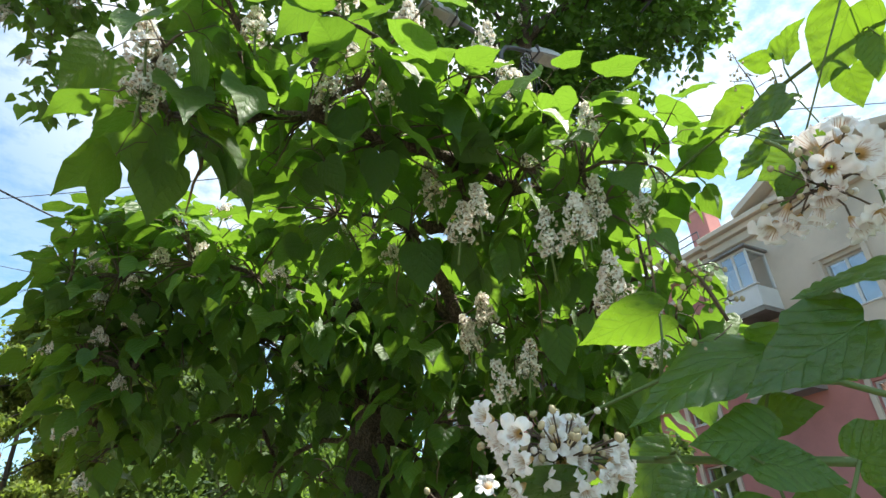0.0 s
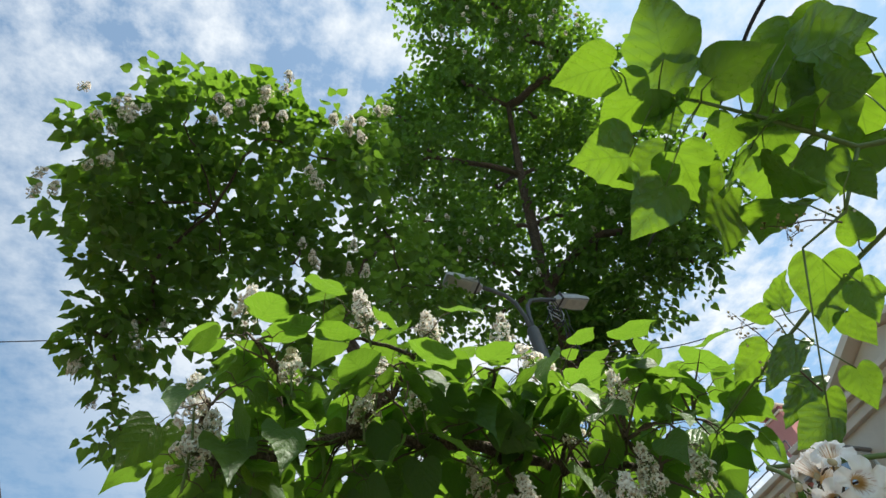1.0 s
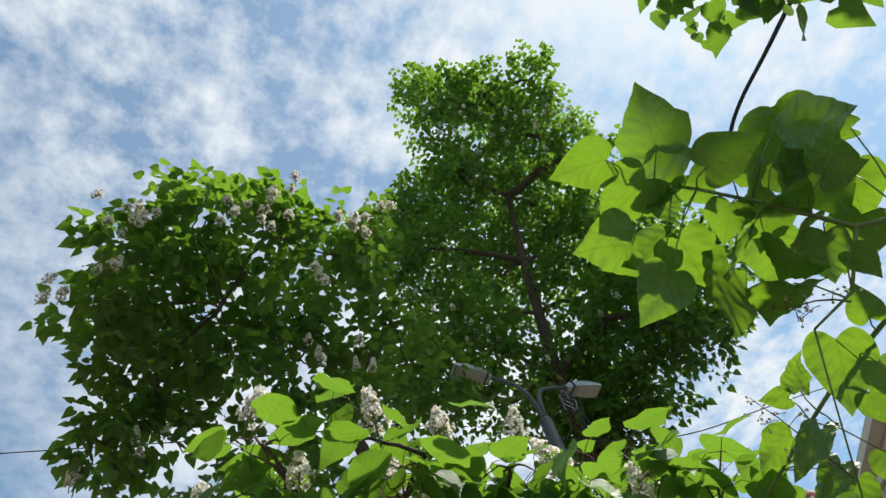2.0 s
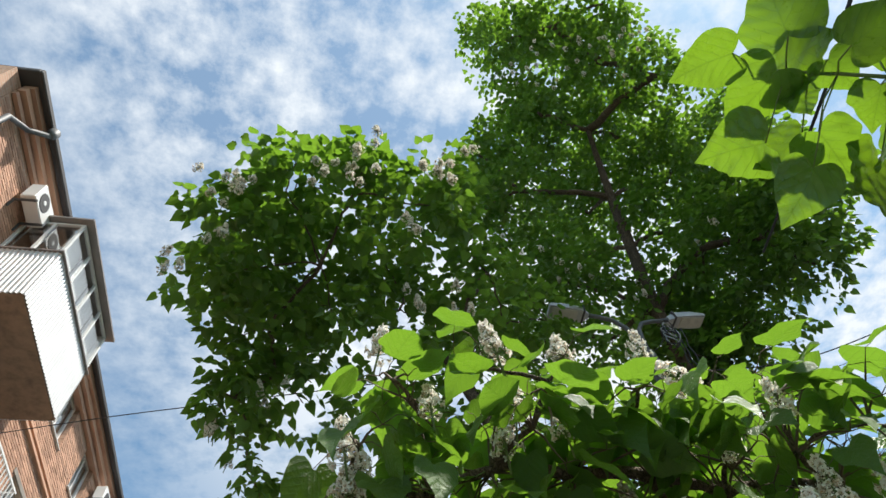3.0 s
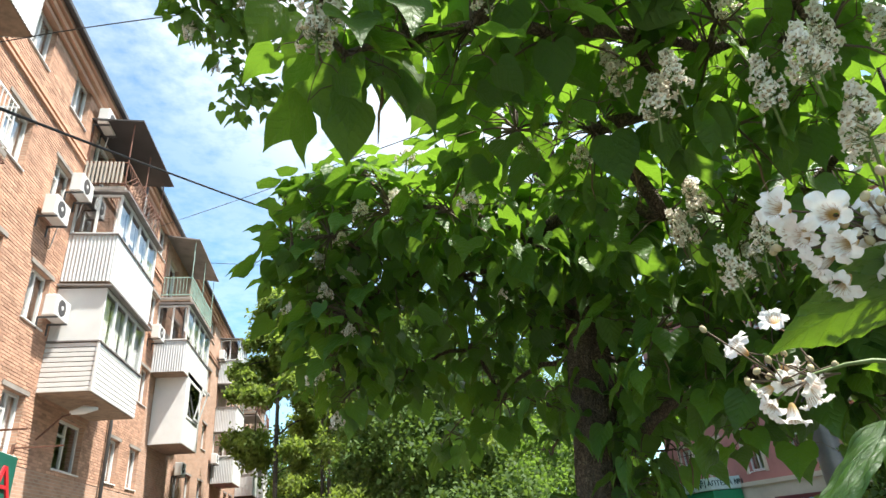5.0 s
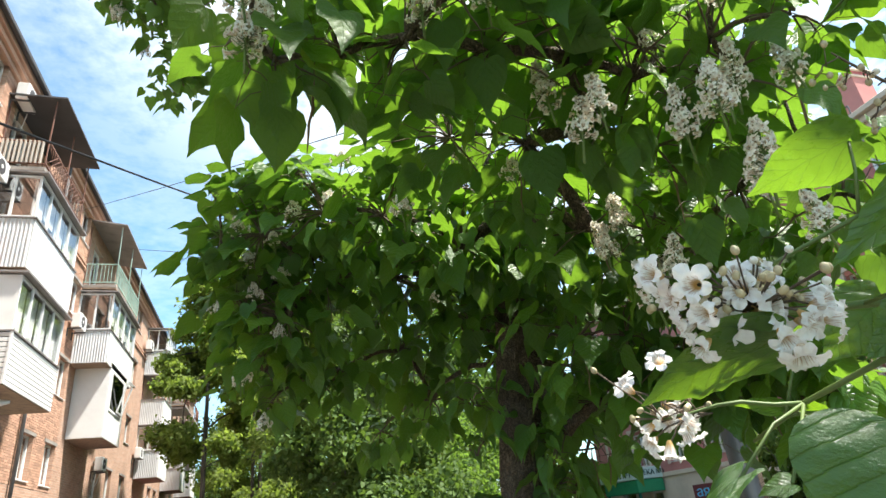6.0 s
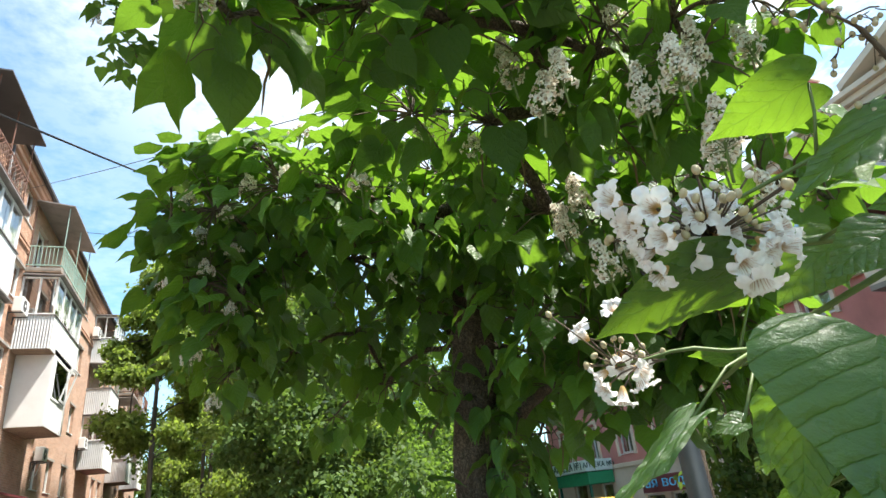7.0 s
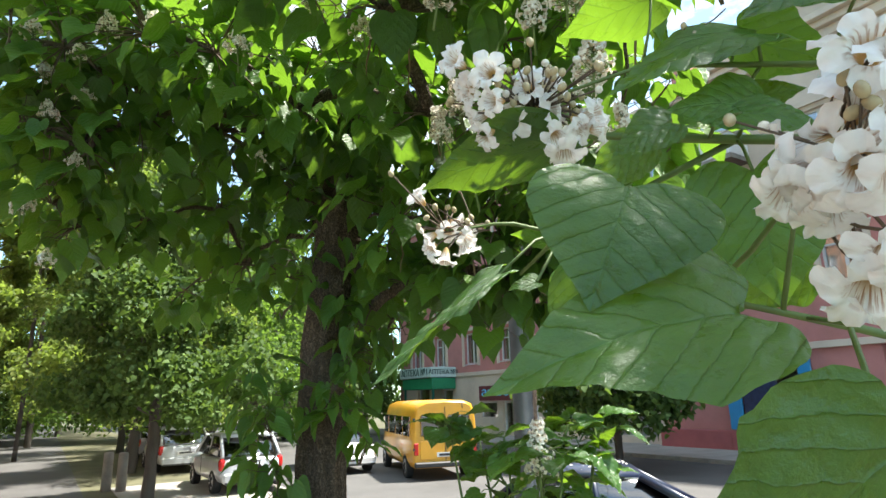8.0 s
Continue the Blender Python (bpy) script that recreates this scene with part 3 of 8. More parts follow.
# the wall behind the enclosed balconies stays shut: they hide it
SHOP_HOLES = [(26.0 + 4.5 * k, 29.4 + 4.5 * k, 0.5, 2.9) for k in range(7)]
wall_with_openings("wall_west", WX - 0.012, HY0, HY1, HZ0, HZ1, HOLES + DOORS + SHOP_HOLES, 0.45, BRICK_FAR, "orange brick wall of a five-storey house")
ends = bmesh.new()
box(ends, WX - 11, WX - 0.02, HY0 - 0.4, HY0 - 0.004, HZ0, HZ1)
tagged(new("wall_west_end", mesh_of("wall_west_end", ends, BRICK_FAR)), "plain brick end wall of the house", "wall", kind="structure")
tagged(new("wall_west_far", mesh_of("wall_west_far", boxes((WX - 11, WX - 0.02, HY1 + 0.004, HY1 + 0.4, HZ0, HZ1)), BRICK_FAR)), "plain brick far end wall of the house", "wall", kind="structure")
tagged(new("wall_west_inner", mesh_of("wall_west_inner", boxes((WX - 2.4, WX - 2.2, HY0, HY1, 0, HZ1), *[(WX - 2.2, WX - 0.48, HY0, HY1, z - 0.5, z - 0.3) for z in (3.7, 6.5, 9.4, 12.3)]), ROOM)), "dim plastered rooms behind the windows", "wall", kind="structure")
# eaves: dark roof edge over stepped brick courses
eave = tagged(new("roof"), "low dark metal roof with a projecting edge", "roof", kind="structure")
part("roof_edge", boxes((WX - 11.2, WX + 0.34, HY0 - 0.34, HY1 + 0.5, HZ1 + 0.1, HZ1 + 0.24), bevel=0.02), DARK_ROOF, eave)
part("gutter", boxes((WX + 0.34, WX + 0.42, HY0 - 0.34, HY1 + 0.5, HZ1 + 0.05, HZ1 + 0.2), bevel=0.02), DARK_ROOF, eave)
part("cornice", boxes((WX, WX + 0.26, HY0, HY1, HZ1 - 0.06, HZ1 + 0.1), (WX, WX + 0.17, HY0, HY1, HZ1 - 0.22, HZ1 - 0.064), (WX, WX + 0.09, HY0, HY1, HZ1 - 0.42, HZ1 - 0.3), bevel=0.004), BRICK, eave, "stepped brick courses under the roof")
bands = tagged(new("trim_brick_band"), "two projecting brick courses between storeys", "trim", kind="structure")
part("course", boxes((WX, WX + 0.06, HY0, 15.4, 12.02, 12.09), (WX, WX + 0.06, HY0, 15.4, 12.18, 12.25), (WX, WX + 0.06, 18.98, 23.9, 12.02, 12.09), (WX, WX + 0.06, 18.98, 23.9, 12.18, 12.25), (WX, WX + 0.06, 28.35, HY1, 12.02, 12.09), (WX, WX + 0.06, 28.35, HY1, 12.18, 12.25)), BRICK, bands)

wn = 0
wrng = random.Random(11)
for y, w, ss in COLUMNS:
    for s in ss:
        wn += 1
        ob = make_window(w, WIN_H, "window_%d" % wn, wn % 2)
        ob.location = (WX - 0.16, y, SILLS[s])
        tagged(ob, "white plastic two-pane window in a brick wall", "window", "windows of the brick house", "structure")
        lint = part("lintel", boxes((WX - 0.012, WX + 0.022, y - w / 2 - 0.12, y + w / 2 + 0.12, SILLS[s] + WIN_H, SILLS[s] + WIN_H + 0.1)), CONCRETE, None, "grey concrete lintel over a window")
        lint.parent = ob
        lint.matrix_parent_inverse = Matrix.Translation((-(WX - 0.16), -y, -SILLS[s]))
        if y < 40 and wrng.random() < 0.95:
            curtain(w, WIN_H, (WX - 0.27, y, SILLS[s]), wrng.choice((0.7, 1.0, 1.0)))
ob = make_window(1.65, 1.25, "window_%d" % (wn + 1), 1)
ob.location = (WX - 0.16, 17.825, 4.1)
tagged(ob, "wide dark window under the sided balcony", "window", kind="structure")
for y0, y1, z0, z1 in DOORS:
    wn += 1
    ob = new("balcony_door_%d" % wn)
    part("door_frame", boxes((-0.05, 0.03, 0, 0.09, 0, z1 - z0), (-0.05, 0.03, y1 - y0 - 0.09, y1 - y0, 0, z1 - z0), (-0.05, 0.03, 0.09, y1 - y0 - 0.09, z1 - z0 - 0.09, z1 - z0), (-0.05, 0.03, 0.6, 0.69, 0, z1 - z0 - 0.09), (-0.05, 0.03, 0.09, y1 - y0 - 0.09, 0, 0.4)), WHITE, ob)
    g = part("pane", boxes((-0.02, -0.012, 0.09, y1 - y0 - 0.09, 0.4, z1 - z0 - 0.09)), GLASS, ob)
    g.visible_shadow = False
    ob.location = (WX - 0.2, y0, z0)
    tagged(ob, "white balcony door with a glass light", "door", kind="structure")


def corrugated(y0, y1, z0, z1, x, amp=0.012, pitch=0.09, along="y"):
    """A ribbed sheet with thickness in the plane x (or, along x, in the plane y = x)."""
    bm = bmesh.new()
    n = max(2, int((y1 - y0) / pitch) * 4)
    prev = None
    for k in range(n + 1):
        s = y0 + (y1 - y0) * k / n
        d = amp if (k % 4) in (1, 2) else -amp
        ring = []
        for off in (d, d - 0.006):
            for z in (z0, z1):
                ring.append(bm.verts.new((x + off, s, z) if along == "y" else (s, x - off, z)))
        if prev:
            a, b = prev, ring
            for f in ((a[0], b[0], b[1], a[1]), (a[3], b[3], b[2], a[2]), (a[1], b[1], b[3], a[3]), (a[2], b[2], b[0], a[0])):
                bm.faces.new(f)
        else:
            bm.faces.new((ring[0], ring[1], ring[3], ring[2]))
        prev = ring
    bm.faces.new((prev[0], prev[2], prev[3], prev[1]))
    bmesh.ops.recalc_face_normals(bm, faces=bm.faces)
    return bm


def balcony(y0, y1, floor, label, parapet="sheet", top="glazed", roof=None, depth=1.17, bars=4, high=1.22, total=2.72, roof_out=0.16):
    """A balcony on the brick house: slab, parapet of its kind, and what stands on it."""
    ob = thing("balcony", label, "balcony", "balconies of the brick house")
    xo = WX + depth
    part("slab", boxes((WX, xo, y0, y1, floor - 0.12, floor), bevel=0.01), CONCRETE, ob, "stained concrete slab")
    part("soffit", boxes((WX, xo - 0.002, y0 + 0.002, y1 - 0.002, floor - 0.175, floor - 0.124)), WOOD_OLD, ob, "stained brown underside")
    rim = floor + high
    if parapet in ("sheet", "plain", "siding", "full"):
        zt = floor + total if parapet == "full" else rim
        z0 = floor - 0.16
        if parapet == "sheet":
            part("front_panel", corrugated(y0, y1, z0, zt, xo + 0.02, 0.008), WHITE_SHEET, ob, "white ribbed sheet")
            part("side_panel", corrugated(WX, xo, z0, zt, y0 - 0.02, along="x"), WHITE_SHEET, ob)
            part("side_panel", corrugated(WX, xo, z0, zt, y1 + 0.03, along="x"), WHITE_SHEET, ob)
        elif parapet == "siding":
            n = int((zt - z0) / 0.115)
            board = None
            for k in range(n):
                za = z0 + (zt - z0) * k / n
                zb = za + (zt - z0) / n - 0.02
                part("siding_board", boxes((xo, xo + 0.03, y0, y1, za, zb), bevel=0.006), WHITE, ob)
                part("siding_board", boxes((WX, xo, y0 - 0.03, y0, za, zb), bevel=0.006), WHITE, ob)
            part("side_panel", boxes((WX, xo, y1, y1 + 0.03, z0, zt)), WHITE, ob)
            part("corner_trim", boxes((xo + 0.002, xo + 0.05, y0 - 0.05, y0 + 0.02, z0 - 0.01, zt)), WHITE, ob)
            part("backing", boxes((xo - 0.03, xo, y0, y1, z0, zt)), GREY_SHEET, ob)
        else:
            part("front_panel", boxes((xo, xo + 0.03, y0, y1, z0, zt), bevel=0.006), WHITE, ob, "smooth white panel")
            if parapet == "plain":
                part("side_panel", corrugated(WX, xo, z0, zt, y0 - 0.02, along="x"), WHITE_SHEET, ob)
            else:
                part("side_panel", boxes((WX, xo, y0 - 0.03, y0, z0, zt), bevel=0.006), WHITE, ob)
            part("side_panel", boxes((WX, xo, y1, y1 + 0.03, z0, zt)), WHITE, ob)
        part("coping", boxes((WX, xo + 0.07, y0 - 0.06, y1 + 0.06, zt, zt + 0.035)), GREY_SHEET if parapet != "full" else WHITE, ob)
    elif parapet in ("rail", "green", "boards"):
        mat = {"rail": WHITE, "green": GREEN_RAIL, "boards": BOARD_PALE}[parapet]
        for a, b, c, d in ((xo - 0.03, xo, y0, y1), (WX, xo - 0.03, y0, y0 + 0.03), (WX, xo - 0.03, y1 - 0.03, y1)):
            part("rail", boxes((a, b, c, d, rim - 0.2, rim - 0.16)), mat if parapet != "boards" else RUST, ob)
            part("rail", boxes((a, b, c, d, floor + 0.08, floor + 0.12)), mat if parapet != "boards" else RUST, ob)
        step = 0.125 if parapet != "boards" else 0.105
        me = mesh_of("baluster", boxes((-0.009 if parapet != "boards" else -0.03, 0.009, -0.009 if parapet != "boards" else -0.042, 0.009 if parapet != "boards" else 0.042, floor + 0.1, rim - 0.17), bevel=0.0), mat)
        if parapet == "boards":
            bar = mesh_of("lattice_bar", tube(bmesh.new(), [(0, -0.4, floor + 0.1), (0, 0.4, rim - 0.17)], 0.011, 4), RUST)
            for k in range(int((y1 - y0 - 0.8) / 0.2) + 1):
                for flip in (1, -1):
                    b = new("lattice_bar", bar)
                    b.parent, b.location, b.scale = ob, (xo - 0.012, y0 + 0.4 + k * 0.2, 0), (1, flip, 1)
        for k in range(0 if parapet == "boards" else int((y1 - y0) / step) + 1):
            b = new("baluster", me)
            b.parent, b.location = ob, (xo - 0.012, y0 + k * step, 0)
        for k in range(int((depth - 0.05) / step)):
            for yy in (y0 + 0.012, y1 - 0.012):
                b = new("baluster", me)
                b.parent, b.location = ob, (WX + 0.08 + k * step, yy, 0)
    elif parapet == "cage":
        me = mesh_of("grille_bar", boxes((-0.007, 0.007, -0.007, 0.007, floor, floor + total)), RUST)
        for k in range(int((y1 - y0) / 0.16) + 1):
            b = new("grille_bar", me)
            b.parent, b.location = ob, (xo, y0 + k * 0.16, 0)
        for k in range(7):
            b = new("grille_bar", me)
            b.parent, b.location = ob, (WX + 0.1 + k * 0.16, y1, 0)
            b = new("grille_bar", me)
            b.parent, b.location = ob, (WX + 0.1 + k * 0.16, y0, 0)
        for k in range(9):
            z = floor + 0.06 + k * 0.32
            part("grille_rail", boxes((xo - 0.012, xo + 0.012, y0, y1, z, z + 0.02), (WX, xo, y1 - 0.01, y1 + 0.01, z, z + 0.02), (WX, xo, y0 - 0.01, y0 + 0.01, z, z + 0.02)), RUST, ob)
    zt = floor + total
    if top == "glazed":
        zb = rim + 0.035
        n = bars
        part("window_frame", boxes((xo - 0.06, xo, y0, y1, zb, zb + 0.06), (xo - 0.06, xo, y0, y1, zt - 0.06, zt), (WX, xo - 0.06, y0, y0 + 0.06, zb, zb + 0.06), (WX, xo - 0.06, y0, y0 + 0.06, zt - 0.06, zt),
                                   *[(xo - 0.06, xo, y0 + (y1 - y0 - 0.06) * k / n, y0 + (y1 - y0 - 0.06) * k / n + 0.06, zb + 0.06, zt - 0.06) for k in range(n + 1)],
                                   (WX + 0.55, WX + 0.61, y0, y0 + 0.06, zb + 0.06, zt - 0.06), (WX, WX + 0.06, y0, y0 + 0.06, zb + 0.06, zt - 0.06)), WHITE, ob)
        for k in range(n):
            a = y0 + (y1 - y0 - 0.06) * k / n + 0.06
            g = part("pane", boxes((xo - 0.034, xo - 0.028, a, y0 + (y1 - y0 - 0.06) * (k + 1) / n, zb + 0.06, zt - 0.06)), GLASS, ob)
            g.visible_shadow = False
        for a, b in ((WX + 0.06, WX + 0.55), (WX + 0.61, xo - 0.06)):
            g = part("pane", boxes((a, b, y0 + 0.028, y0 + 0.034, zb + 0.06, zt - 0.06)), GLASS, ob)
            g.visible_shadow = False
        part("side_panel", boxes((WX, xo - 0.06, y1 - 0.06, y1, zb, zt)), WHITE, ob)
    elif top == "panel_side":
        zb = rim + 0.035
        n = bars
        part("window_frame", boxes((xo - 0.06, xo, y0, y1, zb, zb + 0.06), (xo - 0.06, xo, y0, y1, zt - 0.06, zt), *[(xo - 0.06, xo, y0 + (y1 - y0 - 0.06) * k / n, y0 + (y1 - y0 - 0.06) * k / n + 0.06, zb + 0.06, zt - 0.06) for k in range(n + 1)]), WHITE, ob)
        part("side_panel", boxes((WX, xo - 0.06, y0, y0 + 0.05, zb, zt)), WHITE, ob, "plain white side panel")
        part("side_panel", boxes((WX, xo - 0.06, y1 - 0.05, y1, zb, zt)), WHITE, ob)
        for k in range(n):
            a = y0 + (y1 - y0 - 0.06) * k / n + 0.06
            g = part("pane", boxes((xo - 0.034, xo - 0.028, a, y0 + (y1 - y0 - 0.06) * (k + 1) / n, zb + 0.06, zt - 0.06)), GLASS, ob)
            g.visible_shadow = False
    elif top == "posts":
        for yy in (y0 + 0.03, (y0 + y1) / 2, y1 - 0.03):
            part("post", boxes((xo - 0.05, xo - 0.02, yy - 0.02, yy + 0.02, floor, zt), bevel=0.004), RUST if parapet == "boards" else GREEN_RAIL, ob)
        part("post", boxes((WX + 0.02, WX + 0.05, y0 + 0.01, y0 + 0.05, floor, zt)), RUST, ob)
    if top in ("glazed", "panel_side"):
        r = random.Random(int(y0 * 10 + floor * 7))
        for k in range(bars):
            if r.random() < 0.92:
                a = y0 + (y1 - y0 - 0.06) * k / bars + 0.07
                part("blind", boxes((xo - 0.16, xo - 0.15, a, a + (y1 - y0) / bars - 0.1, rim + 0.06 + r.choice((0.0, 0.0, 0.4)), floor + total - 0.08)), CURTAIN, ob, "pale blind behind the glass")
    if roof:
        bm = bmesh.new()
        a = [(WX, zt + 0.22), (xo + roof_out, zt + 0.02)] if roof == "slope" else [(WX, zt + 0.05), (xo + roof_out, zt + 0.02)]
        q = [(a[0][0], y0 - 0.12, a[0][1]), (a[1][0], y0 - 0.12, a[1][1]), (a[1][0], y1 + 0.12, a[1][1]), (a[0][0], y1 + 0.12, a[0][1])]
        lo = [bm.verts.new(p) for p in q]
        hi = [bm.verts.new((p[0], p[1], p[2] + 0.05)) for p in q]
        bm.faces.new(lo[::-1])
        bm.faces.new(hi)
        for k in range(4):
            bm.faces.new((lo[k], lo[(k + 1) % 4], hi[(k + 1) % 4], hi[k]))
        part("canopy", bm, GREY_SHEET if roof != "dark" else DARK_ROOF, ob, "thin sheet canopy")
    return ob


balcony(6.62, 9.72, 11.34, "enclosed balcony in white ribbed sheet with sliding panes", "sheet", "glazed", "flat", high=1.25, total=2.45)
balcony(6.62, 9.95, 8.6, "open balcony with a white barred railing", "rail", None, high=1.2)
balcony(6.62, 9.95, 5.75, "balcony caged in brown rusty steel grille", "cage", None, total=2.7)
balcony(15.45, 18.85, 11.36, "open balcony with old boards and a dark metal canopy", "boards", "posts", "dark", high=0.98, total=2.16, roof_out=0.25)
balcony(15.45, 18.95, 8.62, "enclosed white balcony with ribbed sides and four panes", "plain", "glazed", "flat", high=1.18, total=2.46)
balcony(15.45, 18.9, 5.76, "enclosed balcony clad in white horizontal siding", "siding", "panel_side", "flat", high=1.06, total=2.5)
balcony(23.95, 28.2, 11.42, "open balcony with pale green rail and grey canopy", "green", "posts", "slope", high=1.04, total=2.5)
balcony(23.95, 28.3, 8.5, "enclosed white balcony with ribbed sides and panes", "plain", "glazed", "flat", high=1.06, total=2.55)
full = balcony(24.75, 27.4, 5.95, "tall smooth white balcony box with one open window", "full", None, None, total=2.55)
part("window_frame", boxes((WX + 1.2, WX + 1.23, 25.0, 27.1, 6.8, 6.88), (WX + 1.2, WX + 1.23, 25.0, 27.1, 8.2, 8.28), (WX + 1.2, WX + 1.23, 25.0, 25.08, 6.88, 8.2), (WX + 1.2, WX + 1.23, 27.02, 27.1, 6.88, 8.2)), WHITE, full)
part("pane", boxes((WX + 1.2, WX + 1.208, 25.08, 27.02, 6.88, 8.2)), glass_material("dark_glass", (0.05, 0.06, 0.07), 0.25), full, "dark window glass")
sash = bmesh.new()
for y0, y1, z0, z1 in ((0, 0.9, 0, 0.07), (0, 0.9, 1.2, 1.27), (0, 0.07, 0.07, 1.2), (0.83, 0.9, 0.07, 1.2)):
    box(sash, 0, 0.045, y0, y1, z0, z1)
bmesh.ops.transform(sash, matrix=Matrix.Translation((WX + 1.24, 26.05, 6.9)) @ Matrix.Rotation(radians(14), 4, "Y"), verts=sash.verts)
part("open_sash", sash, WHITE, full, "white sash tilted open")
for k, z in enumerate((11.3, 8.5, 5.7)):
    balcony(37.2, 40.2, z, ("enclosed white balcony with ribbed parapet under the roof", "white balcony with a half-open glazed upper part", "white balcony box with white-framed windows")[k], "plain" if k else "sheet", "glazed" if k != 1 else "posts", "flat", total=2.55)
for k, z in enumerate((11.3, 8.5)):
    balcony(46.2, 49.0, z, "far open balcony with brown boards", "boards", "posts", "flat", total=2.4)
    balcony(52.8, 55.6, z, "far balcony with brown boards and canopy", "boards", "posts", "flat", total=2.4)
balcony(46.2, 49.0, 5.7, "far white enclosed balcony", "plain", "glazed", "flat", total=2.5)
balcony(52.8, 55.6, 5.7, "far white enclosed balcony", "plain", "glazed", "flat", total=2.5)


def air_conditioner(y, z, label="white outdoor air conditioner on a wall bracket"):
    ob = thing("air_conditioner", label, "air conditioner", "air conditioners on the brick house")
    part("casing", boxes((0.12, 0.42, -0.38, 0.38, 0, 0.54), bevel=0.02), WHITE, ob)
    bm = bmesh.new()
    bmesh.ops.create_cone(bm, cap_ends=True, segments=20, radius1=0.21, radius2=0.2, depth=0.012, matrix=Matrix.Translation((0.425, -0.08, 0.27)) @ Matrix.Rotation(radians(90), 4, "Y"))
    part("fan_grille", bm, DARK_ROOF, ob, "dark round fan grille")
    bm = bmesh.new()
    bmesh.ops.create_cone(bm, cap_ends=True, segments=12, radius1=0.06, radius2=0.05, depth=0.014, matrix=Matrix.Translation((0.432, -0.08, 0.27)) @ Matrix.Rotation(radians(90), 4, "Y"))
    part("fan_hub", bm, WHITE, ob)
    part("bracket", boxes((0, 0.45, -0.3, -0.26, -0.04, 0), (0, 0.03, -0.3, -0.26, -0.3, -0.04)), GALV, ob)
    part("bracket", boxes((0, 0.45, 0.26, 0.3, -0.04, 0), (0, 0.03, 0.26, 0.3, -0.3, -0.04)), GALV, ob)
    part("hose", tube(bmesh.new(), bow((0.2, 0.38, 0.1), (0.02, 0.55, -0.5), -0.1, 6), 0.015, 6), WHITE, ob)
    ob.location = (WX, y, z)
    return ob

# ---- flowers ----
def flower_mesh(name, size, lobes=5, fine=True, seed=0):
    """A catalpa flower facing +z: a bell that opens into five frilled, curled lobes, the lower ones larger."""
    r = random.Random(seed)
    bm = bmesh.new()
    per = 10 if fine else 3
    n = lobes * per
    bell = [(-1.0, 0.09), (-0.8, 0.18), (-0.5, 0.27), (-0.2, 0.33), (0.0, 0.40)] if fine else [(-0.7, 0.12), (-0.12, 0.26)]
    steps = (0.3, 0.65, 1.0) if fine else (0.45, 1.0)
    loops = [[bm.verts.new((rad * size * 0.85 * math.cos(6.2832 * k / n), rad * size * 0.85 * math.sin(6.2832 * k / n), z * size * 0.8)) for k in range(n)] for z, rad in bell]
    grow = [(1.12, 0.9, 0.8, 0.8, 0.95)[k] * r.uniform(0.85, 1.15) for k in range(lobes)]
    curl = [r.uniform(0.15, 0.55) for _ in range(lobes)]
    ruffle = [r.uniform(-1, 1) for _ in range(n)]
    ph = r.uniform(0, 6.28)
    for t in steps:
        ring = []
        for k in range(n):
            a = 6.2832 * k / n
            lobe = k // per
            bulge = abs(math.sin(math.pi * k / per)) ** 0.55
            base = bell[-1][1]
            rad = base + (0.12 + 0.42 * bulge) * grow[lobe] * t
            z = 0.10 * t - curl[lobe] * 0.55 * t * t * bulge + (0.07 * math.sin(4.0 * a * 3 + ph) + 0.075 * ruffle[k]) * t * t
            ring.append(bm.verts.new((rad * size * 0.85 * math.cos(a), rad * size * 0.85 * math.sin(a), z * size)))
        loops.append(ring)
    for i, (p, q) in enumerate(zip(loops, loops[1:])):
        for k in range(n):
            f = bm.faces.new((p[k], p[(k + 1) % n], q[(k + 1) % n], q[k]))
            f.smooth = True
            f.material_index = 1 if not fine and i == 0 and k % 3 else 0
    return bm


def with_materials(me, *mats):
    for m in mats:
        me.materials.append(m)
    return me


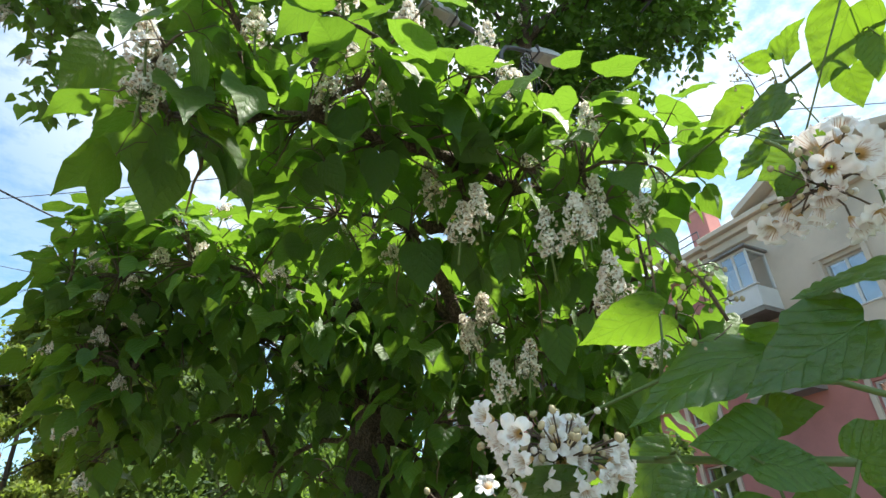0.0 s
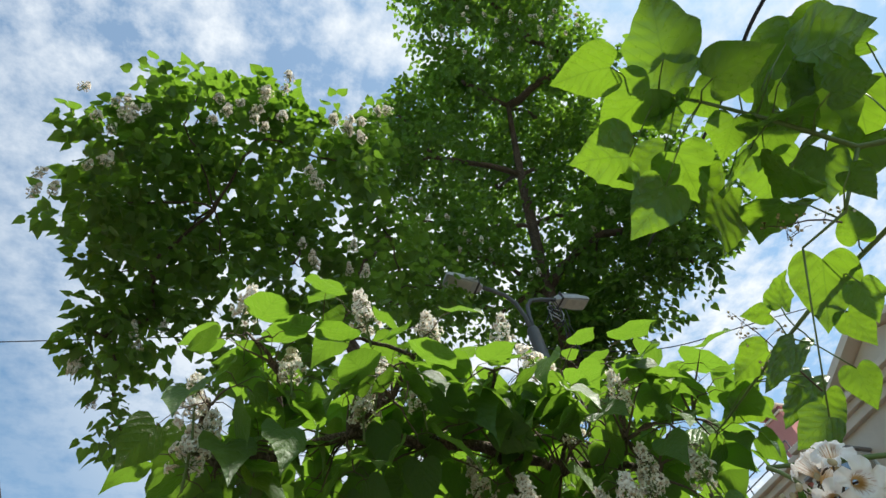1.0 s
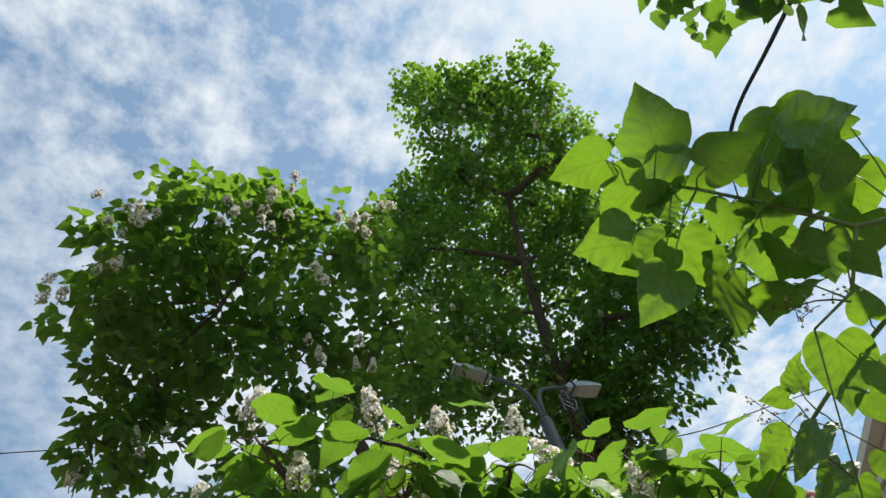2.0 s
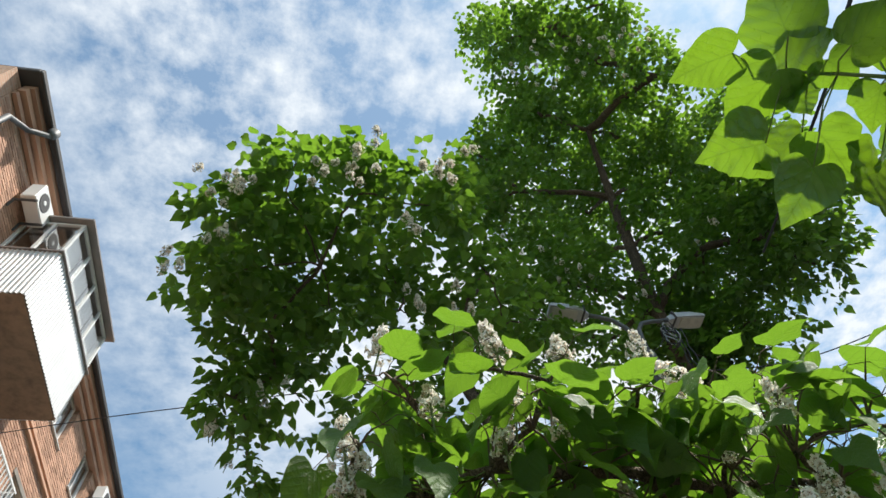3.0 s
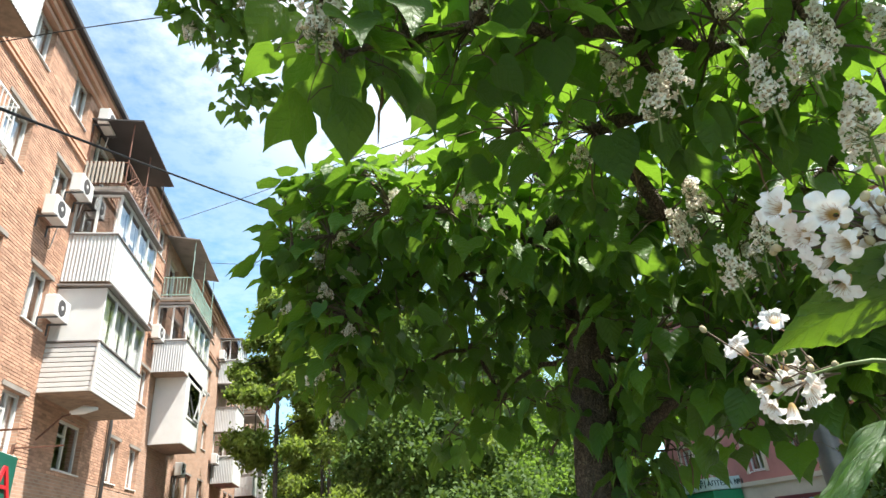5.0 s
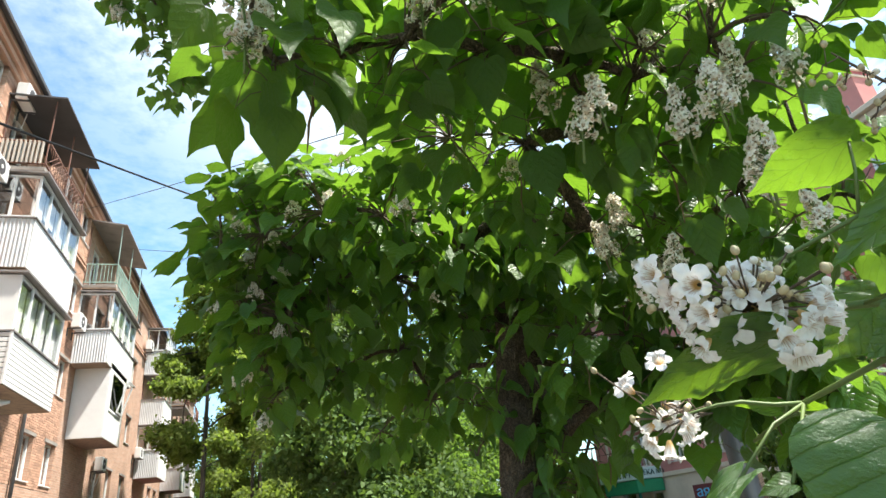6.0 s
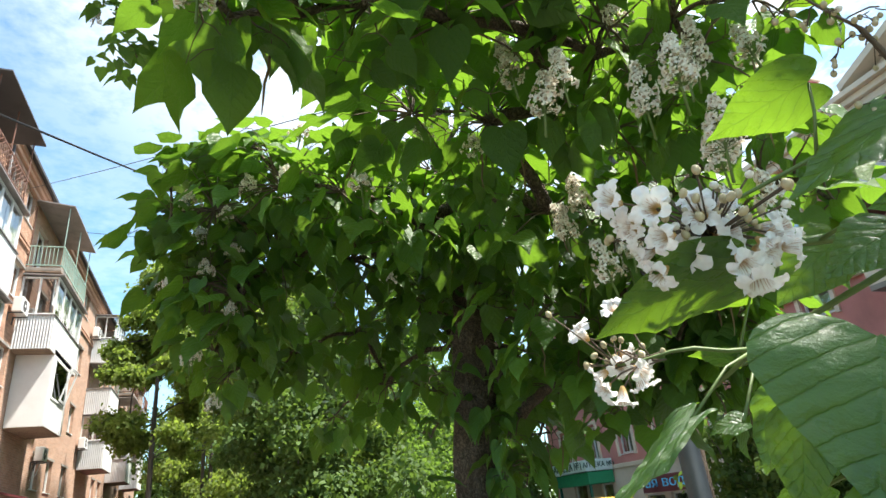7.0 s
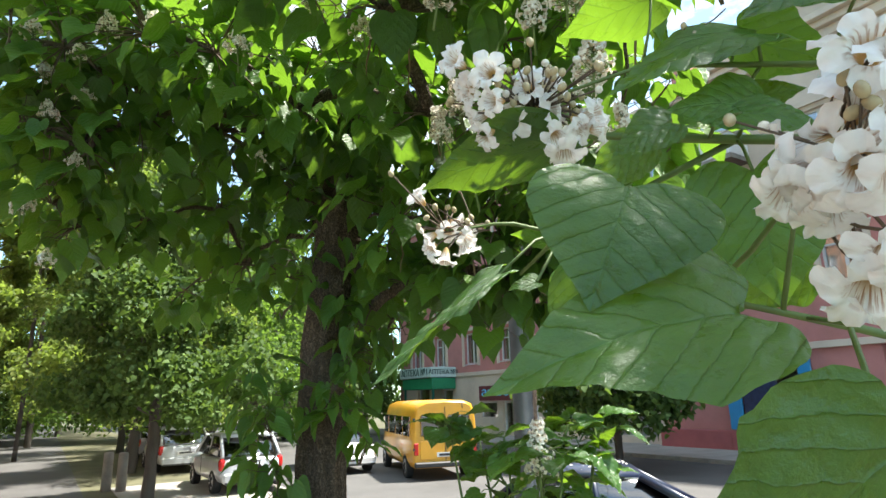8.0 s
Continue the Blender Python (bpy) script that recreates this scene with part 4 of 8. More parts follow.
def panicle_mesh(seed, height=0.21, flowers=30, wide=0.078):
    """An upright spray of small flowers with buds on thin stalks, its foot at the origin."""
    r = random.Random(seed)
    bm = bmesh.new()
    tube(bm, [(0, 0, -0.12), (0, 0, height * 0.6), (0.005, 0, height)], [0.006, 0.004, 0.002], 5)
    for f in bm.faces:
        f.material_index = 2
    for k in range(flowers):
        z = height * (0.02 + 0.98 * k / flowers)
        a = k * 2.4 + r.uniform(-0.3, 0.3)
        rad = (wide * (1 - z / height) ** 0.7 + 0.012) * r.uniform(0.45, 1.12)
        tipp = Vector((rad * math.cos(a), rad * math.sin(a), z + r.uniform(-0.01, 0.02)))
        before = set(bm.faces)
        tube(bm, [(0, 0, max(0, z - 0.03)), tipp * 0.96 + Vector((0, 0, -0.004))], [0.0016, 0.0012], 3, cap=False)
        for f in set(bm.faces) - before:
            f.material_index = 2
        if r.random() < 0.14:
            before = set(bm.faces)
            bmesh.ops.create_icosphere(bm, subdivisions=1, radius=0.0075, matrix=Matrix.Translation(tipp))
            for f in set(bm.faces) - before:
                f.material_index = 3
            continue
        fl = flower_mesh("f", 0.036 * r.uniform(0.75, 1.15), fine=False, seed=seed * 100 + k)
        out = (Vector((math.cos(a), math.sin(a), r.uniform(-0.3, 0.5)))).normalized()
        m = Matrix.Translation(tipp) @ out.to_track_quat("Z", "Y").to_matrix().to_4x4()
        bmesh.ops.transform(fl, matrix=m, verts=fl.verts)
        tmp = bpy.data.meshes.new("t")
        fl.to_mesh(tmp)
        fl.free()
        bm.from_mesh(tmp)
        bpy.data.meshes.remove(tmp)
    me = bpy.data.meshes.new("panicle")
    bm.to_mesh(me)
    bm.free()
    return with_materials(me, PETAL, THROAT, STEM, BUD)


PANICLES = [panicle_mesh(s, 0.20 + 0.02 * (s % 3), 44 + 4 * (s % 4), 0.064) for s in range(6)]
DOMES = [panicle_mesh(20 + s, 0.09 + 0.015 * s, 28 + 3 * s, 0.088) for s in range(4)]


# ---- trees ----
def skeleton(root, clumps, first=0.05, power=0.42):
    """Limbs that join the clumps to the root nodes as a branching tree: lists of (from, to, count)."""
    nodes = [(Vector(p), None) for p in root]
    order = sorted(clumps, key=lambda c: min((Vector(c[:3]) - n[0]).length for n in nodes))
    base = len(nodes)
    for c in order:
        p = Vector(c[:3])
        best = min(range(len(nodes)), key=lambda k: (nodes[k][0] - p).length + (0.35 if k >= base else 0.0) + 0.5 * max(0, nodes[k][0].z - p.z))
        nodes.append((p, best))
    load = [1] * len(nodes)
    for k in range(len(nodes) - 1, base - 1, -1):
        load[nodes[k][1]] += load[k]
    return [(nodes[nodes[k][1]][0], nodes[k][0], load[k]) for k in range(base, len(nodes))]


def limbs(bm, bones, rng, thick, lift=0.1, seg=7):
    for a, b, n in bones:
        L = (b - a).length
        r = thick * n ** 0.45
        tube(bm, bow(a, b, lift * L, 6, 0.03 * L, rng), [r * (1.0 - 0.35 * k / 6) for k in range(7)], seg)


def crown(rng, clumps, density, size, droop, twig_bm=None, twig_r=0.004, per=3, core=0.3, bunch=1, z_hang=0.0):
    """Whorls of leaves at twig ends through the clumps (x, y, z, radius): base, way, normal, size."""
    B, W, N, S = [], [], [], []
    for cx, cy, cz, r, *share in clumps:
        c = Vector((cx, cy, cz))
        count = max(3, int(density * (share[0] if share else 1.0) * (r / 0.3) ** 2))
        for i in range(count):
            if i % bunch == 0:
                d = Vector((rng.gauss(0, 1), rng.gauss(0, 1), rng.gauss(0, 1) + 0.15)).normalized()
                q = rng.uniform(core, 1.0) ** 0.6 * rng.uniform(0.85, 1.12)
                mid = c + d * (r * q)
            e = mid if bunch == 1 else mid + Vector([max(-1.4, min(1.4, rng.gauss(0, w))) for w in (1, 1, 0.7)]) * (0.075 + 0.09 * r)
            if twig_bm is not None:
                tube(twig_bm, bow(c + d * (r * 0.05), e, 0.02, 3, 0.01, rng), [twig_r * 1.5, twig_r * 1.25, twig_r, twig_r * 0.7], 4, cap=False)
            turn = rng.uniform(0, 6.28)
            for k in range(per):
                a = turn + k * 6.283 / per + rng.uniform(-0.5, 0.5)
                out = (Vector((math.cos(a), math.sin(a), rng.uniform(-0.1, 0.4))) + d * 0.45).normalized()
                s = size * rng.uniform(0.6, 1.12)
                stalk = s * rng.uniform(0.35, 0.8)
                base = e + out * stalk + Vector((0, 0, -0.25 * stalk))
                if twig_bm is not None:
                    tube(twig_bm, [e, e + out * stalk * 0.6 + Vector((0, 0, 0.05 * stalk)), base], [twig_r * 0.6, twig_r * 0.45, twig_r * 0.4], 3, cap=False)
                B.append(base)
                hang = droop * (1.9 if z_hang > cz else 1.0)
                w = out * rng.uniform(0.6, 1.0) + Vector((0, 0, -hang * rng.uniform(0.3, 1.7)))
                w.z = min(w.z, 0.12)
                W.append(w.normalized())
                N.append(Vector((0, 0, 1)) + out * rng.uniform(0.0, 0.7) + Vector((rng.uniform(-0.5, 0.5), rng.uniform(-0.5, 0.5), 0)))
                S.append(s)
    return B, W, N, S


def bark_trunk(points, radii, seed, seg=64, fine=14):
    """A rough trunk with ridges that run up it."""
    pts, rad = [], []
    for i in range(len(points) - 1):
        for k in range(fine):
            s = k / fine
            pts.append(Vector(points[i]).lerp(Vector(points[i + 1]), s))
            rad.append(radii[i] + (radii[i + 1] - radii[i]) * s)
    pts.append(Vector(points[-1]))
    rad.append(radii[-1])
    bm = tube(bmesh.new(), pts, rad, seg)
    bm.verts.ensure_lookup_table()
    for i, p in enumerate(pts):
        for k in range(seg):
            v = bm.verts[i * seg + k]
            off = (v.co - p)
            a = 6.2832 * k / seg
            h = noise.noise(Vector((math.cos(a) * 3.5, math.sin(a) * 3.5, p.z * 1.1 + seed))) * 0.14 + (0.35 - abs(noise.noise(Vector((math.cos(a) * 7, math.sin(a) * 7, p.z * 1.3 + seed))))) * 0.30 - 0.06 + noise.noise(Vector((math.cos(a) * 11, math.sin(a) * 11, p.z * 7 + seed))) * 0.10
            v.co = p + off * (1 + h)
    return bm


LOW_NEAR = [(0.08, 1.56, 3.25, 0.19, 1.10), (0.30, 1.56, 3.30, 0.23, 1.10), (0.55, 1.57, 3.43, 0.29, 1.10), (0.89, 1.58, 3.42, 0.33, 1.10), (1.21, 1.55, 3.40, 0.34, 0.61), (1.44, 1.49, 3.28, 0.31, 0.61), (1.67, 1.42, 3.28, 0.29, 0.61), (0.92, 2.24, 3.48, 0.36, 1.10), (1.30, 2.20, 3.45, 0.37, 1.10), (1.54, 1.97, 3.37, 0.36, 0.61), (1.72, 1.80, 3.19, 0.35, 0.61), (1.95, 1.80, 3.11, 0.26, 0.61)]
LOW_TOP = [(0.13, 1.24, 3.56, 0.12, 1.35), (0.43, 1.28, 3.67, 0.16, 1.35), (0.75, 1.24, 3.59, 0.16, 1.35), (1.05, 1.16, 3.49, 0.16, 0.95), (1.39, 1.20, 3.51, 0.17, 0.95), (1.63, 1.15, 3.49, 0.18, 0.95), (0.02, 1.35, 3.33, 0.14, 1.35), (1.61, 1.24, 3.27, 0.25, 0.95), (0.24, 1.35, 3.51, 0.18, 1.35), (0.69, 1.39, 3.49, 0.21, 1.35), (1.11, 1.38, 3.41, 0.24, 0.95), (1.47, 1.43, 3.39, 0.26, 0.95), (-0.02, 1.45, 3.21, 0.13, 1.35), (1.70, 1.26, 3.12, 0.25, 0.95), (1.92, 1.14, 3.34, 0.24, 0.95)]
LOW_LEFT = [(0.02, 3.33, 3.80, 0.24, 1.35), (-0.28, 3.48, 3.74, 0.10, 1.0), (-0.22, 3.66, 3.49, 0.23, 1.35), (0.01, 3.54, 3.57, 0.35, 1.35), (0.38, 3.09, 3.51, 0.33, 1.35), (0.68, 2.88, 3.38, 0.31, 1.35), (-0.06, 3.84, 3.13, 0.25, 1.35), (0.18, 3.76, 3.05, 0.33, 1.35), (0.04, 4.05, 2.8, 0.22, 1.35), (0.41, 3.64, 3.31, 0.37, 1.35), (0.90, 3.76, 3.35, 0.39, 1.35), (1.23, 3.19, 3.35, 0.39, 1.35), (0.16, 4.03, 3.45, 0.38, 1.35), (-0.18, 3.97, 3.31, 0.22, 1.35), (0.2, 3.24, 3.86, 0.2, 1.35)]
LOW_MID = [(1.52, 2.83, 3.34, 0.33, 1.05), (1.71, 2.45, 3.11, 0.38, 0.60), (1.92, 2.23, 2.98, 0.37, 0.60), (0.18, 4.18, 2.70, 0.23, 1.05), (0.61, 4.41, 2.86, 0.28, 1.05), (1.04, 4.29, 2.98, 0.33, 1.05), (1.31, 4.52, 2.64, 0.26, 1.05), (1.81, 2.96, 2.66, 0.33, 0.60), (1.98, 2.74, 2.60, 0.32, 0.60), (1.95, 3.09, 2.28, 0.28, 0.60), (2.14, 2.83, 2.35, 0.31, 0.60), (1.85, 3.40, 2.19, 0.15, 0.60), (1.51, 3.91, 3.04, 0.24, 1.05), (1.95, 3.42, 3.16, 0.32, 1.05), (2.02, 2.07, 2.82, 0.37, 0.60), (2.17, 2.49, 2.51, 0.33, 0.60), (2.20, 1.89, 3.05, 0.31, 0.60), (2.27, 2.17, 2.71, 0.29, 0.60), (0.98, 5.04, 2.50, 0.20, 1.05), (2.23, 2.92, 2.11, 0.24, 0.60)]
LOW_BACK = [(1.93, 4.21, 3.32, 0.37, 0.90), (2.18, 4.21, 2.94, 0.37, 0.35), (1.77, 4.59, 3.04, 0.39, 0.90), (2.18, 4.19, 2.55, 0.29, 0.35), (1.49, 4.56, 3.43, 0.39, 0.90), (1.83, 3.91, 3.57, 0.41, 0.90), (2.60, 3.21, 2.89, 0.37, 0.35), (2.32, 3.44, 3.16, 0.38, 0.35), (2.38, 3.69, 2.69, 0.34, 0.35), (1.21, 3.88, 3.86, 0.40, 0.90), (2.73, 2.95, 2.93, 0.37, 0.35), (1.46, 3.48, 3.96, 0.38, 0.90), (1.90, 3.13, 3.76, 0.37, 0.35), (2.25, 2.79, 3.70, 0.36, 0.35), (2.50, 2.58, 3.47, 0.35, 0.35), (0.90, 3.65, 4.18, 0.34, 0.90), (2.22, 3.53, 3.64, 0.40, 0.35), (1.76, 4.81, 2.63, 0.25, 0.90), (2.28, 4.00, 2.62, 0.26, 0.35)]
LOW_RIGHT = [(2.19, 1.50, 3.30, 0.20, 0.50), (2.20, 1.52, 3.02, 0.23, 0.50), (2.23, 1.46, 2.77, 0.21, 0.50), (2.09, 1.50, 2.72, 0.24, 0.50), (2.25, 1.35, 2.60, 0.18, 0.50)]
SPROUTS = [(1.29, 3.65, 1.43, 0.12), (1.37, 3.63, 1.61, 0.11), (1.22, 3.60, 1.25, 0.11), (1.31, 3.52, 1.18, 0.10), (1.73, 3.48, 1.86, 0.10), (1.61, 3.37, 1.52, 0.08), (1.77, 3.43, 2.10, 0.11), (1.22, 3.78, 1.60, 0.09), (1.60, 3.38, 1.68, 0.08)]
LOW_FRINGE = [(2.59, 2.40, 2.35, 0.24, 1.3), (2.70, 2.24, 2.50, 0.22, 1.3), (2.66, 2.40, 2.14, 0.17, 1.2), (2.76, 2.27, 2.22, 0.16, 1.2), (2.42, 2.55, 2.38, 0.22, 1.2), (2.56, 2.34, 2.62, 0.22, 1.2), (2.26, 2.72, 2.31, 0.2, 1.2), (2.10, 2.88, 2.24, 0.18, 1.0), (2.34, 2.06, 2.68, 0.21, 1.30), (2.43, 1.87, 2.81, 0.21, 1.30), (2.40, 2.37, 2.53, 0.20, 1.30), (2.48, 2.17, 2.43, 0.18, 1.30), (2.40, 2.72, 2.31, 0.18, 1.30)] + [(2.06, 3.64, 2.02, 0.19, 0.50), (1.85, 3.49, 2.23, 0.20, 0.50), (2.16, 3.67, 2.19, 0.19, 0.50), (1.98, 3.70, 1.84, 0.16, 0.50), (2.18, 3.49, 2.49, 0.23, 0.50)] + [(2.80, 2.73, 4.82, 0.44, 0.50), (3.12, 2.78, 4.45, 0.44, 0.50), (3.27, 2.48, 4.56, 0.44, 0.50), (3.15, 3.24, 4.28, 0.45, 0.50), (3.33, 2.88, 4.08, 0.44, 0.50), (2.81, 3.18, 4.71, 0.45, 0.50), (3.31, 2.99, 3.48, 0.37, 0.50), (2.77, 2.34, 4.54, 0.35, 0.50), (2.15, 4.05, 2.11, 0.23, 0.50), (2.14, 4.26, 2.29, 0.21, 0.50), (2.34, 3.94, 2.12, 0.20, 0.50)]
HIGH_A = [(-1.52, 3.05, 8.15, 0.53), (-0.91, 2.80, 8.39, 0.64), (-0.14, 2.81, 8.45, 0.64), (0.60, 2.84, 8.40, 0.60), (-1.66, 3.68, 7.73, 0.50), (-1.18, 3.65, 7.98, 0.69), (-0.51, 4.00, 8.92, 0.73), (0.39, 4.06, 8.88, 0.64), (1.11, 2.92, 8.52, 0.49), (-1.40, 4.22, 7.26, 0.41), (-0.96, 4.16, 7.52, 0.60), (-0.24, 4.17, 7.72, 0.61), (-1.20, 4.52, 6.75, 0.46), (-0.81, 4.45, 7.04, 0.39), (0.68, 4.05, 7.77, 0.53), (0.93, 2.56, 8.71, 0.37), (-0.81, 2.43, 8.46, 0.28), (-0.04, 2.52, 8.58, 0.32)]
HIGH_B = [(-1.13, 4.65, 6.81, 0.49), (-0.97, 5.01, 6.20, 0.37), (-0.74, 5.18, 5.88, 0.20), (-0.50, 4.82, 7.02, 0.57), (-1.45, 4.53, 6.83, 0.24), (0.46, 4.34, 6.52, 0.58), (1.12, 4.16, 5.88, 0.48), (1.81, 3.66, 5.82, 0.52), (2.15, 3.44, 4.95, 0.41), (1.31, 3.79, 7.61, 0.46), (2.25, 4.98, 8.97, 0.57), (1.18, 3.98, 6.98, 0.46), (2.74, 4.98, 10.07, 0.57), (1.77, 3.90, 8.66, 0.46), (2.94, 4.93, 9.09, 0.57), (1.57, 3.91, 9.18, 0.46)]
TALL_A = [(4.96, 1.05, 15.73, 0.76), (2.93, 2.09, 15.67, 0.85), (5.27, 2.25, 15.38, 1.21), (5.84, 2.13, 14.04, 0.84), (3.65, 3.23, 14.05, 1.01), (5.77, 3.72, 14.73, 1.20), (2.35, 4.05, 13.51, 0.65), (3.10, 4.37, 12.58, 0.99), (4.97, 5.04, 13.28, 1.18), (6.39, 4.09, 13.13, 1.19), (5.82, 4.15, 10.27, 1.03), (6.96, 3.51, 10.18, 1.00), (7.05, 3.66, 9.23, 0.47), (6.15, 4.51, 8.84, 0.80), (5.73, 5.27, 8.62, 0.86), (5.87, 5.81, 10.32, 0.74), (3.92, 5.01, 10.21, 0.82), (3.12, 5.16, 10.66, 0.72), (2.43, 4.71, 12.31, 0.48), (3.93, 1.66, 15.67, 0.74), (6.78, 2.75, 12.25, 1.05), (7.36, 2.97, 11.00, 0.87), (5.84, 5.67, 8.17, 0.75)]
TALL_B = [(5.47, 5.30, 8.90, 0.75), (5.98, 4.81, 8.84, 0.64), (6.46, 3.66, 9.97, 0.91), (6.79, 3.62, 9.35, 0.78), (7.62, 2.92, 10.47, 0.98), (4.35, 5.52, 9.48, 0.97), (3.06, 5.98, 9.74, 0.86), (2.12, 6.13, 9.93, 0.86), (5.80, 5.70, 8.28, 0.54)]
PAN_A = [(0.07, 1.19, 3.69), (0.28, 1.30, 3.51), (0.56, 1.24, 3.78), (0.80, 1.18, 3.69), (1.12, 1.15, 3.70), (1.28, 1.17, 3.58), (0.81, 1.37, 3.50), (0.64, 1.41, 3.60), (-0.02, 1.35, 3.32), (-0.01, 1.39, 3.18), (1.57, 1.12, 3.38), (1.60, 1.20, 3.06), (1.80, 1.13, 3.09), (1.47, 1.35, 3.40), (0.59, 1.46, 3.48), (0.03, 1.43, 3.30)]
PAN_B = [(0.71, 2.52, 3.26), (1.01, 2.38, 3.51), (1.14, 2.06, 3.23), (0.20, 3.18, 3.55), (0.09, 3.34, 3.48), (0.46, 2.89, 3.79), (0.40, 3.04, 3.57), (0.12, 3.67, 2.96), (1.05, 3.37, 3.10), (1.60, 3.73, 3.40), (-0.08, 3.84, 2.75), (-0.03, 3.68, 3.23), (-0.25, 3.79, 3.18), (-0.07, 3.67, 3.48), (-0.14, 3.58, 3.66), (-0.42, 3.83, 3.78), (1.57, 2.87, 3.22), (0.14, 3.53, 3.31), (-0.10, 3.89, 2.75), (0.05, 4.07, 2.48)]
PAN_C = [(1.20, 1.41, 3.09), (1.16, 1.50, 3.03), (1.12, 1.61, 3.27), (1.39, 1.10, 2.87), (1.45, 1.32, 2.94), (1.63, 2.05, 2.97), (1.59, 2.15, 2.86), (1.59, 1.90, 2.54), (1.65, 1.80, 2.63), (1.52, 1.13, 2.67), (1.58, 1.23, 3.02), (1.64, 1.26, 2.69), (1.76, 1.21, 2.52), (1.66, 2.07, 2.98), (1.70, 2.33, 2.95), (1.96, 2.23, 2.73)]
PAN_D = [(-1.18, 2.42, 7.83), (-0.43, 2.27, 7.90), (-0.16, 2.26, 7.81), (0.43, 2.53, 7.45), (0.91, 2.12, 8.04), (0.61, 2.16, 8.05), (-1.82, 3.24, 7.31), (0.72, 3.48, 7.19), (0.07, 2.09, 8.32), (-1.46, 2.46, 7.86), (-0.91, 4.32, 6.69), (0.77, 2.17, 7.92), (-0.35, 2.23, 8.03), (-0.09, 2.16, 8.29), (-1.27, 2.47, 7.79), (-1.40, 2.88, 7.42), (1.11, 3.53, 7.22), (-1.37, 4.63, 6.40)]
PAN_E = [(2.93, 2.48, 14.41), (3.38, 2.06, 14.49), (4.36, 1.74, 14.24), (5.12, 1.39, 14.12), (3.77, 2.43, 13.98), (4.64, 1.54, 14.28), (4.16, 2.02, 14.16), (3.15, 2.61, 14.12), (4.80, 1.81, 13.96), (3.92, 1.87, 14.37), (5.45, 1.40, 13.97), (2.82, 4.68, 10.63), (3.36, 4.62, 10.35), (3.84, 4.59, 9.90), (5.56, 3.87, 10.09), (4.52, 4.50, 9.34), (1.43, 3.97, 12.42), (1.74, 3.86, 12.41), (2.59, 4.93, 10.43), (1.81, 5.36, 9.86)]

PARTS = 300


def catalpa(name, label, trunk, radii, roots, near, far, panicles, seed, thick, part_leaves=0, dens=7, dens_far=8, size=0.17, shape_far=None, sprouts=(), pods=0, origin=(0, 0, 1.75), domes=()):
    rng = random.Random(seed)
    ob = thing(name, label, "tree")
    part("trunk", bark_trunk(trunk, radii, seed), BARK, ob, "rough grey-brown ridged bark")
    for bone in skeleton(roots, near + far):
        lb = bmesh.new()
        limbs(lb, [bone], rng, thick)
        part("limb", lb, BARK, ob)
    for grp, dn, shape, twigs in ((near, dens, BLADE2, True), (far, dens_far, shape_far or BLADE1, False), (list(sprouts), 13, BLADE_SPROUT, True)):
        if not grp:
            continue
        tb = bmesh.new() if twigs else None
        B, W, N, S = crown(rng, grp, dn, size if grp is near else size * (0.74 if grp is far else 0.9), 0.42 if grp is near or grp is far else 0.62, tb, bunch=5 if grp is far else 1, z_hang=3.42 if grp is near else 0.0)
        if twigs:
            tagged(part("twigs", tb, TWIG, ob), kind="stuff")
        clear = [Vector(p) for p in panicles[:60]] if grp is near else []
        keep = [k for k in range(len(B)) if all((B[k] + W[k] * S[k] * 0.5 - q).length > 0.165 for q in clear)]
        order = sorted(keep, key=lambda k: (B[k] - Vector(origin)).length)
        single = order[:part_leaves] if grp is near else []
        rest = order[len(single):]
        me = [blades_mesh("leaf", [(0, 0, 0)], [(1, 0, 0)], [(0, 0, 1)], [1.0], leaf_shape(2, w, f, d), LEAF) for w, f, d in ((0.92, 0.24, 0.22), (0.86, 0.34, 0.34), (0.98, 0.28, 0.14), (0.88, 0.18, 0.42))]
        for k in single:
            lf = new("leaf", me[k % 4])
            lf.parent = ob
            way = W[k].normalized()
            side = N[k].cross(way).normalized()
            up = way.cross(side)
            m = Matrix((way, side, up)).transposed().to_4x4()
            lf.matrix_basis = Matrix.Translation(B[k]) @ m @ Matrix.Diagonal((S[k], S[k], S[k], 1))
        lv = new("leaves", blades_mesh("leaves", [B[k] for k in rest], [W[k] for k in rest], [N[k] for k in rest], [S[k] for k in rest], shape, LEAF))
        lv.parent = ob
        tagged(lv, kind="stuff")
    for i, p in enumerate(panicles):
        pn = new("panicle", DOMES[i % 4] if i in domes else PANICLES[i % 6])
        pn.parent = ob
        s = (rng.uniform(0.66, 0.88) if i in domes else rng.uniform(0.74, 0.92)) * (0.95 if p[2] > 6 else 1.0)
        pn.matrix_basis = Matrix.Translation(Vector(p) - Vector((0, 0, 0.06))) @ Euler((rng.uniform(-0.22, 0.22), rng.uniform(-0.22, 0.22), rng.uniform(0, 6))).to_matrix().to_4x4() @ Matrix.Diagonal((s, s, s, 1))
        if i == 0:
            tagged(pn, "spray of white frilled flowers with tan throats")
    for i in range(pods):
        c = near[rng.randrange(len(near))]
        p = Vector(c[:3]) + Vector((rng.uniform(-0.2, 0.2), rng.uniform(-0.2, 0.2), -0.1))
        part("seed_pod", tube(bmesh.new(), bow(p, p + Vector((rng.uniform(-0.05, 0.05), rng.uniform(-0.05, 0.05), -rng.uniform(0.2, 0.36))), 0, 5, 0.008, rng), [0.002, 0.005, 0.0055, 0.005, 0.004, 0.0015], 5), POD, ob)
    return ob


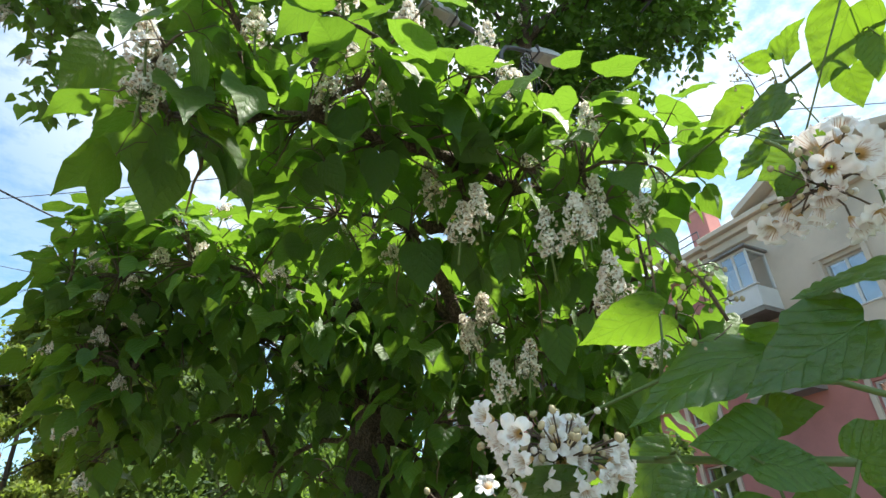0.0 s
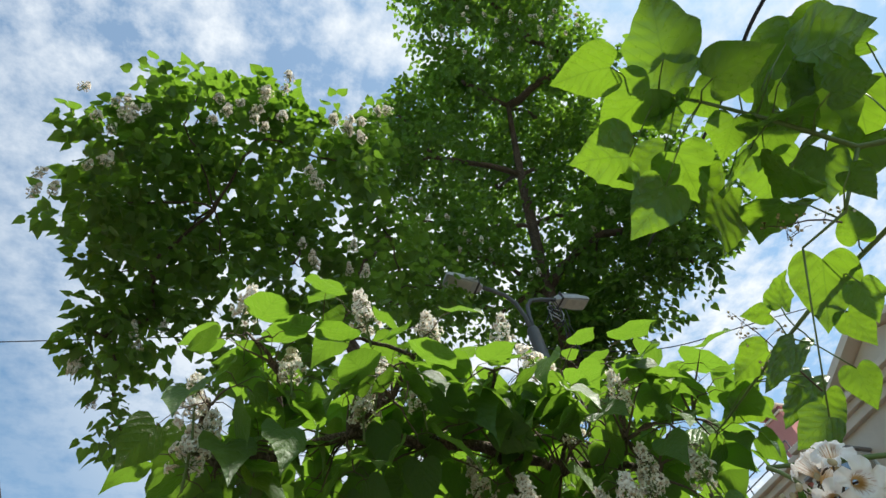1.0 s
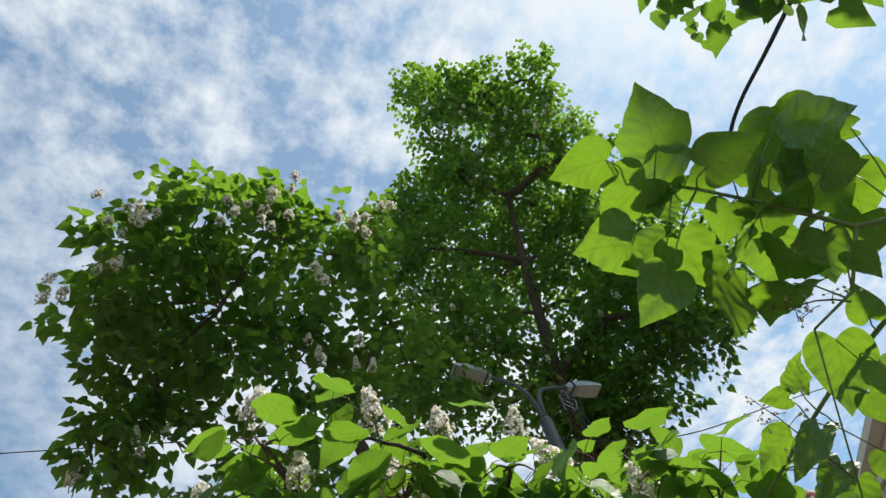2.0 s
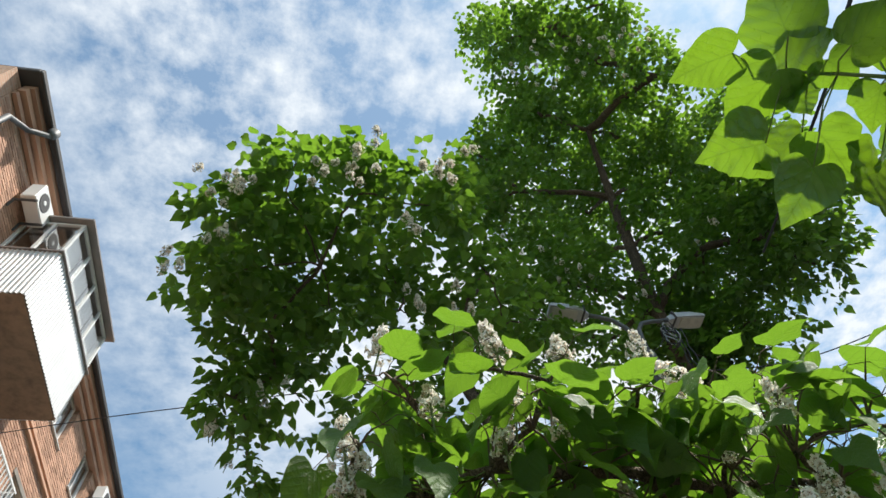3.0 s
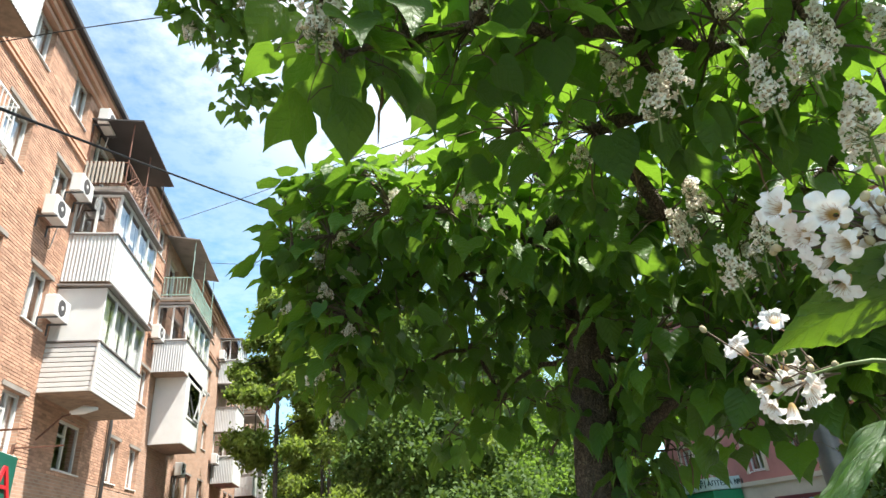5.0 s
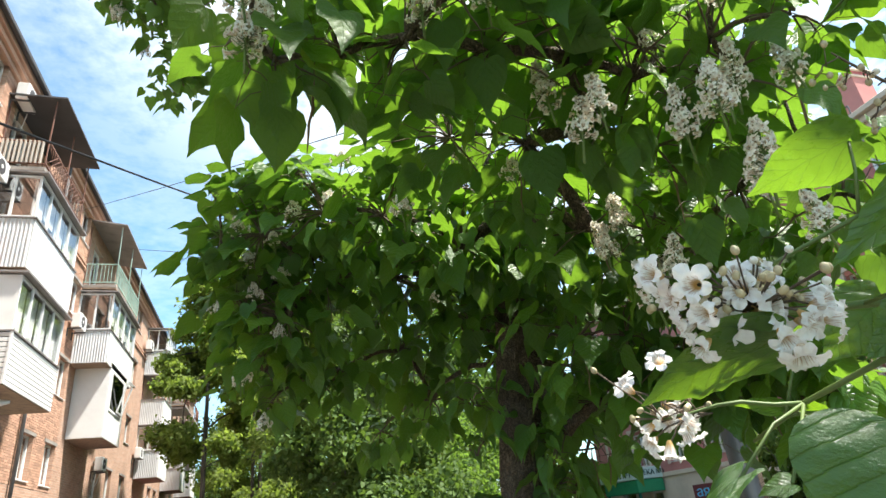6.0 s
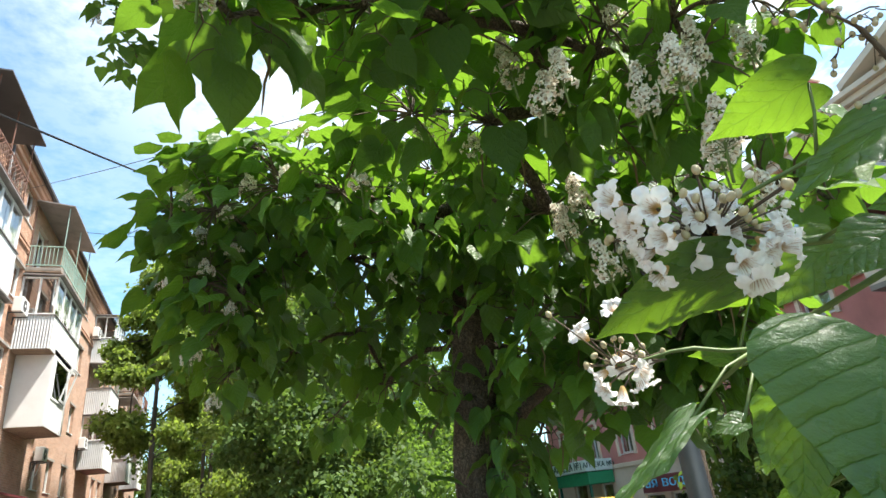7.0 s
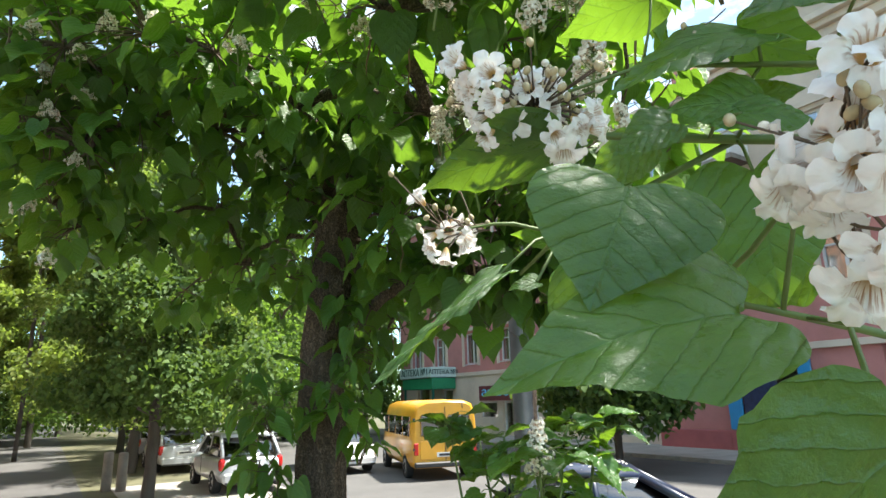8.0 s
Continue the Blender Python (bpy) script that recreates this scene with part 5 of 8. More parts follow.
def behind(clumps, k):
    """Inner boughs further from the path than the outer ones."""
    return [(0.05 + (x - 0.05) * k, y * k, 1.7 + (z - 1.7) * k, r * k * 0.9, 0.7) for x, y, z, r, *_ in clumps]


def deepen(clumps, up, away, share=1.0):
    """The crown goes on above and behind its lower clumps."""
    return clumps + [(x, y + away * 0.5, z + up, r) for k, (x, y, z, r) in enumerate(clumps) if k % 3]


def further(spots, k=1.15):
    """The same spots set back along the sight from the path, with their radius."""
    return [(0.1 + (p[0] - 0.1) * k, -0.1 + (p[1] + 0.1) * k, 1.75 + (p[2] - 1.75) * k, *[v * k for v in p[3:4]], *p[4:]) for p in spots]


def strewn(spots, more, reach, seed):
    """Each spot with a few others close by."""
    r = random.Random(seed)
    return spots + [tuple(v + r.uniform(-reach, reach) for v in p) for p in spots for _ in range(more)]


catalpa("catalpa_tree", "flowering catalpa with rough trunk, heart-shaped leaves and white sprays",
        [(1.69, 3.84, -0.65), (1.67, 3.8, 0.9), (1.66, 3.77, 1.98), (1.72, 3.72, 2.72), (1.80, 3.70, 3.3), (1.72, 3.85, 4.4), (1.5, 4.0, 5.8), (1.05, 4.06, 7.1)], [0.195, 0.155, 0.145, 0.14, 0.13, 0.11, 0.085, 0.055],
        [(1.72, 3.72, 2.75), (1.80, 3.70, 3.3), (1.72, 3.85, 4.4), (1.5, 4.0, 5.8), (1.05, 4.06, 7.1), (0.52, 3.84, 7.6), (-0.44, 3.53, 7.95)],
        LOW_NEAR + LOW_TOP + LOW_LEFT + LOW_MID + LOW_BACK + LOW_RIGHT + LOW_FRINGE, deepen(HIGH_A, 0.9, 0.8) + HIGH_B + behind(LOW_LEFT + LOW_MID, 1.28), PAN_A + PAN_B + PAN_C + strewn(PAN_D, 2, 0.28, 18), 5, 0.0095, PARTS, 13, 15.5, size=0.2,
        sprouts=SPROUTS + [(1.22, 3.5, 1.02, 0.13), (1.14, 3.48, 0.8, 0.12), (1.3, 3.5, 0.62, 0.12), (1.34, 3.52, 0.84, 0.12), (1.32, 3.62, 1.3, 0.16), (1.28, 3.66, 0.95, 0.16), (1.75, 3.55, 1.55, 0.15), (1.78, 3.5, 1.9, 0.13), (1.6, 3.5, 2.35, 0.15), (1.4, 3.6, 2.5, 0.15), (1.25, 3.7, 0.6, 0.14), (1.2, 3.6, 1.7, 0.14), (1.9, 3.7, 1.2, 0.15), (1.95, 3.65, 0.8, 0.14), (1.3, 3.55, 2.1, 0.13), (1.85, 3.55, 2.3, 0.14), (1.5, 3.45, 2.75, 0.16), (1.75, 3.45, 2.9, 0.15)], pods=40, domes=range(len(PAN_A), len(PAN_A) + len(PAN_B)))
catalpa("catalpa_tree", "tall old catalpa behind the street lamp, in flower at its top",
        [(6.5, 7.5, -0.65), (6.45, 7.25, 3.2), (6.22, 6.63, 7.2), (5.74, 5.77, 10.8), (5.62, 4.85, 13.9), (5.4, 3.93, 15.8)], [0.17, 0.15, 0.14, 0.13, 0.095, 0.055],
        [(6.37, 6.57, 7.2), (6.02, 6.11, 8.94), (5.74, 5.77, 10.8), (5.68, 5.3, 12.4), (5.62, 4.85, 13.9), (5.4, 3.93, 15.8)],
        [], further(deepen(TALL_A, 1.3, 0.7) + TALL_B), further(strewn(PAN_E, 2, 0.4, 19)), 9, 0.042, 0, 7, 19.0, size=0.205)

# ---- the young catalpa whose branches hang beside the walk ----
YOUNG = thing("young_catalpa", "young catalpa beside the path with large drooping leaves and flowers", "tree")
part("trunk", bark_trunk([(2.35, -0.85, -0.65), (2.3, -0.82, 1.0), (2.25, -0.8, 2.2), (2.2, -0.75, 3.3)], [0.07, 0.06, 0.05, 0.03], 21, 14), BARK, YOUNG)
# two upper limbs, never in view, added to carry the shading leaves
part("limb", tube(bmesh.new(), [(2.2, -0.75, 3.2), (2.15, -0.9, 3.9), (2.0, -1.0, 4.6), (1.9, -1.05, 5.2)], [0.032, 0.026, 0.018, 0.008], 8), BARK, YOUNG)
part("limb", tube(bmesh.new(), [(2.17, -0.85, 3.7), (1.8, -1.0, 4.2), (1.4, -1.1, 4.5)], [0.022, 0.016, 0.007], 8), BARK, YOUNG)
# unseen leaf clumps added towards the sun to shade the branches beside the walk
SHADE_CROWN = [(2.1, -1.15, 4.9, 0.4), (1.9, -1.2, 5.35, 0.38, 0.5), (2.35, -1.05, 4.4, 0.36), (2.45, -1.3, 5.2, 0.36), (2.05, -1.05, 5.6, 0.36), (2.3, -0.95, 5.9, 0.34), (1.75, -1.35, 4.7, 0.3, 0.5)]
B, W, N, S = crown(random.Random(41), SHADE_CROWN, 12, 0.17, 0.5, bunch=3)
tagged(part("leaves", bmesh.new(), None, YOUNG), kind="stuff").data = blades_mesh("leaves", B, W, N, S, BLADE1, LEAF)
STEMS = [([(2.3, -0.82, 1.3), (1.7, -0.35, 1.72), (1.15, 0.05, 1.88), (0.87, 0.34, 1.93), (0.70, 0.47, 1.95), (0.6, 0.5, 1.96)], 0.012, 0.003),
         ([(2.28, -0.81, 1.1), (1.5, -0.3, 1.5), (0.95, 0.08, 1.60), (0.78, 0.2, 1.66), (0.70, 0.3, 1.70)], 0.009, 0.003),
         ([(1.15, 0.05, 1.88), (0.95, 0.25, 2.02), (0.80, 0.42, 2.06), (0.66, 0.5, 2.0)], 0.006, 0.002),
         ([(2.25, -0.8, 2.2), (1.6, -0.4, 2.2), (1.05, -0.02, 2.25), (0.78, 0.14, 2.3)], 0.008, 0.003),
         ([(2.22, -0.77, 2.8), (1.8, -0.35, 3.05), (1.52, -0.13, 3.15), (1.36, -0.10, 3.30), (1.18, -0.06, 3.44), (1.06, -0.02, 3.56)], 0.012, 0.003),
         ([(1.8, -0.35, 3.05), (1.75, 0.05, 3.1), (1.69, 0.3, 3.08), (1.66, 0.53, 3.05), (1.9, 1.0, 3.2), (2.1, 1.25, 3.35)], 0.009, 0.003),
         ([(0.87, 0.34, 1.93), (0.80, 0.6, 1.86), (0.86, 0.78, 1.83)], 0.005, 0.003),
         ([(1.52, -0.13, 3.15), (1.45, 0.0, 3.0), (1.35, 0.1, 2.95)], 0.006, 0.003)]
for pts, r0, r1 in STEMS:
    part("stem", tube(bmesh.new(), pts, [r0 + (r1 - r0) * k / (len(pts) - 1) for k in range(len(pts))], 8), STEM, YOUNG)
ALONG = [Vector(a).lerp(Vector(b), s / 6) for pts, _, _ in STEMS for a, b in zip(pts[1:], pts[2:]) for s in range(7)]
leaf_count = [0]


def near_blade(seed, width, fold, droop):
    """A large leaf in close view: a fine grid over the heart shape, with raised veins, waves and a worn rim."""
    r = random.Random(seed)
    tooth = (0.0, 0.03, 0.0, 0.05, 0.015)[seed]
    rim = [(-0.015, 0.02), (-0.10, 0.13), (-0.135, 0.26), (-0.08, 0.38), (0.03, 0.46), (0.17, 0.5), (0.33, 0.475 + tooth), (0.46, 0.40 - 0.3 * tooth), (0.62, 0.30), (0.75, 0.19), (0.86, 0.10), (0.95, 0.035)]
    mid = [0.0, 0.0, 0.0, 0.02, 0.08, 0.18, 0.33, 0.48, 0.62, 0.75, 0.86, 0.95]
    def finer(points):
        out = []
        for i in range(len(points) - 1):
            p0, p1, p2, p3 = points[max(i - 1, 0)], points[i], points[i + 1], points[min(i + 2, len(points) - 1)]
            for s in (0.0, 0.33, 0.67):
                out.append(tuple(0.5 * (2 * b + (c - a) * s + (2 * a - 5 * b + 4 * c - d) * s * s + (3 * b - a - 3 * c + d) * s ** 3) for a, b, c, d in zip(p0, p1, p2, p3)))
        return out + [points[-1]]

    rim, mid = finer(rim), [max(0.0, m[0]) for m in finer([(m, 0.0) for m in mid])]
    v, f, uv = [], [], []
    ph = [r.uniform(0, 6.28) for _ in range(4)]

    def put(x, y):
        z = fold * abs(y) + droop * 2 * x * (1 - x) + 0.045 * math.sin(9 * x + ph[0]) * abs(y) * 2 + 0.03 * math.sin(6 * x - 5 * y + ph[1]) + 0.014 * math.sin(14 * y + ph[2]) + 0.016 * math.sin(34 * (x - 0.45 * abs(y)) + ph[3]) * min(1, 5 * abs(y)) + 0.010 * math.sin(19 * x + 23 * y)
        v.append((x, y * width, z))
        uv.append((x, y))
        return len(v) - 1

    K = 7
    m = [put(x, 0) for x in mid]
    tip = put(1.0, 0)
    for s in (1, -1):
        cols = []
        for (x, y), mx in zip(rim, mid):
            wob = 1 + 0.012 * r.uniform(-1, 1)
            cols.append([put(mx + (x - mx) * k / K, y * s * wob * k / K) for k in range(1, K + 1)])
        for i in range(len(rim)):
            a = [m[i]] + cols[i]
            b = [m[i + 1]] + cols[i + 1] if i + 1 < len(rim) else [tip] * (K + 1)
            for k in range(K):
                q = [a[k], a[k + 1], b[k + 1], b[k]]
                q = [p for j, p in enumerate(q) if p not in q[:j]]
                if len(q) > 2:
                    f.append(tuple(q if s < 0 else q[::-1]))
    return np.array(v), f, np.array(uv)


BLADES_NEAR = [near_blade(s, 1.0, (0.10, 0.15, 0.06, 0.12, 0.04)[s], (0.10, 0.2, 0.16, 0.05, 0.12)[s]) for s in range(5)]
NEAR_MESHES = [blades_mesh("leaf", [(0, 0, 0)], [(1, 0, 0)], [(0, 0, 1)], [1.0], b, LEAF_NEAR) for b in BLADES_NEAR]


LEAF_RNG = random.Random(31)


def near_leaf(base, tip, normal, width):
    """A big leaf from its base to its tip with a stalk to the nearest stem."""
    base, tip, normal = Vector(base), Vector(tip), Vector(normal)
    bend = 0.6
    if base.z > 3.0:  # the high leaves are smaller, more folded and hang at all angles
        normal += Vector([LEAF_RNG.uniform(-0.55, 0.55) for _ in range(3)])
        mid = base.lerp(tip, 0.5)
        base, tip, bend, width = mid.lerp(base, 0.95), mid.lerp(tip, 0.95), 1.0, width * 0.96
    way = tip - base
    size = way.length
    way.normalize()
    side = normal.cross(way).normalized()
    up = way.cross(side)
    leaf_count[0] += 1
    ob = new("leaf", NEAR_MESHES[leaf_count[0] % 5])
    ob.parent = YOUNG
    ob.matrix_basis = Matrix.Translation(base) @ Matrix((way, side, up)).transposed().to_4x4() @ Matrix.Diagonal((size, size * width, size * bend, 1))
    near = min(ALONG, key=lambda p: (p - base).length)
    L = (near - base).length
    if L > 0.01:
        part("leaf_stalk", tube(bmesh.new(), [near, near.lerp(base, 0.5) + Vector((0, 0, 0.08 * L)) - way * 0.05 * L, base - way * 0.0], [0.0028, 0.0022, 0.0022], 6), STEM, YOUNG)


near_leaf((0.60, 0.21, 1.67), (0.41, 0.31, 1.61), (-0.66, -0.58, 0.49), 0.66)
near_leaf((0.54, 0.26, 1.78), (0.49, 0.27, 1.67), (-0.75, -0.65, -0.03), 1.35)
near_leaf((0.52, 0.09, 1.57), (0.44, 0.18, 1.48), (0.66, 0.40, 0.64), 0.92)
near_leaf((0.65, 0.59, 1.77), (0.48, 0.64, 1.62), (-0.52, -0.29, 0.80), 0.20)
near_leaf((0.61, 0.43, 1.90), (0.50, 0.54, 1.86), (0.24, 0.32, 0.92), 0.80)
near_leaf((0.84, 0.31, 1.87), (0.88, 0.32, 1.70), (-0.88, -0.46, 0.12), 1.00)
near_leaf((0.90, 0.34, 1.99), (0.93, 0.27, 1.99), (-0.82, -0.39, 0.42), 1.00)
near_leaf((0.91, 0.33, 2.09), (0.98, 0.24, 2.02), (0.48, 0.21, 0.85), 0.80)
near_leaf((0.81, 0.40, 2.16), (0.74, 0.52, 2.14), (0.34, 0.28, 0.90), 0.80)
near_leaf((0.83, 0.46, 1.96), (0.79, 0.54, 1.90), (-0.68, -0.57, 0.46), 1.00)
near_leaf((0.85, 0.60, 1.79), (0.81, 0.66, 1.70), (0.54, 0.55, 0.63), 0.90)
near_leaf((0.88, 0.65, 1.96), (0.75, 0.64, 1.93), (0.26, 0.27, 0.93), 0.70)
near_leaf((0.93, 0.31, 1.76), (0.90, 0.39, 1.71), (-0.83, -0.45, 0.34), 0.90)
near_leaf((0.85, 0.17, 1.87), (0.82, 0.18, 1.93), (-0.90, -0.31, 0.30), 0.90)
near_leaf((0.67, 0.30, 1.89), (0.63, 0.35, 1.86), (-0.70, -0.54, 0.46), 1.00)
near_leaf((0.69, 0.55, 1.76), (0.66, 0.58, 1.75), (-0.56, -0.51, 0.65), 0.80)
near_leaf((0.69, 0.47, 1.75), (0.68, 0.50, 1.65), (0.75, 0.57, 0.33), 0.70)
near_leaf((0.71, 0.44, 1.75), (0.71, 0.47, 1.69), (0.78, 0.52, 0.35), 0.90)
near_leaf((0.73, 0.51, 1.68), (0.69, 0.57, 1.64), (0.63, 0.52, 0.58), 0.60)
near_leaf((0.86, 0.63, 1.85), (0.82, 0.67, 1.87), (0.31, 0.25, 0.92), 0.70)
near_leaf((0.83, 0.67, 1.86), (0.78, 0.71, 1.88), (0.37, 0.34, 0.86), 0.70)
near_leaf((0.88, 0.30, 2.07), (0.70, 0.41, 1.98), (-0.56, -0.44, 0.70), 0.72)
near_leaf((0.81, 0.13, 2.04), (0.67, 0.21, 1.96), (-0.85, -0.48, 0.20), 0.62)
near_leaf((0.86, 0.08, 2.10), (0.77, 0.18, 2.08), (-0.51, -0.23, 0.83), 0.90)
near_leaf((0.81, 0.28, 1.94), (0.75, 0.36, 1.95), (-0.70, -0.53, 0.48), 1.10)
near_leaf((0.73, 0.15, 1.89), (0.75, 0.09, 1.91), (-0.88, -0.42, 0.22), 1.00)
near_leaf((0.76, 0.27, 1.91), (0.81, 0.21, 1.88), (-0.68, -0.43, 0.59), 0.90)
near_leaf((1.37, 0.35, 2.63), (1.34, 0.45, 2.61), (-0.90, -0.42, -0.10), 1.00)
near_leaf((1.61, 0.42, 2.98), (1.58, 0.58, 2.93), (-0.87, -0.40, 0.30), 0.80)
near_leaf((0.90, 0.18, 2.30), (0.90, 0.21, 2.27), (0.57, 0.27, 0.77), 1.00)
near_leaf((2.07, 0.85, 3.34), (2.01, 1.06, 3.26), (0.47, 0.28, 0.84), 0.95)
near_leaf((0.91, -0.08, 3.44), (0.77, 0.03, 3.48), (0.26, 0.14, 0.95), 1.00)
near_leaf((1.08, -0.05, 3.48), (1.02, 0.17, 3.52), (0.32, 0.16, 0.93), 1.00)
near_leaf((1.12, -0.02, 3.59), (1.14, -0.18, 3.39), (0.35, 0.10, 0.93), 1.00)
near_leaf((1.06, 0.13, 3.37), (0.99, 0.28, 3.57), (0.31, 0.21, 0.93), 1.00)
near_leaf((1.20, 0.11, 3.43), (1.07, 0.23, 3.40), (0.35, 0.20, 0.91), 1.00)
near_leaf((1.12, 0.14, 3.24), (1.08, 0.32, 3.20), (0.37, 0.24, 0.90), 1.00)
near_leaf((1.19, 0.08, 3.37), (1.33, 0.20, 3.30), (0.40, 0.19, 0.90), 1.00)
near_leaf((1.40, 0.13, 3.35), (1.32, 0.26, 3.10), (0.45, 0.21, 0.87), 1.00)
near_leaf((1.40, 0.05, 3.12), (1.50, 0.24, 3.21), (0.48, 0.20, 0.85), 1.00)
near_leaf((1.15, -0.02, 3.50), (1.17, 0.05, 3.39), (0.36, 0.14, 0.92), 1.00)
near_leaf((1.13, -0.15, 3.32), (1.22, -0.29, 3.27), (0.40, 0.06, 0.92), 1.00)
near_leaf((1.08, -0.13, 3.49), (0.99, -0.30, 3.63), (0.31, 0.06, 0.95), 1.00)
near_leaf((1.41, -0.26, 3.42), (1.38, -0.42, 3.21), (0.45, 0.02, 0.89), 1.00)
near_leaf((1.30, -0.11, 3.26), (1.53, -0.10, 3.30), (0.46, 0.10, 0.88), 1.00)
near_leaf((1.51, -0.08, 3.22), (1.51, 0.03, 3.10), (0.50, 0.13, 0.85), 1.00)
near_leaf((1.34, -0.23, 3.16), (1.40, -0.31, 3.11), (0.49, 0.05, 0.87), 1.00)
near_leaf((1.28, -0.07, 3.34), (1.33, 0.07, 3.34), (0.42, 0.14, 0.90), 1.00)
near_leaf((1.42, 0.06, 3.36), (1.28, 0.11, 3.21), (0.44, 0.17, 0.88), 1.00)
near_leaf((1.38, -0.03, 3.16), (1.50, 0.11, 3.26), (0.47, 0.16, 0.87), 1.00)
near_leaf((1.44, -0.21, 3.31), (1.33, -0.26, 3.34), (0.45, 0.05, 0.89), 1.00)
near_leaf((1.43, -0.09, 3.05), (1.48, -0.06, 2.97), (0.53, 0.12, 0.84), 1.00)
near_leaf((1.17, -0.10, 3.43), (1.29, -0.03, 3.40), (0.39, 0.11, 0.92), 1.00)
near_leaf((1.38, -0.20, 3.44), (1.27, -0.11, 3.28), (0.42, 0.08, 0.90), 1.00)
near_leaf((1.48, -0.31, 3.56), (1.46, -0.09, 3.60), (0.96, 0.10, 1.13), 0.90)
near_leaf((1.61, -0.37, 3.58), (1.51, -0.22, 3.69), (0.95, -0.42, 0.74), 0.94)
near_leaf((1.62, -0.36, 3.43), (1.52, -0.23, 3.47), (0.44, -0.29, 1.07), 1.01)
near_leaf((1.49, -0.24, 3.41), (1.60, -0.12, 3.24), (0.73, -0.36, 0.37), 1.03)
near_leaf((1.72, -0.24, 3.47), (1.85, -0.08, 3.39), (0.98, -0.23, 1.10), 0.98)
near_leaf((1.54, -0.10, 3.48), (1.59, 0.11, 3.47), (0.79, 0.37, 1.08), 0.94)
near_leaf((1.57, -0.10, 3.32), (1.53, 0.07, 3.28), (0.34, -0.16, 0.81), 0.90)
near_leaf((1.71, -0.14, 3.32), (1.71, 0.05, 3.26), (0.97, -0.03, 0.55), 0.97)
near_leaf((1.61, 0.04, 3.53), (1.70, 0.22, 3.43), (0.88, 0.35, 0.39), 1.04)
near_leaf((1.56, -0.16, 3.74), (1.74, -0.09, 3.60), (0.93, -0.15, 1.15), 0.98)
near_leaf((1.64, 0.19, 3.12), (1.68, 0.36, 2.97), (0.58, 0.25, 0.77), 0.90)
near_leaf((1.70, 0.42, 3.17), (1.69, 0.31, 3.24), (0.53, 0.26, 0.81), 0.90)
near_leaf((1.68, 0.45, 3.17), (1.62, 0.51, 3.21), (0.49, 0.28, 0.82), 0.90)
near_leaf((2.15, 0.96, 3.34), (2.04, 1.14, 3.31), (0.53, 0.39, 0.76), 0.90)
near_leaf((1.89, 0.59, 3.06), (1.84, 0.77, 2.97), (-0.80, -0.49, 0.34), 0.90)
near_leaf((1.91, 0.61, 3.01), (1.94, 0.70, 2.88), (0.57, 0.33, 0.75), 0.90)
near_leaf((1.69, 0.54, 3.10), (1.62, 0.68, 3.07), (0.50, 0.33, 0.80), 0.90)
near_leaf((1.61, 0.08, 3.04), (1.57, 0.01, 3.12), (-0.93, -0.28, 0.23), 0.90)
near_leaf((1.63, 0.17, 2.97), (1.67, 0.23, 2.88), (-0.89, -0.35, 0.30), 0.90)
near_leaf((1.70, 0.28, 2.99), (1.75, 0.31, 2.89), (0.57, 0.25, 0.78), 0.90)
near_leaf((1.88, 0.46, 2.97), (1.92, 0.52, 2.86), (-0.83, -0.42, 0.36), 0.90)
near_leaf((1.73, 0.43, 3.03), (1.70, 0.52, 3.00), (-0.77, -0.42, 0.49), 0.90)

FLOWERS = [with_materials(mesh_of("flower", flower_mesh("flower", 0.0255 + 0.0025 * (s % 3), seed=s), None), PETAL_MARKED, PETAL_MARKED) for s in range(6)]
bud_bm = bmesh.new()
bmesh.ops.create_uvsphere(bud_bm, u_segments=10, v_segments=7, radius=0.0044)
bmesh.ops.scale(bud_bm, vec=(1, 1, 1.3), verts=bud_bm.verts)
for f in bud_bm.faces:
    f.smooth = True
BUD_MESH = mesh_of("bud", bud_bm, BUD)
white_bm = bmesh.new()
bmesh.ops.create_uvsphere(white_bm, u_segments=10, v_segments=7, radius=0.0046)
for f in white_bm.faces:
    f.smooth = True
WHITE_BUD = mesh_of("bud", white_bm, PETAL)
SPRAY_A = [(0.49, 0.45, 1.99), (0.51, 0.41, 1.96), (0.56, 0.40, 1.95), (0.52, 0.42, 1.93), (0.56, 0.43, 1.92), (0.53, 0.45, 1.90), (0.59, 0.39, 1.89), (0.60, 0.39, 1.87), (0.61, 0.40, 1.97), (0.65, 0.38, 1.93), (0.66, 0.38, 1.91), (0.52, 0.46, 1.96), (0.60, 0.42, 1.94), (0.53, 0.47, 1.93), (0.63, 0.39, 1.91), (0.61, 0.42, 1.98), (0.60, 0.40, 1.93), (0.52, 0.47, 1.97), (0.58, 0.42, 1.98), (0.56, 0.47, 1.91), (0.63, 0.39, 1.91), (0.62, 0.43, 1.95), (0.67, 0.40, 1.94), (0.63, 0.44, 1.92), (0.66, 0.40, 1.94), (0.61, 0.44, 1.92)]
SPRAY_B = [(0.59, 0.71, 1.92), (0.65, 0.69, 1.95), (0.64, 0.69, 1.86), (0.67, 0.68, 1.85), (0.61, 0.70, 1.83), (0.63, 0.69, 1.81), (0.67, 0.69, 1.83), (0.61, 0.71, 1.85), (0.67, 0.70, 1.88)]
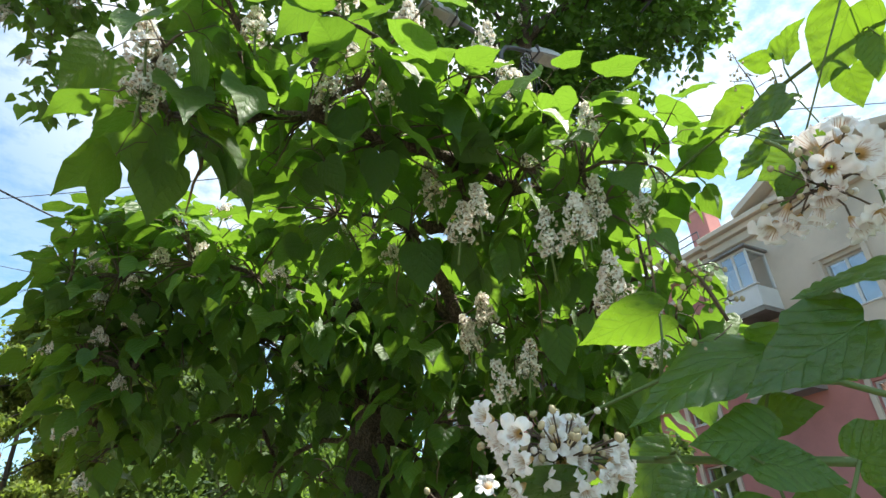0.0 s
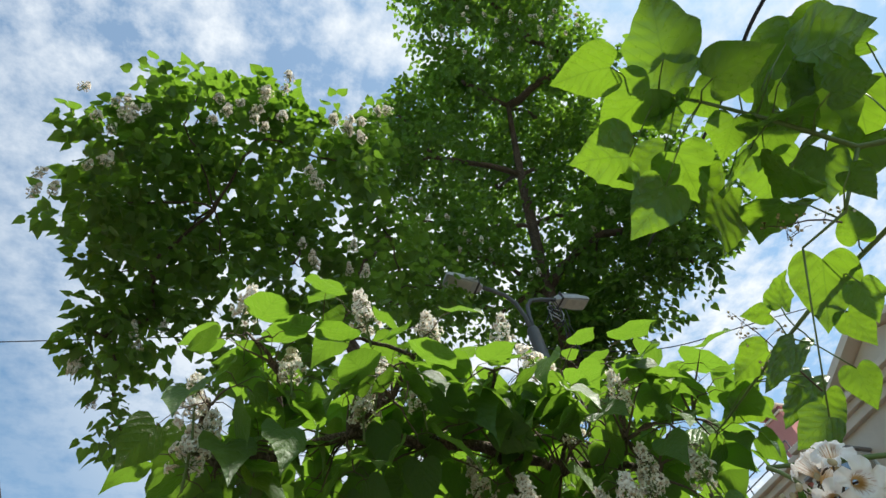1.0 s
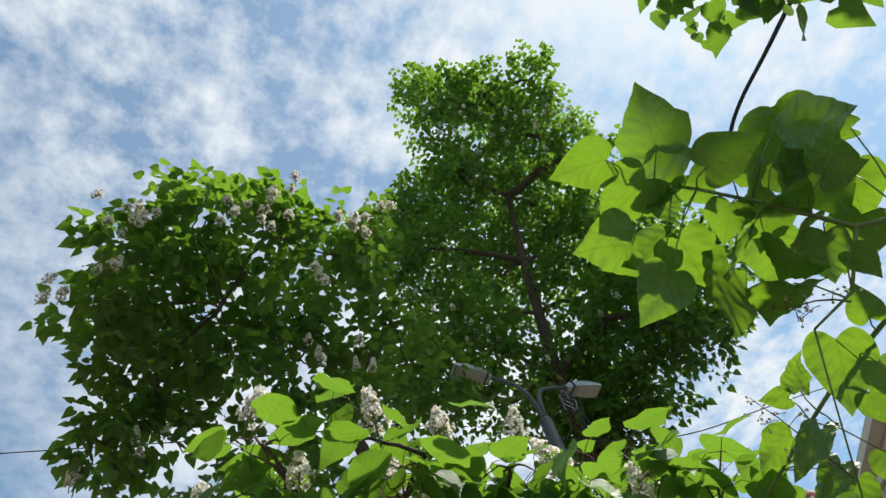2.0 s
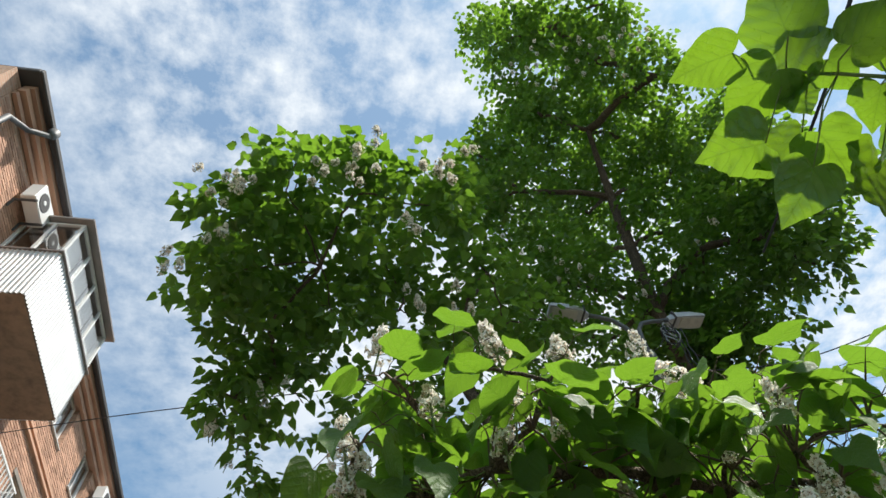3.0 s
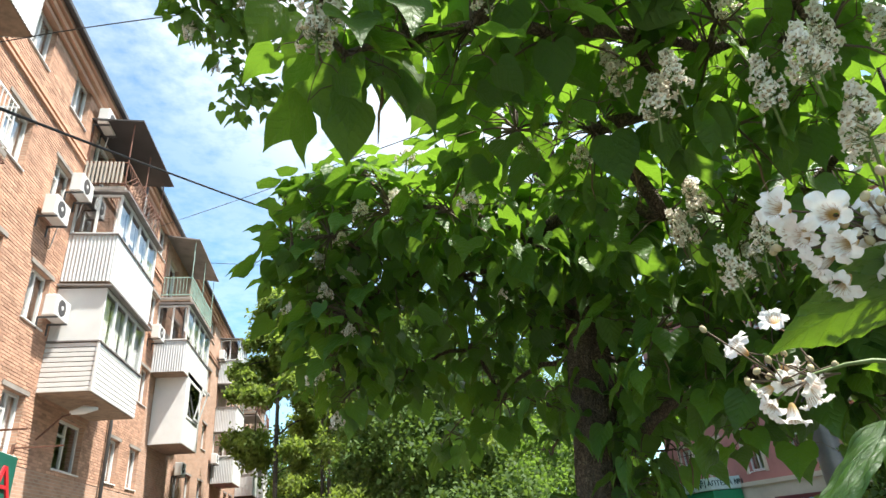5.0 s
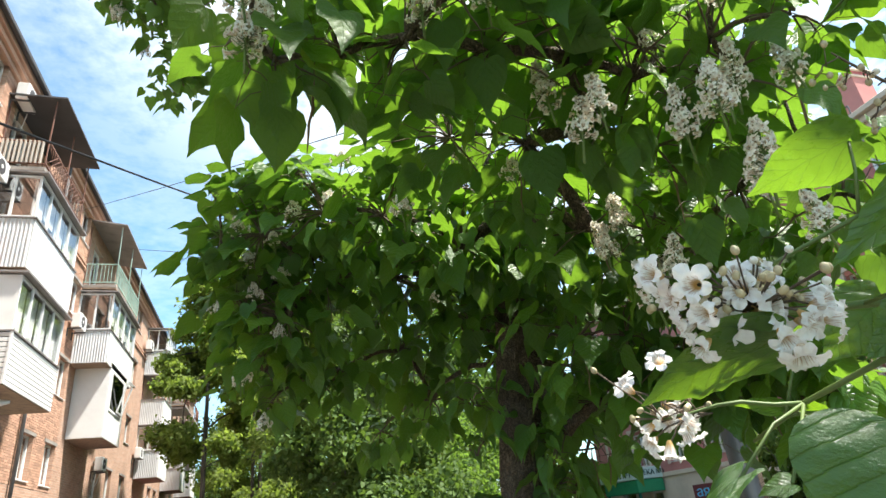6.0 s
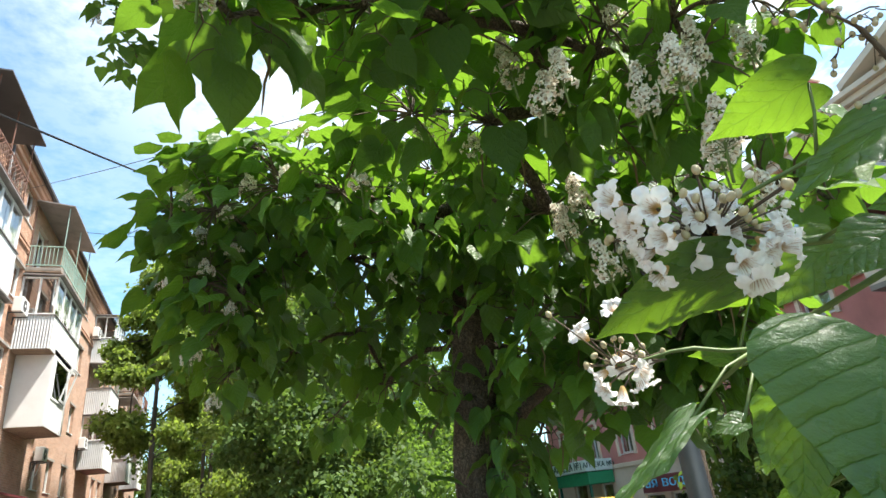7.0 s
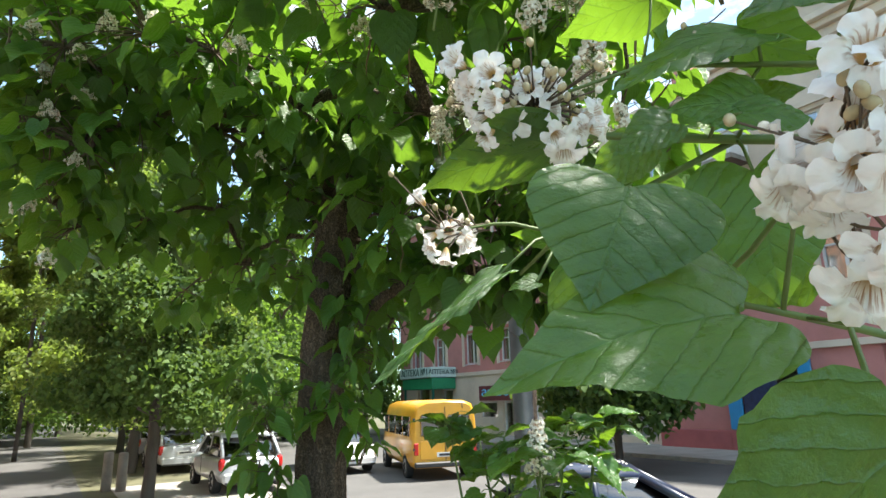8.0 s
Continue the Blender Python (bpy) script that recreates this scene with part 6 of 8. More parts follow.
SPRAY_C = [(0.52, 0.06, 1.80), (0.53, 0.08, 1.73), (0.54, 0.12, 1.74), (0.54, 0.08, 1.68), (0.55, 0.11, 1.76), (0.54, 0.06, 1.76), (0.56, 0.09, 1.77), (0.54, 0.13, 1.73), (0.55, 0.10, 1.66), (0.54, 0.07, 1.67), (0.56, 0.12, 1.72), (0.53, 0.06, 1.72), (0.57, 0.08, 1.80), (0.53, 0.05, 1.79), (0.56, 0.08, 1.80), (0.58, 0.08, 1.76), (0.56, 0.06, 1.80), (0.56, 0.13, 1.76), (0.58, 0.13, 1.76), (0.59, 0.09, 1.79), (0.58, 0.11, 1.65), (0.58, 0.14, 1.74), (0.60, 0.09, 1.79), (0.58, 0.09, 1.83)]
SPRAY_D = [(0.78, 0.05, 2.26), (0.78, 0.04, 2.21), (0.77, 0.08, 2.21), (0.81, 0.09, 2.14), (0.82, 0.14, 2.18), (0.80, 0.11, 2.19), (0.82, 0.20, 2.20), (0.79, 0.10, 2.28), (0.82, 0.17, 2.19), (0.82, 0.10, 2.20), (0.82, 0.05, 2.20), (0.82, 0.07, 2.15), (0.81, 0.08, 2.26), (0.81, 0.12, 2.24), (0.83, 0.18, 2.21)]


def spray(spots, foot, seed, eye, buds, big=1.0):
    """A spray of single flowers and buds on thin stalks that leave one foot on a stem."""
    r = random.Random(seed)
    foot = Vector(foot)
    hub = sum((Vector(s) for s in spots), Vector()) / len(spots)
    part("flower_stalk", tube(bmesh.new(), bow(foot, hub, 0.01, 5, 0.004, r), [0.0035, 0.003, 0.003, 0.0025, 0.002, 0.002], 6), STEM, YOUNG)
    for k, s in enumerate(spots):
        s = Vector(s)
        out = ((Vector(eye) - s).normalized() * r.uniform(0.15, 0.9) + (s - hub).normalized() * 0.9 + Vector((r.uniform(-0.4, 0.4), r.uniform(-0.4, 0.4), r.uniform(-0.6, 0.05)))).normalized()
        ob = new("flower", FLOWERS[(k + seed) % 6])
        ob.parent = YOUNG
        ob.matrix_basis = Matrix.Translation(s) @ out.to_track_quat("Z", "Y").to_matrix().to_4x4() @ Matrix.Rotation(r.uniform(0, 6), 4, "Z") @ Matrix.Scale(big * r.uniform(0.9, 1.1), 4)
        back = s - out * 0.018 * big
        part("flower_stalk", tube(bmesh.new(), bow(hub.lerp(foot, r.uniform(0, 0.4)), back, 0.006, 4, 0.003, r), 0.0013, 5), TWIG, YOUNG)
    for k in range(buds):
        s = hub + Vector((r.gauss(0, 0.035), r.gauss(0, 0.035), abs(r.gauss(0.0, 0.025))))
        ob = new("bud", BUD_MESH if r.random() < 0.82 else WHITE_BUD)
        ob.parent = YOUNG
        ob.matrix_basis = Matrix.Translation(s) @ Euler((r.uniform(-1, 1), r.uniform(-1, 1), 0)).to_matrix().to_4x4()
        part("flower_stalk", tube(bmesh.new(), [hub.lerp(s, 0.1), s], 0.0011, 4), TWIG, YOUNG)


spray(SPRAY_A, (0.66, 0.5, 2.0), 1, (0.10, -0.1, 1.77), 64)
spray(SPRAY_B, (0.80, 0.6, 1.86), 2, (0.10, -0.1, 1.77), 16)
spray(SPRAY_C, (0.70, 0.3, 1.70), 3, (0.13, -0.07, 1.6), 14, 1.3)
spray(SPRAY_D, (0.78, 0.14, 2.3), 4, (0.11, -0.18, 1.8), 22, 1.2)


def bud_spray(hub, foot, seed, reach, twig_count):
    """A bare airy spray: thin dark twigs that end in small round buds."""
    r = random.Random(seed)
    hub, foot = Vector(hub), Vector(foot)
    axis = (hub - foot).normalized()
    part("flower_stalk", tube(bmesh.new(), bow(foot, hub + axis * reach, 0.02, 6, 0.006, r), [0.003, 0.0028, 0.0025, 0.002, 0.0018, 0.0015, 0.001], 6), TWIG, YOUNG)
    for k in range(twig_count):
        s = (k + 0.5) / twig_count
        a = hub + axis * (reach * (2 * s - 1))
        d = Vector((r.gauss(0, 1), r.gauss(0, 1), r.gauss(0, 1) + 0.3))
        d = (d - axis * d.dot(axis) * 0.6).normalized()
        b = a + d * reach * r.uniform(0.35, 0.8) * (1.1 - 0.5 * s)
        part("flower_stalk", tube(bmesh.new(), bow(a, b, 0.004, 4, 0.003, r), 0.0011, 4), TWIG, YOUNG)
        for j in range(4):
            e = a.lerp(b, 0.55 + 0.15 * j) + Vector((r.gauss(0, 0.012), r.gauss(0, 0.012), r.gauss(0, 0.012)))
            ob = new("bud", BUD_MESH if r.random() < 0.85 else WHITE_BUD)
            ob.parent = YOUNG
            ob.matrix_basis = Matrix.Translation(e) @ Matrix.Scale(r.uniform(0.7, 1.0), 4)
            part("flower_stalk", tube(bmesh.new(), [a.lerp(b, 0.5 + 0.13 * j), e], 0.0008, 3), TWIG, YOUNG)


bud_spray((1.63, 0.50, 3.08), (1.74, 0.52, 2.91), 61, 0.13, 9)
bud_spray((1.48, 0.11, 3.11), (1.54, 0.05, 3.06), 62, 0.1, 7)
bud_spray((0.83, 0.34, 2.19), (0.87, 0.33, 2.13), 63, 0.09, 9)

# ---- street lamp ----
lamp = thing("street_lamp", "grey steel street lamp with two heads on curved arms", "street lamp")
FOOT, TOP = Vector((4.22, 4.78, GZ)), Vector((4.17, 4.72, 8.12))
part("pole", tube(bmesh.new(), [FOOT - Vector((0, 0, 0.05)), FOOT + Vector((0, 0, 1.2)), FOOT + Vector((0, 0, 1.22)), TOP, TOP + Vector((0, 0, 0.05)), TOP + Vector((0, 0, 0.075))], [0.118, 0.115, 0.105, 0.092, 0.085, 0.05], 20), GALV, lamp, "weathered grey tapered steel pole")
part("collar", tube(bmesh.new(), [FOOT + Vector((0, 0, 1.15)), FOOT + Vector((0, 0, 1.28))], 0.125, 20), GALV, lamp)
LENS = plain("lamp_lens", (0.42, 0.40, 0.36), 0.3, vary=0.25, scale=9)
for side, points in ((-1, ((4.15, 4.71, 8.1), (4.11, 4.70, 8.45), (4.03, 4.70, 8.72), (3.88, 4.70, 8.88), (3.68, 4.70, 8.95), (3.46, 4.70, 8.99))), (1, ((4.18, 4.71, 8.1), (4.19, 4.70, 8.45), (4.23, 4.70, 8.70), (4.33, 4.70, 8.86), (4.52, 4.70, 8.93), (4.86, 4.70, 9.0)))):
    part("arm", tube(bmesh.new(), points, 0.034, 12), GALV, lamp)
    m = Matrix.Translation(points[-1]) @ Matrix.Rotation(radians(-7 * side), 4, "Y") @ Matrix.Scale(side, 4, (1, 0, 0))
    # a flat tapering casing, its far end cut square, over a shallow lens tray
    bm = bmesh.new()
    rings = []
    for x, w, z0, z1 in ((-0.05, 0.045, -0.045, 0.045), (0.0, 0.075, -0.06, 0.065), (0.05, 0.11, -0.062, 0.085), (0.36, 0.13, -0.062, 0.09), (0.53, 0.125, -0.055, 0.06), (0.56, 0.115, -0.045, 0.04)):
        rings.append([bm.verts.new((x, w * cy, z0 + (z1 - z0) * cz)) for cy, cz in ((-1, 0), (1, 0), (1.03, 0.45), (0.72, 1), (-0.72, 1), (-1.03, 0.45))])
    for p, q in zip(rings, rings[1:]):
        for k in range(6):
            bm.faces.new((p[k], p[(k + 1) % 6], q[(k + 1) % 6], q[k]))
    bm.faces.new(rings[0][::-1])
    bm.faces.new(rings[-1])
    bmesh.ops.transform(bm, matrix=m, verts=bm.verts)
    bmesh.ops.recalc_face_normals(bm, faces=bm.faces)
    head = part("lamp_head", bm, LAMP_GREY, lamp, "flat grey lamp head")
    bm = boxes((0.13, 0.52, -0.10, 0.10, -0.078, -0.064), bevel=0.005)
    bmesh.ops.transform(bm, matrix=m, verts=bm.verts)
    part("lens", bm, LENS, head, "dull pale lens")
    bm = boxes((0.02, 0.05, -0.115, 0.115, -0.075, 0.09), bevel=0.004)
    bmesh.ops.transform(bm, matrix=m, verts=bm.verts)
    part("clamp", bm, DARK_ROOF, head, "dark hinge strap")
for s in range(5):
    r = random.Random(s)
    bm = tube(bmesh.new(), [Vector((4.62 + 0.10 * math.cos(k * 0.62 + s), 4.6 + 0.05 * math.sin(k * 0.9), 8.62 - 0.05 * s + 0.16 * math.sin(k * 0.62 + s))) for k in range(14)], 0.009, 6)
    part("cable_loop", bm, LAMP_GREY if s % 2 else CABLE, lamp, "loose loop of grey cable" if s == 1 else "")
for s in range(3):
    part("hanging_wire", tube(bmesh.new(), bow((4.7 + 0.08 * s, 4.62, 8.7), (4.72 + 0.06 * s, 4.7, 7.9 - 0.1 * s), -0.05, 6, 0.02, random.Random(s)), 0.009, 6), CABLE, lamp)
part("wire", tube(bmesh.new(), bow((4.62, 4.6, 8.7), (4.2, 4.72, 8.2), -0.12, 6), 0.008, 6), CABLE, lamp)


def cable(label, points, r, seg=6, n=24):
    """A hanging cable through a few points."""
    pts = [Vector(p) for p in points]
    fine = []
    for i in range(len(pts) - 1):
        p0, p1, p2, p3 = pts[max(i - 1, 0)], pts[i], pts[i + 1], pts[min(i + 2, len(pts) - 1)]
        for k in range(n):
            s = k / n
            fine.append(0.5 * (2 * p1 + (p2 - p0) * s + (2 * p0 - 5 * p1 + 4 * p2 - p3) * s * s + (3 * p1 - p0 - 3 * p2 + p3) * s ** 3))
    fine.append(pts[-1])
    ob = new("cable", mesh_of("cable", tube(bmesh.new(), fine, r, seg), CABLE))
    return tagged(ob, label, "cable")


cable("thick black cable hanging across the street", [(-2.82, 1.82, 3.87), (-2.63, 3.69, 4.82), (-2.52, 4.47, 5.17), (-2.02, 6.45, 5.98), (-0.89, 9.52, 7.14), (0.71, 13.27, 8.66), (5.13, 19.17, 11.19)], 0.014)
cable("thin wire from the brick house to the trees", [(-6.15, 8.39, 9.49), (-3.67, 6.95, 8.66), (-1.82, 6.02, 8.14), (0.40, 4.83, 7.43), (2.13, 4.00, 7.04)], 0.008)
cable("thin wire over the far roofs", [(-6.96, 22.06, 13.56), (-2.73, 15.27, 10.82), (-0.32, 10.82, 8.91), (2.34, 7.50, 7.88)], 0.009)
cable("thin wire behind the trees", [(-9.47, 35.15, 18.28), (-4.08, 28.79, 15.07), (1.19, 23.64, 12.45)], 0.014)
cable("thin wire from the lamp to the pink house", [(4.13, 4.86, 7.92), (5.96, 4.35, 7.72), (8.07, 3.66, 8.15), (12.77, 2.33, 9.24)], 0.009)
cable("black overhead cable pair above the path", [(5.59, 3.20, 8.67), (4.29, 0.67, 7.28), (3.63, -0.12, 6.62), (3.27, -0.66, 6.14), (2.72, -1.42, 5.40)], 0.018)

# ---- details on the brick house ----
for y, z in ((6.25, 13.5), (15.75, 13.5), (13.95, 9.42), (15.0, 10.72), (15.0, 7.25), (23.35, 9.4), (29.0, 5.1), (36.7, 6.5), (36.6, 12.4), (45.4, 9.3)):
    air_conditioner(y, z)
pipe = thing("drainpipe", "grey tin drainpipe bent under the eaves", "drainpipe")
part("pipe", tube(bmesh.new(), [(-6.52, 4.95, 14.62), (-6.52, 4.95, 14.45), (-6.80, 4.75, 14.2), (-6.82, 4.3, 13.7), (-6.82, 4.25, 12.5), (-6.82, 4.25, 0.2)], 0.06, 12), GALV, pipe)
part("pipe_funnel", tube(bmesh.new(), [(-6.52, 4.95, 14.42), (-6.52, 4.95, 14.5), (-6.52, 4.95, 14.66)], [0.062, 0.1, 0.12], 12), GALV, pipe)
pipe = thing("drainpipe", "grey tin drainpipe on the brick wall between balconies", "drainpipe")
part("pipe", tube(bmesh.new(), [(-6.85, 20.35, 14.5), (-6.85, 20.35, 8), (-6.85, 20.35, 0.2)], 0.055, 10), GALV, pipe)
wl = thing("wall_lamp", "white lamp head on a dark curved wall bracket", "lamp")
part("bracket", tube(bmesh.new(), [(-6.95, 15.9, 4.6), (-6.8, 15.9, 4.75), (-6.55, 16.1, 5.15), (-6.3, 16.3, 5.3)], 0.022, 8), RUST, wl)
part("lamp_head", tube(bmesh.new(), [(-6.42, 16.2, 5.26), (-6.2, 16.4, 5.36), (-5.95, 16.6, 5.42)], [0.05, 0.11, 0.04], 10), WHITE, wl)
for y, z in ((13.1, 4.3), (14.9, 4.25), (8.4, 11.6), (8.7, 11.3)):
    ob = new("wall_bracket", mesh_of("wall_bracket", boxes((-6.95, -5.9, y - 0.02, y + 0.02, z, z + 0.03), (-6.95, -6.9, y - 0.03, y + 0.03, z - 0.1, z + 0.1)), RUST))
    tagged(ob, "thin dark iron bracket sticking out of the wall", "bracket")


def writing(body, size, material, name="lettering", depth=0.02):
    c = bpy.data.curves.new(name, "FONT")
    c.body, c.size, c.extrude, c.align_x, c.align_y = body, size, depth, "CENTER", "CENTER"
    c.materials.append(material)
    return new(name, c)


sign = thing("shop_sign", "dark green sign board with large red letters", "sign")
sign.matrix_basis = Matrix.Translation((-5.81, 11.83, 3.24)) @ Matrix.Rotation(radians(95), 4, "Z")
part("board", boxes((-4.1, 1.02, -0.06, 0.06, -0.5, 0.5), bevel=0.015), SIGN_GREEN, sign)
t = writing("АПТЕКА", 0.72, SIGN_RED)
t.parent = sign
t.matrix_basis = Matrix.Translation((-1.55, -0.07, -0.02)) @ Matrix.Rotation(radians(90), 4, "X") @ Matrix.Diagonal((1.72, 1, 1, 1))
part("bracket", boxes((0.9, 0.96, 0.06, 1.05, 0.36, 0.40)), RUST, sign)
part("bracket", boxes((-2.0, -1.94, 0.06, 1.0, 0.36, 0.40)), RUST, sign)
# shop fronts under maroon canopies
for k in range(7):
    y = 25.6 + 4.5 * k
    aw = thing("shop_canopy", "maroon sheet canopy over a dark shop front", "canopy", "shop canopies of the brick house")
    bm = bmesh.new()
    q = [(WX, y, 3.75), (WX + 1.3, y, 3.35), (WX + 1.3, y + 4.3, 3.35), (WX, y + 4.3, 3.75)]
    lo, hi = [bm.verts.new(p) for p in q], [bm.verts.new((p[0], p[1], p[2] + 0.07)) for p in q]
    bm.faces.new(lo[::-1]), bm.faces.new(hi)
    for i in range(4):
        bm.faces.new((lo[i], lo[(i + 1) % 4], hi[(i + 1) % 4], hi[i]))
    part("canopy", bm, MAROON, aw)
    part("fascia", boxes((WX + 1.27, WX + 1.31, y, y + 4.3, 3.05, 3.34)), (MAROON, RUST, GREY_SHEET)[k % 3], aw)
    part("bracket", boxes((WX, WX + 1.2, y + 0.1, y + 0.14, 3.26, 3.3)), GALV, aw)
    part("bracket", boxes((WX, WX + 1.2, y + 4.1, y + 4.14, 3.26, 3.3)), GALV, aw)
    ob = new("shop_window_%d" % k)
    tagged(ob, "dark glazed shop front in a white frame", "shop window", kind="structure")
    part("window_frame", boxes((WX - 0.2, WX - 0.12, y + 0.4, y + 0.48, 0.5, 2.9), (WX - 0.2, WX - 0.12, y + 3.72, y + 3.8, 0.5, 2.9), (WX - 0.2, WX - 0.12, y + 1.9, y + 1.98, 0.5, 2.9), (WX - 0.2, WX - 0.12, y + 0.48, y + 3.72, 2.82, 2.9)), WHITE, ob)
    g = part("pane", boxes((WX - 0.17, WX - 0.16, y + 0.48, y + 3.72, 0.5, 2.82)), GLASS, ob)

# ---- the pink corner house ----
before_east = set(scene.objects)
EX, EZ = 17.5, 11.15
WINS_E = [(y, z, h) for z, h in ((3.2, 1.5), (6.0, 1.5), (8.65, 1.45)) for y in (12.9, 15.6, 18.4, 21.4, 24.2, 27.0, 29.4)]
WINS_E += [(y, z, 1.45) for z in (4.3, 7.7) for y in (-7.0, -3.6, -0.4, 3.0, 6.95)]
HOLES_E = [(y - 0.55, y + 0.55, z, z + h) for y, z, h in WINS_E] + [(13.45, 17.4, 0.14, 2.5), (18.2, 19.3, 0.14, 2.2), (20.9, 21.9, 0.14, 1.4), (22.3, 23.6, 0.7, 1.4), (25.9, 26.9, 0.14, 2.05), (28.2, 29.4, 0.8, 2.2), (8.6, 10.6, 0.5, 2.3), (3.0, 6.5, 0.6, 2.6)]
# cream below the band and on the corner block, pink above
wall_with_openings("wall_east_upper", EX, 10.7, 31.0, 2.75, EZ, [h for h in HOLES_E if h[2] > 3 and h[0] > 10.7], 0.5, PINK, "pink rendered wall of the old corner house", -1)
wall_with_openings("wall_east_lower", EX - 0.02, 13.3, 31.0, -0.25, 2.75, [h for h in HOLES_E if h[2] < 3 and h[0] > 13.3], 0.5, CREAM, "cream rendered ground floor with shop doors", -1)
wall_with_openings("wall_east_pink", EX - 0.012, 10.7, 13.3, -0.25, 2.75, [], 0.5, PINK, "pink rendered pier beside the passage", -1)
wall_with_openings("wall_east_corner", EX - 0.35, -14.0, 10.7, 6.7, EZ + 0.4, [h for h in HOLES_E if h[2] > 6.7 and h[1] < 10.7], 0.5, CREAM, "cream upper storey of the corner block", -1)
wall_with_openings("wall_east_corner_low", EX - 0.33, -14.0, 10.7, -0.25, 6.7, [h for h in HOLES_E if h[2] < 6.7 and h[1] < 10.7], 0.5, PINK, "pink lower storeys of the corner block", -1)
tagged(new("wall_east_inner", mesh_of("wall_east_inner", boxes((EX + 1.9, EX + 2.1, -14, 31, 0, EZ), *[(EX + 0.52, EX + 1.9, -14, 31, z, z + 0.2) for z in (2.6, 5.75, 10.3)]), ROOM)), "dim rooms behind the windows", "wall", kind="structure")
tagged(new("wall_east_end", mesh_of("wall_east_end", boxes((EX, EX + 11, 31.004, 31.4, -0.25, EZ), (EX, EX + 11, -14.4, -14.004, -0.25, EZ)), PINK)), "plain pink end wall", "wall", kind="structure")
trim = tagged(new("trim_cornice"), "cream moulded cornice and bands of the pink house", "trim", kind="structure")
for y0, y1, x in ((10.75, 31.2, EX), (-14.2, 10.72, EX - 0.35)):
    part("cornice", boxes((x - 0.55, x + 0.3, y0, y1, EZ + 0.25, EZ + 0.42), (x - 0.36, x + 0.3, y0, y1, EZ + 0.05, EZ + 0.246), (x - 0.2, x - 0.01, y0, y1, EZ - 0.22, EZ + 0.046), bevel=0.015), CREAM, trim)
    part("band", boxes((x - 0.10, x - 0.022, y0, y1, 2.62, 2.8), bevel=0.01), CREAM, trim)
    part("band", boxes((x - 0.16, x - 0.01, y0, y1, 6.7, 6.95), bevel=0.015), CREAM, trim)
part("plinth", boxes((EX - 0.42, EX - 0.04, 10.72, 13.2, -0.2, 0.45), (EX - 0.45, EX - 0.352, 3, 10.70, -0.2, 0.45), bevel=0.01), PINK_DEEP, trim, "deep pink plinth")
part("pilaster", boxes((EX - 0.14, EX - 0.03, 13.18, 13.5, -0.2, 3.0), bevel=0.01), CREAM, trim)
for k in range(34):
    part("dentil", boxes((EX - 0.56, EX - 0.36, -3 + 0.4 * k, -2.82 + 0.4 * k, EZ + 0.1, EZ + 0.24)), CREAM, trim)
# pediment over the corner block
bm = bmesh.new()
for a, b in (((9.2, EZ + 0.42), (6.6, EZ + 1.5)), ((6.6, EZ + 1.5), (4.0, EZ + 0.42))):
    q = [(EX - 0.95, a[0], a[1]), (EX - 0.95, b[0], b[1]), (EX - 0.95, b[0], b[1] + 0.22), (EX - 0.95, a[0], a[1] + 0.22)]
    f = [bm.verts.new(p) for p in q]
    g = [bm.verts.new((p[0] + 0.9, p[1], p[2])) for p in q]
    bm.faces.new(f), bm.faces.new(g[::-1])
    for i in range(4):
        bm.faces.new((f[i], g[i], g[(i + 1) % 4], f[(i + 1) % 4]))
part("pediment", bm, CREAM, trim)
bm = bmesh.new()
tri = [(9.0, EZ + 0.42), (6.6, EZ + 1.42), (4.2, EZ + 0.42)]
f = [bm.verts.new((EX - 0.45, y, z)) for y, z in tri]
g = [bm.verts.new((EX - 0.15, y, z)) for y, z in tri]
bm.faces.new(f), bm.faces.new(g[::-1])
for i in range(3):
    bm.faces.new((f[i], g[i], g[(i + 1) % 3], f[(i + 1) % 3]))
part("pediment_field", bm, CREAM, trim)
for i, (y, z, h) in enumerate(WINS_E):
    ob = make_window(1.1, h, "window_%d" % (100 + i), i % 2)
    x = EX if y > 10.7 else EX - 0.35
    ob.matrix_basis = Matrix.Translation((x + 0.16, y, z)) @ Matrix.Rotation(math.pi, 4, "Z")
    part("surround", boxes((0.155, 0.24, -0.7, -0.56, -0.1, h + 0.12), (0.155, 0.24, 0.56, 0.7, -0.1, h + 0.12), (0.155, 0.26, -0.75, 0.75, h + 0.12, h + 0.26)), CREAM, ob, "cream window surround")
    tagged(ob, "white-framed window with a cream moulded surround", "window", "windows of the pink house", "structure")
bay = thing("glazed_balcony", "white-framed glazed balcony under the cornice", "balcony")
part("slab", boxes((EX - 1.35, EX - 0.36, 8.95, 10.35, 8.22, 8.36)), CONCRETE, bay)
part("parapet", boxes((EX - 1.35, EX - 1.3, 8.95, 10.35, 8.37, 9.02), (EX - 1.29, EX - 0.36, 10.3, 10.35, 8.37, 9.02), (EX - 1.29, EX - 0.36, 8.95, 9.0, 8.37, 9.02), (EX - 1.4, EX - 1.25, 8.9, 10.4, 9.024, 9.07), bevel=0.008), WHITE, bay)
for y in (8.95, 9.4, 9.84, 10.28):
    part("window_frame", boxes((EX - 1.35, EX - 1.29, y, y + 0.07, 9.075, 10.25)), WHITE, bay)
